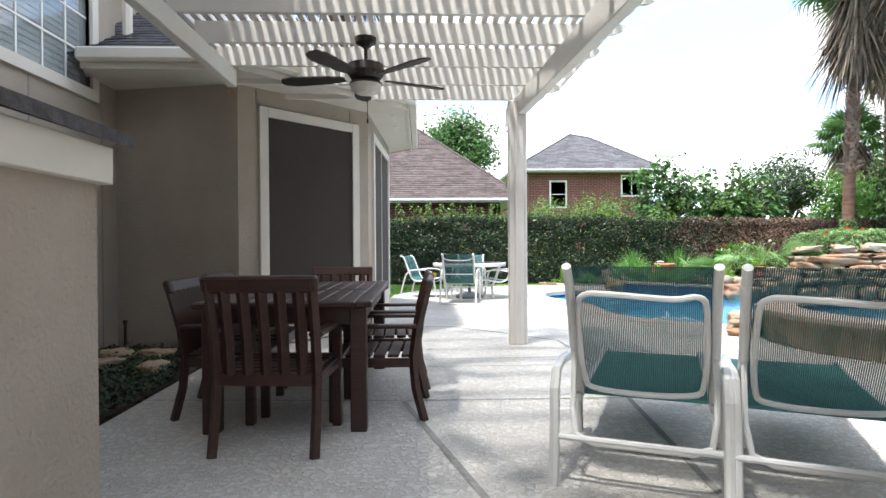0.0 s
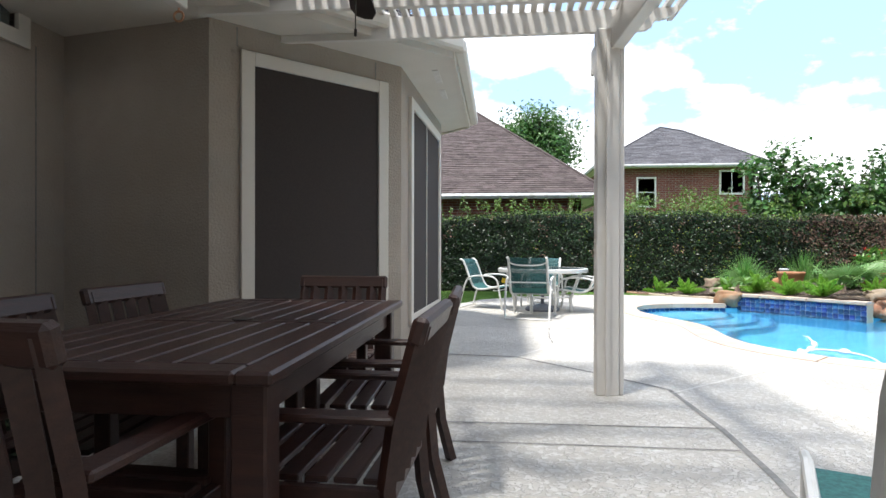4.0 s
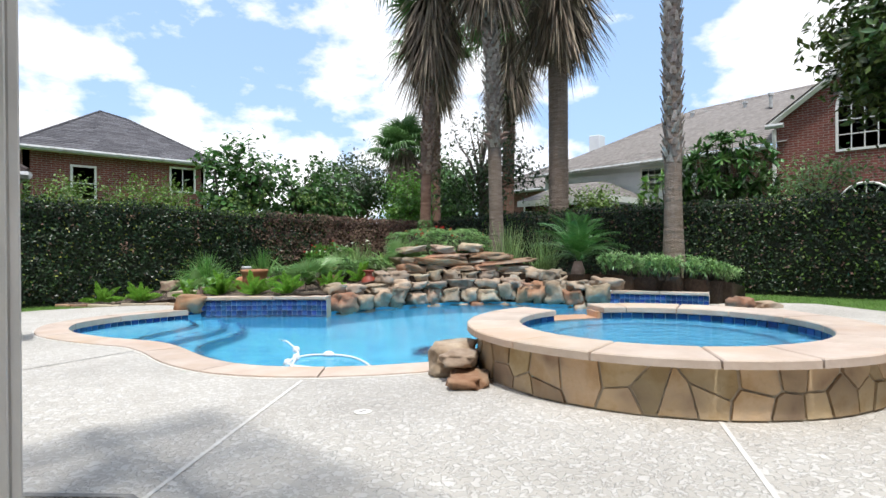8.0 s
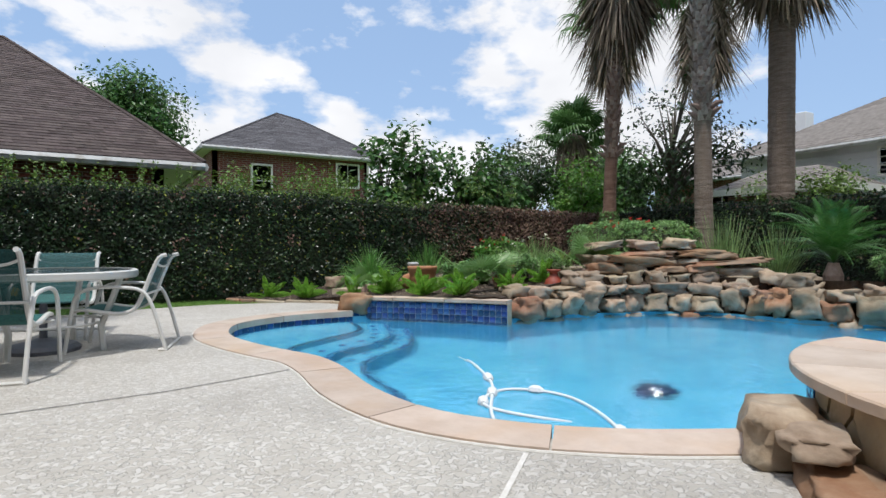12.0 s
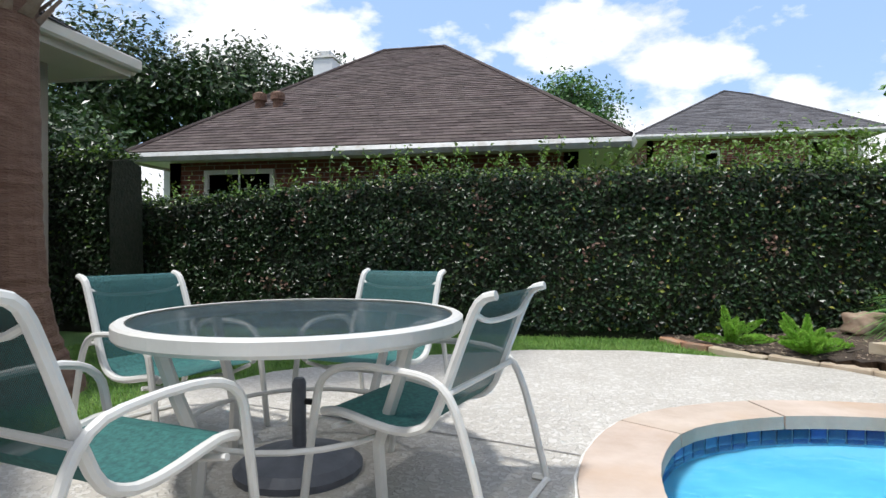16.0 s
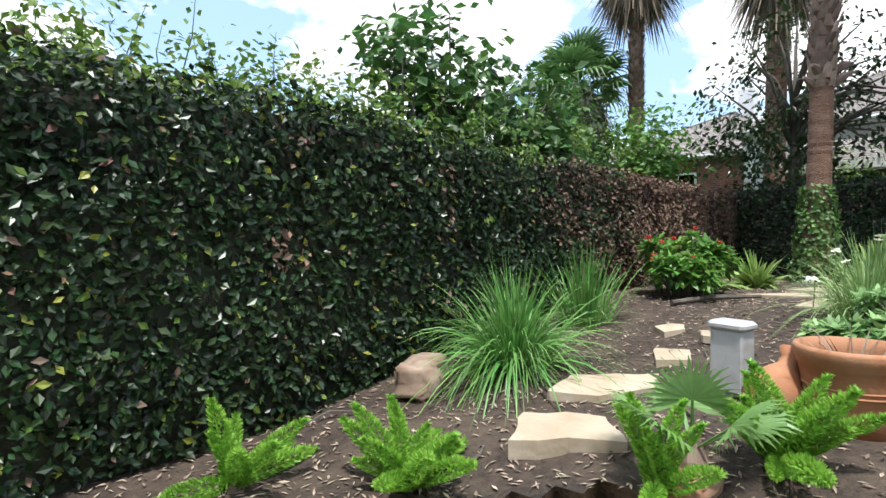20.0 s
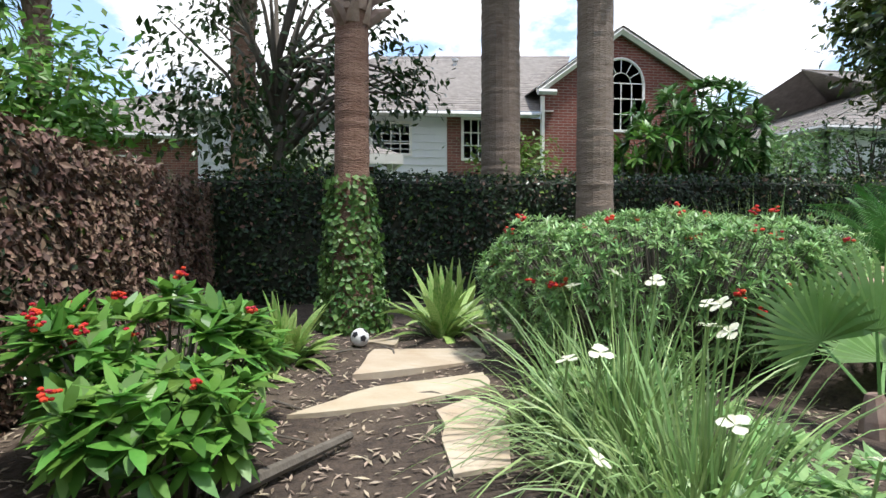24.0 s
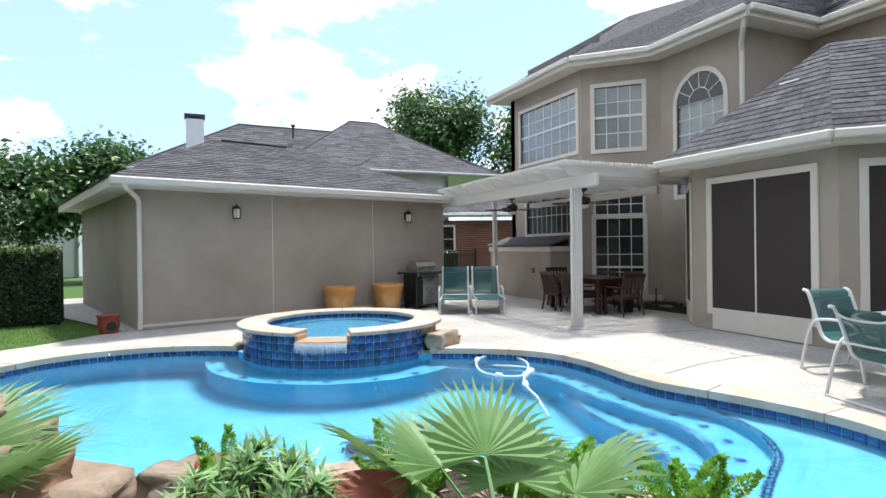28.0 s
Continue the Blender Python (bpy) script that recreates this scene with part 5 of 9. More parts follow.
# ---- house ----
TH = 0.22
house = thing("house", "two-storey beige stucco house with cream trim and grey shingle roof", "house", kind="structure")
P_A0, P_A1 = (-3.3, 3.7), (-3.3, 5.9)
P_B1 = (-2.0, 2.4)
P_C1 = (-2.0, -0.95)
EAVE2 = 5.72
# walls run so that their bodies lie to the left, faces to the right


def house_wall(name, p, q, z1, holes=()):
    return wall_seg(name, p, q, -0.05, z1, TH, list(holes), M_STUCCO, house)


LB = (Vector(P_B1) - Vector(P_A0)).length
house_wall("wall_c", P_C1, P_B1, EAVE2, [(0.85, 3.15, 1.72, 2.68), (0.55, 3.17, 3.75, 5.22)])
house_wall("wall_b", P_B1, P_A0, EAVE2, [(0.33, 1.42, 0.3, 2.02), (0.33, 1.42, 2.14, 2.6), (0.33, 1.42, 3.72, 5.22)])
house_wall("wall_a", P_A0, P_A1, EAVE2, [(0.5, 1.75, 2.5, 4.5)])
house_wall("wall_e", P_A1, (-2.0, 5.64), 2.9)
house_wall("wall_upper_back", (-5.3, 5.9), (-5.3, 13.5), EAVE2)
house_wall("wall_upper_return", (-3.31, 5.92), (-5.3, 5.92), EAVE2)
house_wall("wall_south", (-9, -0.95), P_C1, EAVE2)
BAY = [(-2.0, 5.64), (-0.84, 6.85), (-0.72, 9.28), (-1.9, 10.4), (-2.65, 10.4), (-2.65, 13.2), (-6.5, 13.2)]
house_wall("wall_bay_south", BAY[0], BAY[1], 2.62)
house_wall("wall_bay_east", BAY[1], BAY[2], 2.62)
house_wall("wall_bay_north", BAY[2], BAY[3], 2.62)
house_wall("wall_side", BAY[3], BAY[4], 2.62)
house_wall("wall_lawn", BAY[4], BAY[5], 2.62)
house_wall("wall_end", BAY[5], BAY[6], 2.62)
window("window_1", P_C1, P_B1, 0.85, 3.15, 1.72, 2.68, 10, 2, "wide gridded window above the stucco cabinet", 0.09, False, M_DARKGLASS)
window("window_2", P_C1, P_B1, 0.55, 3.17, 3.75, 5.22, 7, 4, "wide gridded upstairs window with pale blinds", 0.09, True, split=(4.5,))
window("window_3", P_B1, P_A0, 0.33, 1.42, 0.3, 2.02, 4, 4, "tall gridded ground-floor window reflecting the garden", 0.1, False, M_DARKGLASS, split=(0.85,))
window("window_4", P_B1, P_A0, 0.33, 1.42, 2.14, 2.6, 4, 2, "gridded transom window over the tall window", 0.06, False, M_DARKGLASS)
window("window_5", P_B1, P_A0, 0.33, 1.42, 3.72, 5.22, 4, 4, "gridded upstairs bay window with blinds", 0.1, True, split=(4.5,))
window("window_6", P_A0, P_A1, 0.5, 1.75, 2.5, 4.5, 4, 6, "tall arch-topped gridded window with blinds", 0.1, True, arch=True, split=(3.4,))
part("plinth", box(nb(), 0, -0.012, -0.05, LB, 0.0, 0.2), M_TRIM, house).matrix_basis = on_wall(P_B1, P_A0)
# stucco control joints
for p, q, a, z1 in ((P_A0, P_A1, 0.9, 2.45), (P_A0, P_A1, 1.93, 2.45), ((-2.0, 5.64), (-0.84, 6.85), 0.2, 2.5), ((-2.0, 5.64), (-0.84, 6.85), 1.4, 2.5)):
    part("control_joint", box(nb(), a - 0.006, -0.004, 0.0 if z1 < 2.48 else 2.46, a + 0.006, 0.001, z1 if z1 < 2.48 else 2.6), M_JOINT, house).matrix_basis = on_wall(p, q)


def screen(p, q, a0, a1, z0, z1, mull, label, kick=True):
    """A cream-framed opening covered by a dark solar screen."""
    ob = thing("solar_screen_window", label, "window screen", kind="structure")
    ob.matrix_basis = on_wall(p, q)
    t = 0.1
    part("casing", box(nb(), a0 - t, -0.035, z0 - t, a0, 0.0, z1 + t, 0.004), M_TRIM, ob)
    part("casing", box(nb(), a1, -0.035, z0 - t, a1 + t, 0.0, z1 + t, 0.004), M_TRIM, ob)
    part("head_casing", box(nb(), a0, -0.035, z1, a1, 0.0, z1 + t, 0.004), M_TRIM, ob)
    part("kick_panel", box(nb(), a0, -0.03, 0.02 if kick else z0 - t, a1, 0.0, z0, 0.004), M_TRIM, ob)
    part("screen", box(nb(), a0, -0.016, z0, a1, -0.004, z1), M_SCREEN, ob, "dark brown woven solar screen")
    for m in mull:
        part("screen_rail", box(nb(), m - 0.012, -0.024, z0, m + 0.012, -0.012, z1), M_TRIM, ob)
    return ob


L1 = (Vector(BAY[1]) - Vector(BAY[0])).length
screen(BAY[0], BAY[1], 0.32, L1 - 0.26, 0.36, 2.34, (), "tall dark screened bay window with cream casing")
screen(BAY[1], BAY[2], 0.42, 2.08, 0.36, 2.34, (1.22,), "wide double dark screened bay window with cream casing")
screen(BAY[2], BAY[3], 0.32, 1.35, 0.36, 2.34, (), "tall dark screened bay window with cream casing")
# eaves and roof of the one-storey bay
EAVE1 = 2.62
bay_eave = [(-3.2, 5.15), (-1.85, 5.15), (-0.38, 6.62), (-0.38, 9.42), (-1.8, 10.85), (-2.2, 10.85), (-2.2, 13.65), (-7, 13.65)]
bm = nb()
prism(bm, bay_eave + [(-7, 5.95), (-3.56, 5.95)], EAVE1, EAVE1 + 0.04)
part("soffit", bm, M_TRIM, house)
for a, b in zip(bay_eave, bay_eave[1:]):
    d = Vector(b) - Vector(a)
    bm = nb()
    box(bm, 0.0, -0.03, EAVE1 - 0.02, d.length, 0.0, EAVE1 + 0.13)
    box(bm, 0.0, -0.13, EAVE1 + 0.03, d.length + 0.05, -0.03, EAVE1 + 0.15, 0.02)
    ob = part("gutter", bm, M_TRIM, house, "cream metal gutter on the eave")
    ob.matrix_basis = on_wall(a, b)
for a0, a1 in ((0.35, 0.75), (1.0, 1.35)):
    ob = part("soffit_vent", box(nb(), a0, 0.14, EAVE1 - 0.006, a1, 0.2, EAVE1 + 0.002), M_JOINT_PALE, house)
    ob.matrix_basis = on_wall(bay_eave[2], bay_eave[3])
apex1, apex2 = (-2.3, 8.2, 4.5), (-7.0, 8.6, 4.5)
ez = EAVE1 + 0.14
E_ = [(x, y, ez) for x, y in bay_eave]
shingle_roof("bay_roof", [(E_[1], E_[2], apex1, apex1), (E_[2], E_[3], apex1, apex1), (E_[3], E_[4], apex1, apex1), (E_[0], E_[1], apex1, apex1),
                          ((-3.56, 5.3, ez), E_[0], apex1, (-3.56, 8.0, 4.5)), (E_[4], E_[6], (-4.6, 12.0, 4.2), apex1), (E_[6], (-7, 13.65, ez), apex2, (-4.6, 12.0, 4.2))], M_SHINGLE, house)
vent = thing("roof_vent", "low grey metal roof vent on the shingles", "roof vent", (-1.72, 8.05, 3.78), 90)
part("hood", box(nb(), -0.17, -0.17, -0.05, 0.17, 0.17, 0.09, 0.02), M_GREYMETAL, vent)
part("hood_base", box(nb(), -0.22, -0.2, -0.1, 0.22, 0.2, -0.03), M_SHINGLE, vent)
# upper eaves and hip roof
up_eave = [(-1.52, -1.45), (-1.52, 2.6), (-2.8, 3.9), (-2.8, 6.4), (-4.85, 6.4), (-4.85, 14.0)]
bm = nb()
prism(bm, up_eave + [(-12, 14.0), (-12, -1.45)], EAVE2, EAVE2 + 0.05)
part("upper_soffit", bm, M_TRIM, house)
for a, b in zip(up_eave, up_eave[1:]):
    d = Vector(b) - Vector(a)
    bm = nb()
    box(bm, 0.0, -0.03, EAVE2 - 0.04, d.length, 0.0, EAVE2 + 0.16)
    box(bm, 0.0, -0.13, EAVE2 + 0.05, d.length, -0.03, EAVE2 + 0.18, 0.02)
    part("gutter", bm, M_TRIM, house, "cream metal gutter on the upper eave").matrix_basis = on_wall(a, b)
uz = EAVE2 + 0.16
U_ = [(x, y, uz) for x, y in up_eave]
ap, ap2 = (-4.3, 1.6, 7.7), (-5.2, 4.2, 7.6)
shingle_roof("upper_roof", [(U_[0], U_[1], ap, (-4.3, 0.9, 7.7)), (U_[1], U_[2], ap2, ap), (U_[2], U_[3], (-5.6, 5.6, 7.4), ap2), (U_[3], U_[4], (-6.0, 6.8, 7.4), (-5.6, 5.6, 7.4)), (U_[4], U_[5], (-8.2, 14.0, 8.3), (-8.2, 5.0, 8.3)),
                            ((-12, -1.45, uz), U_[0], (-4.3, 0.9, 7.7), (-8, 0.9, 7.7))], M_SHINGLE, house, 0.2, 0.45)
ds = tube(nb(), [(-2.85, 6.3, 5.7), (-2.87, 6.25, 5.55), (-3.12, 6.0, 5.35), (-3.2, 5.95, 5.2), (-3.2, 5.95, 2.8)], 0.05, 8)
part("downspout", ds, M_TRIM, house, "cream metal downspout at the wall corner")

# stucco cabinet under the window
cab = thing("stucco_cabinet", "low stucco enclosure with cream band and sloped shingle lid", "outdoor cabinet", kind="structure")
part("body", box(nb(), -2.0, -1.1, -0.02, -1.34, 1.98, 1.26), M_STUCCO, cab)
part("band", box(nb(), -2.0, -1.14, 1.24, -1.3, 2.015, 1.37, 0.004), M_TRIM, cab)
bm = nb()
vs = [bm.verts.new(c) for c in ((-1.255, -1.2, 1.375), (-1.255, 2.07, 1.375), (-1.998, 2.07, 1.62), (-1.998, -1.2, 1.62), (-1.255, -1.2, 1.42), (-1.255, 2.07, 1.42), (-1.998, 2.07, 1.66), (-1.998, -1.2, 1.66))]
for f in ((0, 1, 2, 3), (7, 6, 5, 4), (0, 4, 5, 1), (1, 5, 6, 2), (2, 6, 7, 3), (3, 7, 4, 0)):
    bm.faces.new([vs[i] for i in f])
bmesh.ops.recalc_face_normals(bm, faces=bm.faces[:])
part("lid", bm, M_SHINGLE, cab, "dark shingle lid with a worn edge")
out_ = thing("outlet_cover", "small bronze weatherproof outlet cover", "outlet", (-1.335, 1.2, 0.75), 90)
part("plate", box(nb(), -0.05, -0.03, -0.06, 0.05, 0.0, 0.06, 0.006), M_IRON, out_)
part("flap", box(nb(), -0.04, -0.045, -0.045, 0.04, -0.03, 0.04, 0.006), M_TERRA, out_)

# ---- pergola ----
perg = thing("pergola", "cream-painted pergola with scalloped rafters and lattice slats", "pergola", kind="structure")
bm = nb()
box(bm, 0.69, 5.77, 0.0, 0.84, 5.89, 2.5, 0.006)
box(bm, 0.75, 5.745, 0.0, 0.772, 5.77, 2.42)
part("post", bm, M_PERG, perg)
part("post", box(nb(), 0.843, 5.79, 0.0, 0.877, 5.87, 2.5, 0.006), M_PERG, perg)
b0, b1 = Vector((0.795, 6.42)), Vector((1.12, 0.3))
d = b1 - b0
part("beam", box(nb(), 0, -0.045, 2.36, d.length, 0.045, 2.56, 0.006), M_PERG, perg).matrix_basis = pose(b0.x, b0.y, 0, 0, 0, math.degrees(math.atan2(d.y, d.x)))
part("house_beam", box(nb(), -1.9, 0.3, 2.42, -1.82, 5.05, 2.57, 0.006), M_PERG, perg)
part("post", box(nb(), -0.72, 0.32, 0.0, -0.62, 0.42, 2.56, 0.005), M_PERG, perg)


def rafter_bm():
    """A rafter with a scrolled tail."""
    bm = nb()
    prof = [(-2.0, 2.57), (1.02, 2.57), (1.08, 2.575), (1.12, 2.6), (1.13, 2.635), (1.17, 2.65), (1.22, 2.655), (1.27, 2.675), (1.3, 2.71), (1.3, 2.73), (-2.0, 2.73)]
    A, B = [bm.verts.new((x, -0.022, z)) for x, z in prof], [bm.verts.new((x, 0.022, z)) for x, z in prof]
    bm.faces.new(A)
    bm.faces.new(B[::-1])
    for i in range(len(prof)):
        j = (i + 1) % len(prof)
        bm.faces.new((A[j], A[i], B[i], B[j]))
    bmesh.ops.recalc_face_normals(bm, faces=bm.faces[:])
    return bm


first = part("rafter", rafter_bm(), M_PERG, perg)
ys = [6.05 - 0.56 * i for i in range(11)]
first.matrix_basis = pose(0, ys[0], 0)
for y in ys[1:]:
    piece("rafter", first.data, perg, pose((6.05 - y) * 0.053 * (1 if y < 5 else 0.5), y, 0))
sl = part("slat", box(nb(), -0.021, 0.25, 2.734, 0.021, 6.3, 2.776, 0.003), M_PERG, perg)
sl.matrix_basis = pose(-1.97, 0, 0)
for i in range(1, 39):
    piece("slat", sl.data, perg, pose(-1.97 + i * 0.0865, 0, 0))

# ---- garage ----
GA, GB = Vector((7.7, 2.7)), Vector((1.1, 0.93))
gar = thing("garage", "one-storey beige stucco garage with grey hip shingle roof", "garage", kind="structure")
gd = (GA - GB).normalized()
gn = Vector((-gd.y, gd.x))
GL, GD = (GA - GB).length, 7.0
# local frame: x along the front from GB to GA, y to the pool
gar.matrix_basis = pose(GB.x, GB.y, 0, 0, 0, math.degrees(math.atan2(gd.y, gd.x)))
part("wall_front", box(nb(), 0, -0.2, -0.05, GL, 0, 2.46), M_STUCCO, gar)
part("wall_east", box(nb(), GL - 0.2, -GD, -0.05, GL, -0.202, 2.46), M_STUCCO, gar)
part("wall_west", box(nb(), 0, -GD, -0.05, 0.2, -0.202, 2.46), M_STUCCO, gar)
part("wall_back", box(nb(), 0.202, -GD, -0.05, GL - 0.202, -GD + 0.2, 2.46), M_STUCCO, gar)
part("soffit", box(nb(), -0.45, -GD - 0.45, 2.462, GL + 0.45, 0.45, 2.5), M_TRIM, gar)
bm = nb()
box(bm, -0.45, 0.45, 2.44, GL + 0.45, 0.48, 2.6)
box(bm, -0.45, 0.48, 2.48, GL + 0.5, 0.59, 2.61, 0.02)
part("gutter", bm, M_TRIM, gar, "cream metal gutter along the garage eave")
part("fascia", box(nb(), GL + 0.45, -GD - 0.45, 2.44, GL + 0.48, 0.45, 2.6), M_TRIM, gar)
part("control_joint", box(nb(), 2.05, 0.0, 0.1, 2.06, 0.004, 2.44), M_JOINT_PALE, gar)
part("control_joint", box(nb(), 4.4, 0.0, 0.1, 4.41, 0.004, 2.44), M_JOINT_PALE, gar)
part("weep_band", box(nb(), 0.0, 0.0, 0.05, GL, 0.008, 0.1), M_TRIM, gar)
z0 = 2.6
c0, c1, c2, c3 = (-0.5, 0.55, z0), (GL + 0.5, 0.55, z0), (GL + 0.5, -GD - 0.5, z0), (-0.5, -GD - 0.5, z0)
r0, r1 = (2.6, -3.0, 4.0), (GL - 2.2, -3.0, 4.0)
shingle_roof("garage_roof", [(c0, c1, r1, r0), (c1, c2, r1, r1), (c3, c0, r0, r0), (c2, c3, r0, r1)], M_SHINGLE, gar)
part("ridge_vent", box(nb(), 2.8, -3.08, 3.99, GL - 2.4, -2.92, 4.03), M_BLACK, gar)
part("downspout", tube(nb(), [(GL + 0.3, 0.53, 2.5), (GL + 0.25, 0.5, 2.42), (GL + 0.02, 0.12, 2.3), (GL - 0.02, 0.05, 2.2), (GL - 0.02, 0.05, 0.25), (GL + 0.0, 0.1, 0.02)], 0.042, 8), M_TRIM, gar, "cream metal downspout with an elbow")


# ---- dining set under the pergola ----
def dining_chair():
    """A slat-backed armchair; its seat faces +y, its back stands at -y."""
    ob = thing("dining_chair", "dark-stained slatted wooden armchair at the dining table", "chair", group="chairs round the dining table")
    for s in (-1, 1):
        part("back_leg", tube(nb(), [(s * 0.25, -0.3, 0.0), (s * 0.25, -0.25, 0.22), (s * 0.25, -0.235, 0.42), (s * 0.25, -0.26, 0.62), (s * 0.25, -0.33, 0.92)], 0.026, 4), M_WOOD, ob)
        part("front_leg", box(nb(), s * 0.25 - 0.025, 0.2, 0.0, s * 0.25 + 0.025, 0.25, 0.62, 0.004), M_WOOD, ob)
        bm = nb()
        box(bm, s * 0.25 - 0.035, -0.26, 0.62, s * 0.25 + 0.035, 0.29, 0.645, 0.006)
        part("armrest", bm, M_WOOD, ob)
        part("side_rail", box(nb(), s * 0.25 - 0.015, -0.22, 0.36, s * 0.25 + 0.015, 0.2, 0.42, 0.003), M_WOOD, ob)
    part("front_rail", box(nb(), -0.23, 0.21, 0.35, 0.23, 0.235, 0.42, 0.003), M_WOOD, ob)
    part("back_rail", box(nb(), -0.23, -0.25, 0.36, 0.23, -0.225, 0.43, 0.003), M_WOOD, ob)
    bm = box(nb(), -0.28, -0.022, -0.045, 0.28, 0.022, 0.045, 0.012)
    part("top_rail", bm, M_WOOD, ob).matrix_basis = pose(0, -0.325, 0.9, 14, 0, 0)
    for i in range(5):
        x = -0.18 + i * 0.09
        bm = tube(nb(), [(x, -0.24, 0.42), (x, -0.262, 0.62), (x, -0.315, 0.87)], 0.03, 4)
        for v in bm.verts:
            v.co.y = v.co.y if abs(v.co.y) < 0 else v.co.y
        bmesh.ops.scale(bm, vec=(1, 1, 1), verts=bm.verts[:])
        part("back_slat", bm, M_WOOD, ob)
    for i in range(6):
        y = -0.2 + i * 0.082
        part("seat_slat", box(nb(), -0.235, y - 0.033, 0.42, 0.235, y + 0.033, 0.44, 0.004), M_WOOD, ob)
    return ob


table = thing("dining_table", "long dark-stained slatted wooden patio table", "table", (-0.97, 3.95, 0))
for x, y in ((-0.4, -0.8), (0.4, -0.8), (-0.4, 0.8), (0.4, 0.8)):
    part("leg", box(nb(), x - 0.045, y - 0.045, 0.0, x + 0.045, y + 0.045, 0.705, 0.006), M_WOOD, table)
for x0, y0, x1, y1 in ((-0.36, -0.82, 0.36, -0.79), (-0.36, 0.79, 0.36, 0.82), (-0.42, -0.76, -0.39, 0.76), (0.39, -0.76, 0.42, 0.76)):
    part("apron", box(nb(), x0, y0, 0.61, x1, y1, 0.705, 0.004), M_WOOD, table)
part("frame_board", box(nb(), -0.48, -0.9, 0.71, -0.39, 0.9, 0.745, 0.008), M_WOOD, table)
part("frame_board", box(nb(), 0.39, -0.9, 0.71, 0.48, 0.9, 0.745, 0.008), M_WOOD, table)
part("frame_board", box(nb(), -0.388, -0.9, 0.71, 0.388, -0.81, 0.745, 0.008), M_WOOD, table)
part("frame_board", box(nb(), -0.388, 0.81, 0.71, 0.388, 0.9, 0.745, 0.008), M_WOOD, table)
part("frame_board", box(nb(), -0.388, -0.045, 0.71, 0.388, 0.045, 0.745, 0.008), M_WOOD, table)
for i in range(8):
    x = -0.34 + i * 0.0971
    for y0, y1 in ((-0.806, -0.049), (0.049, 0.806)):
        part("top_slat", box(nb(), x - 0.044, y0, 0.712, x + 0.044, y1, 0.744, 0.004), M_WOOD, table)
part("umbrella_hole_cap", lathe(nb(), [(0.04, 0.746), (0.04, 0.75), (0.02, 0.752), (0.0, 0.752)], 14), M_IRON, table)
table.matrix_basis = table.matrix_basis @ Matrix.Diagonal((1, 1, 0.97, 1))
ch = dining_chair()
SQ = Matrix.Diagonal((1, 1, 0.935, 1))
ch.matrix_basis = pose(-0.97, 3.04, 0, 0, 0, -4) @ SQ
for x, y, r in ((-0.95, 5.02, 180), (-0.5, 3.55, 88), (-0.49, 4.25, 92), (-1.4, 3.66, -86), (-1.43, 4.38, -92)):
    copy_thing(ch, pose(x, y, 0, 0, 0, r) @ SQ)


# ---- loungers ----
def lounger():
    """A white tube lounger with a green sling; its foot points to +y."""
    ob = thing("sun_lounger", "white tube sun lounger with dark green sling, back raised", "lounger", group="sun loungers")
    for s in (-1, 1):
        x = s * 0.29
        part("side_rail", tube(nb(), [(x, -0.1, 0.3), (x, 0.6, 0.3), (x, 1.1, 0.33), (x, 1.28, 0.3)], 0.018, 8), M_ALU, ob)
        part("back_post", tube(nb(), [(x, -0.02, 0.3), (x, -0.2, 0.58), (x, -0.33, 0.86), (x, -0.4, 0.93)], 0.02, 8), M_ALU, ob)
        part("arm_leg", tube(nb(), [(x + s * 0.06, -0.38, 0.0), (x + s * 0.06, -0.34, 0.4), (x + s * 0.06, -0.3, 0.47), (x + s * 0.06, -0.18, 0.49), (x + s * 0.06, 0.2, 0.47), (x + s * 0.06, 0.3, 0.42), (x + s * 0.06, 0.36, 0.0)], 0.022, 8), M_ALU, ob)
        part("front_leg", tube(nb(), [(x, 1.12, 0.33), (x, 1.18, 0.0)], 0.018, 8), M_ALU, ob)
        part("strut", tube(nb(), [(x, -0.18, 0.55), (x, -0.26, 0.3), (x, -0.2, 0.2)], 0.012, 6), M_ALU, ob)
    part("brace", tube(nb(), [(-0.35, -0.36, 0.2), (0.35, -0.36, 0.2)], 0.014, 8), M_ALU, ob)
    part("brace", tube(nb(), [(-0.29, -0.26, 0.3), (-0.27, -0.3, 0.2), (-0.2, -0.31, 0.17), (0.2, -0.31, 0.17), (0.27, -0.3, 0.2), (0.29, -0.26, 0.3)], 0.013, 8), M_ALU, ob)
    hoop = [(-0.25, -0.14, 0.44), (-0.25, -0.3, 0.74), (-0.22, -0.345, 0.81), (-0.12, -0.35, 0.815), (0.12, -0.345, 0.8), (0.22, -0.345, 0.81), (0.25, -0.3, 0.74), (0.25, -0.14, 0.44), (0.18, -0.1, 0.36), (-0.18, -0.1, 0.36)]
    part("back_hoop", tube(nb(), smooth_loop([(x, y - 0.03, z) for x, y, z in hoop], 4), 0.013, 8, True), M_ALU, ob)
    bm = nb()
    prof = [(-0.4, 0.93), (-0.33, 0.86), (-0.2, 0.58), (-0.03, 0.32)]
    A, B = [bm.verts.new((-0.275, y, z)) for y, z in prof], [bm.verts.new((0.275, y, z)) for y, z in prof]
    for i in range(3):
        bm.faces.new((A[i], B[i], B[i + 1], A[i + 1]))
    part("back_sling", bm, M_SLING, ob, "dark green see-through woven sling")
    bm = nb()
    box(bm, -0.275, 0.0, 0.3, 0.275, 1.12, 0.312)
    part("seat_sling", bm, M_SLING_SEAT, ob)
    return ob


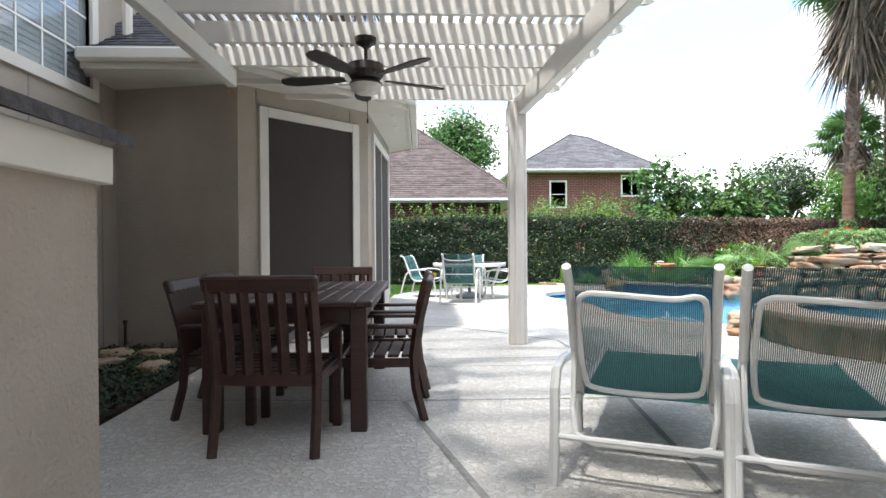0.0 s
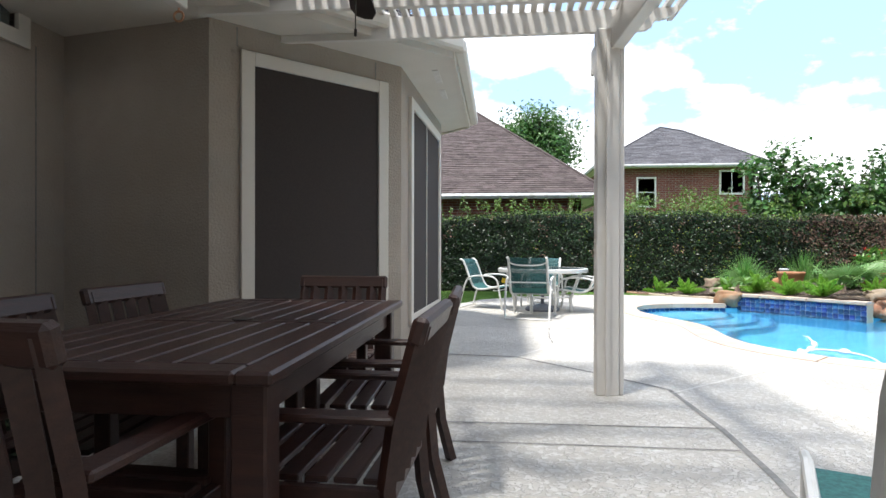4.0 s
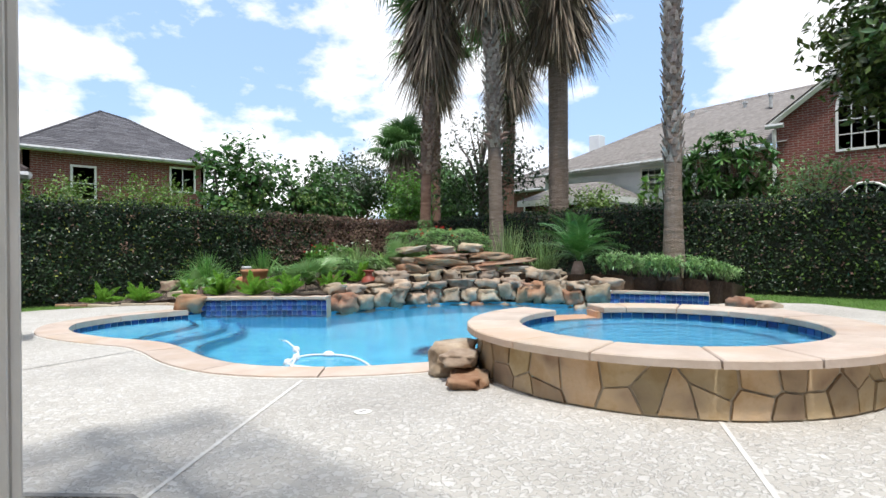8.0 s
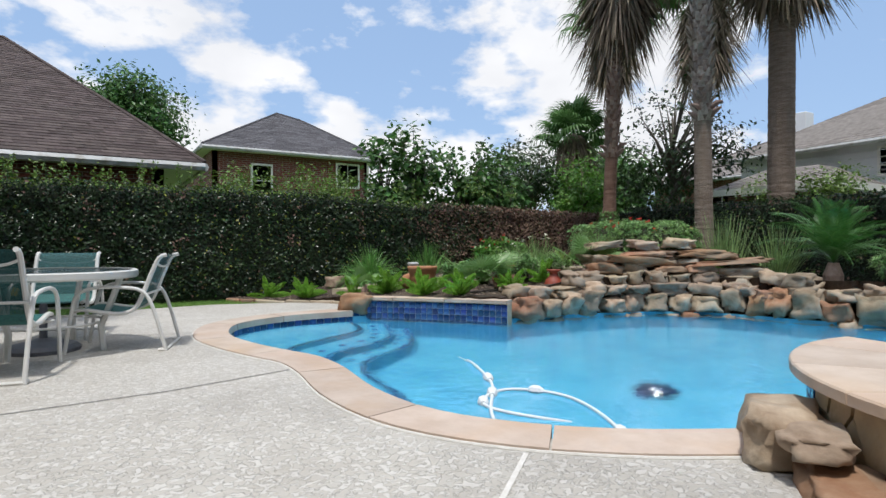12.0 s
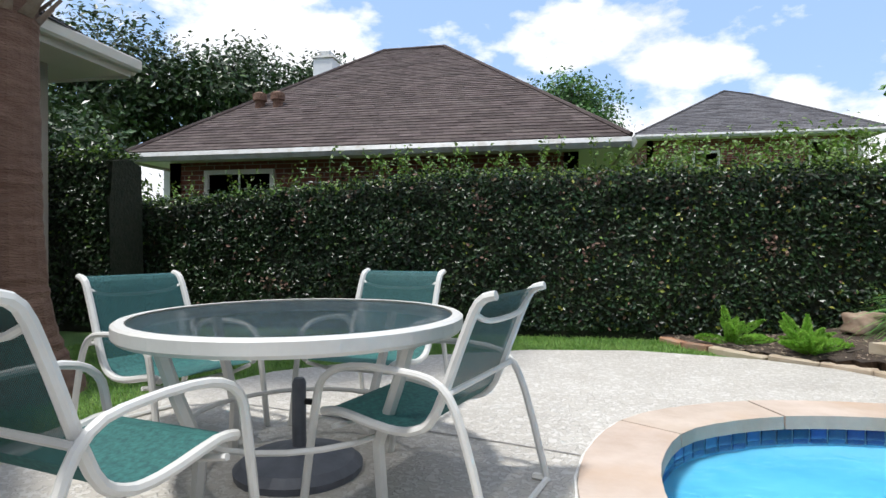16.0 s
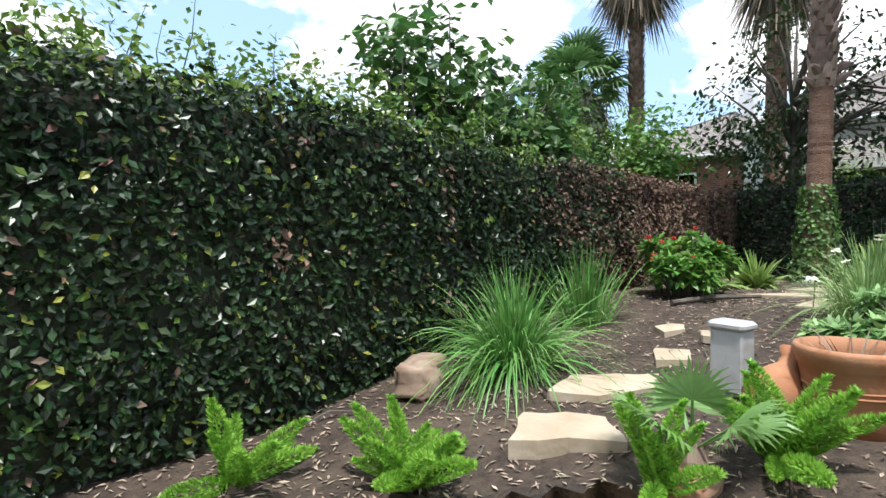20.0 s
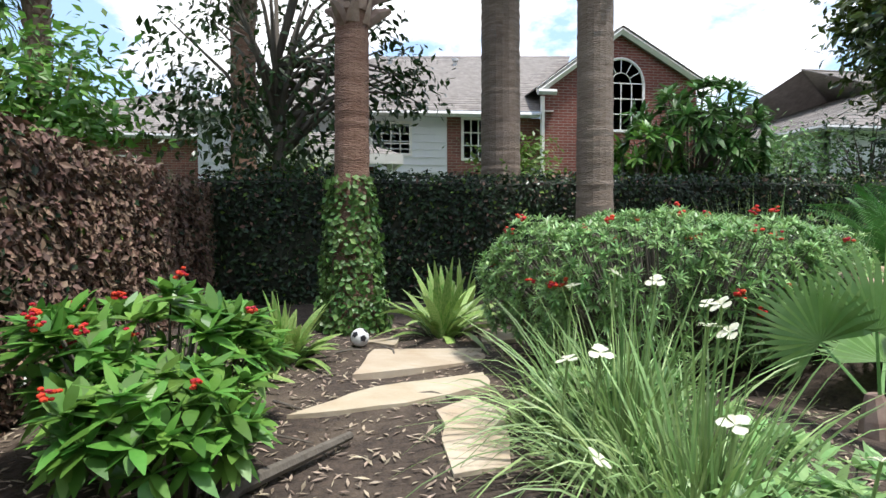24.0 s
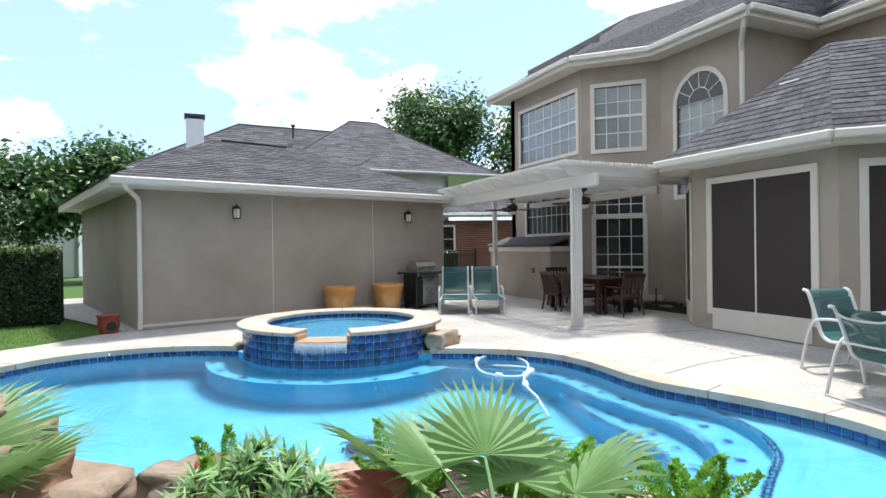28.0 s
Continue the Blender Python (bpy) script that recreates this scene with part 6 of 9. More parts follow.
lg = lounger()
lg.matrix_basis = pose(0.81, 2.58, 0, 0, 0, -24)
copy_thing(lg, pose(1.43, 2.28, 0, 0, 0, -26))


# ---- round patio table and sling chairs ----
pt = thing("patio_table", "round frosted-glass patio table with white metal rim", "table", (0.7, 11.08, 0), 20)
pt.matrix_basis = pose(0.74, 11.1, 0, 0, 0, 20) @ Matrix.Diagonal((1, 1, 0.955, 1))
part("glass_top", lathe(nb(), [(0.66, 0.695), (0.66, 0.707), (0.0, 0.71)], 48), M_TABLEGLASS, pt, "rippled frosted glass top")
bm = lathe(nb(), [(0.655, 0.65), (0.70, 0.645), (0.712, 0.66), (0.712, 0.705), (0.70, 0.714), (0.665, 0.714)], 48)
bmesh.ops.delete(bm, geom=[f for f in bm.faces if len(f.verts) > 4], context="FACES_ONLY")
part("rim", bm, M_ALU, pt)
for k in range(4):
    a = math.pi / 4 + k * math.pi / 2
    c, s = math.cos(a), math.sin(a)
    part("leg", tube(nb(), [(0.62 * c, 0.62 * s, 0.66), (0.55 * c, 0.55 * s, 0.45), (0.46 * c, 0.46 * s, 0.22), (0.48 * c, 0.48 * s, 0.0)], 0.026, 6), M_ALU, pt)
part("leg_ring", tube(nb(), [(0.46 * math.cos(k * math.tau / 24), 0.46 * math.sin(k * math.tau / 24), 0.25) for k in range(24)], 0.012, 6, True), M_ALU, pt)
ub = thing("umbrella_base", "dark grey round umbrella stand under the table", "umbrella stand", (0.74, 11.1, 0))
part("disc", lathe(nb(), [(0.27, 0.0), (0.275, 0.03), (0.24, 0.06), (0.1, 0.09), (0.05, 0.11), (0.0, 0.11)], 28), M_UMB, ub)
part("sleeve", lathe(nb(), [(0.03, 0.1), (0.03, 0.38), (0.022, 0.4), (0.0, 0.4)], 14), M_UMB, ub)
part("knob", tube(nb(), [(0.03, 0, 0.3), (0.07, 0, 0.3)], 0.014, 8), M_BLACK, ub)


def sling_chair():
    """A white tube patio armchair with a green sling; it faces +y."""
    ob = thing("patio_chair", "white tube armchair with green woven sling seat", "chair", group="chairs round the patio table")
    for s in (-1, 1):
        x = s * 0.27
        part("sling_rail", tube(nb(), smooth_loop([(x, -0.42, 0.93), (x, -0.36, 0.9), (x, -0.3, 0.75), (x, -0.2, 0.46), (x, -0.12, 0.38), (x, 0.0, 0.37), (x, 0.2, 0.41), (x, 0.28, 0.4)], 3, False), 0.019, 8), M_ALU, ob)
        part("arm_leg", tube(nb(), smooth_loop([(x + s * 0.04, 0.34, 0.0), (x + s * 0.045, 0.28, 0.42), (x + s * 0.045, 0.24, 0.56), (x + s * 0.045, 0.12, 0.62), (x + s * 0.045, -0.1, 0.62), (x + s * 0.045, -0.24, 0.58),
                                                (x + s * 0.045, -0.32, 0.42), (x + s * 0.04, -0.42, 0.0)], 3, False), 0.016, 8), M_ALU, ob)
        part("foot_runner", tube(nb(), [(x + s * 0.04, -0.42, 0.012), (x + s * 0.04, -0.36, 0.012)], 0.018, 6), M_JOINT_PALE, ob)
    part("rear_runner", tube(nb(), [(-0.31, -0.42, 0.014), (0.31, -0.42, 0.014)], 0.013, 6), M_ALU, ob)
    part("seat_brace", tube(nb(), [(-0.31, 0.2, 0.36), (-0.2, 0.2, 0.34), (0.2, 0.2, 0.34), (0.31, 0.2, 0.36)], 0.012, 6), M_ALU, ob)
    part("back_brace", tube(nb(), smooth_loop([(-0.27, -0.34, 0.86), (-0.15, -0.35, 0.815), (0.15, -0.35, 0.815), (0.27, -0.34, 0.86)], 3, False), 0.012, 6), M_ALU, ob)
    part("lower_brace", tube(nb(), [(-0.31, -0.26, 0.55), (0.31, -0.26, 0.55)], 0.012, 6), M_ALU, ob)
    prof = smooth_loop([(-0.42, 0.93), (-0.36, 0.9), (-0.3, 0.75), (-0.2, 0.46)], 3, False)
    bm = nb()
    A, B = [bm.verts.new((-0.26, p.x, p.y)) for p in prof], [bm.verts.new((0.26, p.x, p.y)) for p in prof]
    for i in range(len(prof) - 1):
        bm.faces.new((A[i], B[i], B[i + 1], A[i + 1]))
    part("back_sling", bm, M_SLING, ob, "green see-through woven back")
    prof = smooth_loop([(-0.2, 0.46), (-0.12, 0.38), (0.0, 0.372), (0.2, 0.41), (0.28, 0.4)], 3, False)
    bm = nb()
    A, B = [bm.verts.new((-0.26, p.x, p.y)) for p in prof], [bm.verts.new((0.26, p.x, p.y)) for p in prof]
    for i in range(len(prof) - 1):
        bm.faces.new((A[i], B[i], B[i + 1], A[i + 1]))
    part("seat_sling", bm, M_SLING_SEAT, ob, "mottled green woven seat")
    return ob


sc = sling_chair()
LOW = Matrix.Diagonal((1, 1, 0.935, 1))
sc.matrix_basis = pose(0.51, 10.22, 0, 0, 0, -12) @ LOW
for x, y, r in ((1.31, 11.0, 74), (0.8, 11.95, 168), (-0.12, 11.47, -110)):
    copy_thing(sc, pose(x, y, 0, 0, 0, r) @ LOW)


# ---- fans, lamps, grill, pots ----
def ceiling_fan(x, y, rz):
    ob = thing("ceiling_fan", "dark bronze five-blade ceiling fan with frosted bowl light", "ceiling fan", (x, y, 0), rz, group="patio ceiling fans")
    part("canopy", lathe(nb(), [(0.08, 2.57), (0.075, 2.53), (0.03, 2.5), (0.0, 2.5)], 18), M_IRON, ob)
    part("downrod", tube(nb(), [(0, 0, 2.52), (0, 0, 2.36)], 0.014, 8), M_IRON, ob)
    part("motor", lathe(nb(), [(0.04, 2.4), (0.13, 2.37), (0.14, 2.31), (0.11, 2.26), (0.06, 2.24), (0.0, 2.24)], 22), M_IRON, ob)
    part("light_bowl", lathe(nb(), [(0.115, 2.225), (0.11, 2.19), (0.07, 2.155), (0.0, 2.145)], 20), M_LAMPGLASS, ob, "frosted glass light bowl")
    part("light_collar", lathe(nb(), [(0.06, 2.245), (0.12, 2.235), (0.12, 2.222), (0.0, 2.222)], 20), M_IRON, ob)
    for k in range(5):
        a = k * 72
        bl = nb()
        pr = [(0.16, -0.03), (0.28, -0.055), (0.55, -0.07), (0.64, -0.045), (0.66, 0), (0.64, 0.045), (0.55, 0.07), (0.28, 0.055), (0.16, 0.03)]
        prism(bl, pr, -0.005, 0.005)
        b = part("blade", bl, M_IRON, ob)
        b.matrix_basis = pose(0, 0, 2.27, 0, 0, a) @ pose(0, 0, 0, 11, 0, 0)
    part("pull_chain", tube(nb(), [(0.03, 0.05, 2.2), (0.03, 0.05, 1.98)], 0.003, 4), M_IRON, ob)
    part("pull_knob", tube(nb(), [(0.03, 0.05, 1.98), (0.03, 0.05, 1.95)], 0.007, 6), M_IRON, ob)
    return ob


ceiling_fan(-0.62, 4.25, 26)
ceiling_fan(-0.3, 1.9, 40)


def wall_lantern(along):
    ob = thing("wall_lantern", "dark bronze wall lantern with wire cage on the garage", "wall lamp", group="garage lanterns")
    ob.matrix_basis = gar.matrix_basis @ pose(along, 0.0, 2.1)
    part("back_plate", box(nb(), -0.045, 0.0, -0.06, 0.045, 0.015, 0.12, 0.004), M_IRON, ob)
    part("arm", tube(nb(), smooth_loop([(0, 0.01, 0.06), (0, 0.06, 0.13), (0, 0.12, 0.15), (0, 0.13, 0.1)], 3, False), 0.008, 6), M_IRON, ob)
    part("cap", lathe(nb(), [(0.02, 0.13), (0.035, 0.12), (0.085, 0.07), (0.09, 0.06), (0.0, 0.06)], 8, (0, 0.13, 0)), M_IRON, ob)
    part("globe", lathe(nb(), [(0.05, 0.06), (0.065, -0.02), (0.05, -0.1), (0.0, -0.1)], 12, (0, 0.13, 0)), M_LAMPGLASS, ob)
    for k in range(6):
        a = k * math.tau / 6
        part("cage_bar", tube(nb(), [(0.08 * math.cos(a), 0.13 + 0.08 * math.sin(a), 0.06), (0.07 * math.cos(a), 0.13 + 0.07 * math.sin(a), -0.12)], 0.005, 4), M_IRON, ob)
    part("base_ring", tube(nb(), [(0.07 * math.cos(k * math.tau / 14), 0.13 + 0.07 * math.sin(k * math.tau / 14), -0.12) for k in range(14)], 0.008, 5, True), M_IRON, ob)
    return ob


GAR_L = (GA - GB).length
wall_lantern(GAR_L - 1.68)
wall_lantern(1.15)


def clay_pot(name, x, y, z, r, h, material, label, rim=True, soil=True, rz=0):
    ob = thing(name, label, "flower pot", (x, y, z), rz)
    prof = [(r * 0.72, 0.0), (r * 0.78, h * 0.25), (r * 0.88, h * 0.62), (r * 0.93, h * 0.78), (r * 0.96, h * 0.79), (r * 0.96, h * 0.84), (r * 1.0, h * 0.86), (r * 1.03, h * 0.96), (r * 1.0, h), (r * 0.92, h), (r * 0.88, h * 0.86), (r * 0.86, h * 0.8)]
    bm = nb()
    rings = []
    seg = 32
    for rr, zz in prof:
        rings.append([bm.verts.new((rr * math.cos(k * math.tau / seg), rr * math.sin(k * math.tau / seg), zz)) for k in range(seg)])
    for A, B in zip(rings, rings[1:]):
        for k in range(seg):
            bm.faces.new((A[k], A[(k + 1) % seg], B[(k + 1) % seg], B[k]))
    bm.faces.new(rings[0][::-1])
    part("body", bm, material, ob, smooth=True)
    for zz in (0.5, 0.56):
        part("band", tube(nb(), [(r * 0.86 * math.cos(k * math.tau / 28), r * 0.86 * math.sin(k * math.tau / 28), h * zz) for k in range(28)], 0.006, 5, True), material, ob)
    part("soil", lathe(nb(), [(r * 0.86, h * 0.8), (r * 0.4, h * 0.82), (0.0, h * 0.82)], 20), M_MULCH, ob)
    return ob


def gw(along, out):
    v = gar.matrix_basis @ Vector((along, out, 0))
    return v.x, v.y


for along in (3.15, 1.95):
    x, y = gw(along, 0.42)
    clay_pot("large_pot", x, y, 0, 0.34, 0.6, M_TERRA_Y, "large empty orange terracotta pot before the garage wall")
pot = clay_pot("large_pot", 5.4, 12.88, bed_z(5.4, 12.88) - 0.02, 0.225, 0.38, M_TERRA, "large weathered terracotta pot in the bed, holding a dry plant")
sa = RNG.uniform(0, 6.28, 26)
V, Fq = blades_mesh(np.stack([0.1 * np.cos(sa) + 5.4, 0.1 * np.sin(sa) + 12.88, np.full(26, bed_z(5.4, 12.88) + 0.28)], 1), np.stack([np.cos(sa), np.sin(sa), np.full(26, 1.2)], 1), RNG.uniform(0.12, 0.3, 26), np.full(26, 0.008), RNG.uniform(0.02, 0.12, 26))
tagged(raw_mesh("potted_plant", V, Fq, M_SKIRT), "half-dry wispy plant growing in the pot", "plant")

# fallen jug, urn, saucer
jug = thing("clay_jug", "small terracotta jug lying tilted on the mulch", "jug", (5.24, 13.2, bed_z(5.24, 13.2) + 0.03), -25)
part("body", lathe(nb(), [(0.06, 0.0), (0.12, 0.06), (0.125, 0.14), (0.08, 0.22), (0.05, 0.26), (0.05, 0.3), (0.075, 0.34), (0.065, 0.34), (0.035, 0.28), (0.0, 0.27)], 20), M_TERRA, jug, smooth=True).matrix_basis = pose(0, 0, 0, 0, 42, 0)
urn = thing("clay_urn", "red clay urn standing on the pool-side rocks", "urn", (6.77, 11.45, 0.2))
part("body", lathe(nb(), [(0.09, 0.0), (0.13, 0.05), (0.14, 0.12), (0.11, 0.2), (0.06, 0.26), (0.055, 0.3), (0.1, 0.33), (0.1, 0.345), (0.05, 0.34), (0.0, 0.32)], 22), M_TERRA_R, urn, smooth=True)
part("lip_band", tube(nb(), [(0.13 * math.cos(k * math.tau / 20), 0.13 * math.sin(k * math.tau / 20), 0.14) for k in range(20)], 0.008, 5, True), M_TERRA_R, urn)
sau = thing("clay_saucer", "empty red clay saucer on a rock", "saucer", (6.35, 12.05, bed_z(6.35, 12.05) + 0.25))
part("dish", lathe(nb(), [(0.1, 0.0), (0.15, 0.045), (0.145, 0.05), (0.095, 0.012), (0.0, 0.012)], 22), M_TERRA_R, sau)
rock("saucer_rock", 6.3, 11.98, bed_z(6.3, 11.98) - 0.04, 0.2, 0.15, 0.14, 77, 10, M_ROCK_RED, label="reddish rock under the clay saucer")

# grill
gx, gy = gw(1.05, 0.45)
gr = thing("gas_grill", "black and stainless steel gas grill by the garage wall", "grill", (gx, gy, 0), math.degrees(math.atan2(gd.y, gd.x)) + 180)
part("cabinet", box(nb(), -0.32, -0.25, 0.06, 0.32, 0.25, 0.78, 0.015), M_BLACK, gr)
part("cabinet_door", box(nb(), -0.14, -0.27, 0.1, 0.3, -0.25, 0.7, 0.006), M_STEEL, gr)
part("side_shelf", box(nb(), -0.5, -0.25, 0.78, 0.5, 0.25, 0.83, 0.012), M_BLACK, gr)
part("control_panel", box(nb(), -0.3, -0.3, 0.72, 0.3, -0.25, 0.84, 0.01), M_STEEL, gr)
lid = nb()
for k in range(7):
    a0, a1 = math.pi * k / 7, math.pi * (k + 1) / 7
    q = [(-0.27, -0.25 * math.cos(a0), 0.84 + 0.26 * math.sin(a0)), (0.27, -0.25 * math.cos(a0), 0.84 + 0.26 * math.sin(a0)), (0.27, -0.25 * math.cos(a1), 0.84 + 0.26 * math.sin(a1)), (-0.27, -0.25 * math.cos(a1), 0.84 + 0.26 * math.sin(a1))]
    lid.faces.new([lid.verts.new(v) for v in q])
for s in (-1, 1):
    lid.faces.new([lid.verts.new((s * 0.27, -0.25 * math.cos(math.pi * k / 7), 0.84 + 0.26 * math.sin(math.pi * k / 7))) for k in range(8)])
part("lid", lid, M_STEEL, gr, "domed stainless steel lid")
part("lid_handle", tube(nb(), [(-0.2, -0.27, 0.93), (-0.2, -0.31, 0.95), (0.2, -0.31, 0.95), (0.2, -0.27, 0.93)], 0.012, 6), M_STEEL, gr)
for x in (-0.18, 0.0, 0.18):
    part("knob", tube(nb(), [(x, -0.3, 0.78), (x, -0.335, 0.78)], 0.025, 10), M_BLACK, gr)
for x in (-0.28, 0.28):
    part("wheel", tube(nb(), [(x - 0.02, 0.18, 0.07), (x + 0.02, 0.18, 0.07)], 0.07, 14), M_BLACK, gr)
    part("caster", tube(nb(), [(x, -0.2, 0.0), (x, -0.2, 0.07)], 0.03, 8), M_BLACK, gr)
# small red pot stove by the garage corner
ch_ = thing("clay_chiminea", "small red clay pot with an open mouth by the garage corner", "chiminea", (8.15, 2.75, -0.02), 20)
part("body", lathe(nb(), [(0.12, 0.0), (0.14, 0.04), (0.17, 0.14), (0.16, 0.24), (0.17, 0.3), (0.2, 0.33), (0.18, 0.34), (0.0, 0.3)], 22), M_TERRA_R, ch_, smooth=True)
# black disc on the closed body stands for the shade inside a mouth
part("mouth", lathe(nb(), [(0.075, 0.0), (0.08, 0.03), (0.0, 0.03)], 18), M_BLACK, ch_).matrix_basis = pose(0, 0.15, 0.15, -90, 0, 0)

# gas riser and pipes on the house wall, in a bed of ground cover
rs = thing("gas_riser", "dark iron gas pipe riser with a valve on the wall", "pipe", (-3.17, 4.65, 0))
part("pipe", tube(nb(), [(0, 0, -0.02), (0, 0, 0.72)], 0.032, 10), M_IRON, rs)
part("valve_body", tube(nb(), [(0, 0, 0.62), (0, 0, 0.8)], 0.045, 10), M_GREYMETAL, rs)
part("valve_handle", tube(nb(), [(-0.07, 0, 0.82), (0.07, 0, 0.82)], 0.012, 6), M_GREYMETAL, rs)
part("side_port", tube(nb(), [(0, 0, 0.66), (0.09, -0.05, 0.66)], 0.018, 8), M_TERRA_R, rs)
for x, y, h in ((-2.9, 3.9, 0.36), (-3.05, 5.55, 0.3)):
    pp = thing("vent_pipe", "short dark pipe sticking up from the ground cover", "pipe", (x, y, 0), group="pipes by the house wall")
    part("pipe", tube(nb(), [(0, 0, -0.02), (0, 0, h)], 0.016, 8), M_IRON, pp)
    part("cap", tube(nb(), [(0, 0, h), (0, 0, h + 0.03)], 0.022, 8), M_IRON, pp)
C = []
while len(C) < 9000:
    x, y = RNG.uniform(-3.28, -2.1), RNG.uniform(2.6, 5.72)
    if x + y > 0.44 and y < 5.8 - (x + 3.3) * 0.16:
        C.append((x, y, 0.02 + abs(RNG.normal(0, 0.025))))
C = np.array(C)
V, Fq = leaf_mesh(C, np.tile([0, 0, 1.0], (len(C), 1)), 0.035, 0.6)
tagged(raw_mesh("ground_cover", V, Fq, M_GCOVER), "dark creeping ground cover in the shaded bed", "ground cover", kind="stuff")
bm = prism(nb(), [(-3.3, 3.7), (-2.3, 2.7), (-2.1, 2.6), (-2.1, 5.62), (-3.3, 5.84)], -0.1, 0.012)
tagged(part("shade_bed_soil", bm, M_MULCH), "dark soil of the shaded bed by the house", "soil", kind="structure")
for i, (x, y, a) in enumerate(((-2.6, 3.75, 0.24), (-2.9, 4.85, 0.2), (-2.4, 4.7, 0.16), (-3.0, 5.3, 0.2), (-2.65, 5.3, 0.18))):
    rock("garden_rock", x, y, 0.0, a, a * 0.75, 0.05, 90 + i, i * 40, M_ROCK, label="flat brown rock among the ground cover", group="rocks by the house wall")
bell = thing("hanging_hook", "small rusty iron hook hanging under the eave", "hook", (-1.86, 5.02, 2.42))
part("ring", tube(nb(), [(0.03 * math.cos(k * math.tau / 12), 0, -0.05 + 0.03 * math.sin(k * math.tau / 12)) for k in range(12)], 0.007, 5, True), M_TERRA, bell)
part("stem", tube(nb(), [(0, 0, -0.02), (0, 0, 0.06)], 0.006, 5), M_TERRA, bell)

# pool cleaner and its hose
hz = WATER_Z + 0.012
hose = smooth_loop([(3.95, 9.6, hz - 0.12), (3.83, 9.27, hz), (3.68, 8.84, hz), (3.53, 8.52, hz), (3.36, 8.28, hz), (3.1, 7.93, hz), (2.95, 7.6, hz), (2.96, 7.25, hz), (3.14, 7.1, hz), (3.4, 7.2, hz), (3.62, 7.55, hz), (3.74, 7.93, hz), (3.68, 8.18, hz), (3.52, 8.32, hz), (3.32, 8.27, hz), (3.17, 8.1, hz), (3.2, 7.88, hz), (3.42, 7.6, hz - 0.02)], 5, False)
hs = thing("pool_hose", "white floating pool cleaner hose on the water", "hose", kind="")
part("hose", tube(nb(), hose, 0.011, 8), M_HOSE, hs)
for k in (12, 19, 34, 46, 60, 73):
    a, b = hose[k], hose[k + 1]
    part("float", tube(nb(), [a - (b - a) * 0.6, a, b, b + (b - a) * 0.6], [0.02, 0.036, 0.036, 0.02], 8), M_HOSE, hs)
rb = thing("pool_cleaner", "blue pool cleaner robot on the pool floor", "pool cleaner", (5.4, 8.6, FLOOR_Z), 30)
part("shell", lathe(nb(), [(0.16, 0.02), (0.19, 0.06), (0.17, 0.14), (0.08, 0.2), (0.0, 0.2)], 18), M_TILE, rb)
for s in (-1, 1):
    part("wheel", tube(nb(), [(s * 0.15, 0.1, 0.06), (s * 0.2, 0.1, 0.06)], 0.06, 12), M_TILE, rb)

# junction box in the bed
jb = thing("junction_box", "grey steel pool junction box on a post in the bed", "junction box", (5.52, 13.4, bed_z(5.52, 13.4) - 0.02), 75)
part("box_body", box(nb(), -0.085, -0.06, 0.06, 0.085, 0.06, 0.46, 0.008), M_GREYMETAL, jb)
part("lid", box(nb(), -0.1, -0.075, 0.46, 0.1, 0.075, 0.52, 0.02), M_GREYMETAL, jb)
part("door", box(nb(), -0.07, -0.07, 0.1, 0.0, -0.06, 0.42, 0.003), M_GREYMETAL, jb)
# black strip on the face in place of a slot's inner shade
part("slot", box(nb(), 0.015, -0.064, 0.1, 0.03, -0.06, 0.42), M_BLACK, jb)
part("post", box(nb(), -0.03, -0.03, 0.0, 0.03, 0.03, 0.06), M_GREYMETAL, jb)
jb.matrix_basis = jb.matrix_basis @ Matrix.Diagonal((1, 1, 0.78, 1))

# ball under the hedge
bx, by = 9.75, 13.75
ball = thing("football", "small worn black and white ball on the soil", "ball", (bx, by, bed_z(bx, by)))
bm = nb()
bmesh.ops.create_icosphere(bm, subdivisions=3, radius=0.09)
part("shell", bm, M_BALL_W, ball, smooth=True).matrix_basis = pose(0, 0, 0.09)
ball.matrix_basis = ball.matrix_basis @ Matrix.Scale(0.68, 4)
for a, b in ((20, 40), (140, 30), (260, 50), (80, -10), (200, 5), (320, 0)):
    v = Vector((math.cos(radians(b)) * math.cos(radians(a)), math.cos(radians(b)) * math.sin(radians(a)), math.sin(radians(b))))
    p_ = part("patch", lathe(nb(), [(0.035, -0.004), (0.03, 0.002), (0.0, 0.004)], 5), M_BALL_B, ball)
    p_.matrix_basis = Matrix.Translation(v * 0.088 + Vector((0, 0, 0.09))) @ v.to_track_quat("Z", "Y").to_matrix().to_4x4()

# iron fence beside the house
fn = thing("iron_fence", "black iron picket fence behind the patio", "fence", kind="structure")
f0, f1 = Vector((1.3, -3.4)), Vector((-2.0, -3.4))
for z in (0.15, 1.1, 1.25):
    part("rail", box(nb(), f1.x, f0.y - 0.012, z, f0.x, f0.y + 0.012, z + 0.025), M_BLACK, fn)
for i in range(31):
    x = f1.x + (f0.x - f1.x) * i / 30
    r = 0.03 if i % 15 == 0 else 0.009
    part("post" if i % 15 == 0 else "picket", box(nb(), x - r, f0.y - r, 0.0, x + r, f0.y + r, 1.32 if r > 0.02 else 1.25), M_BLACK, fn)


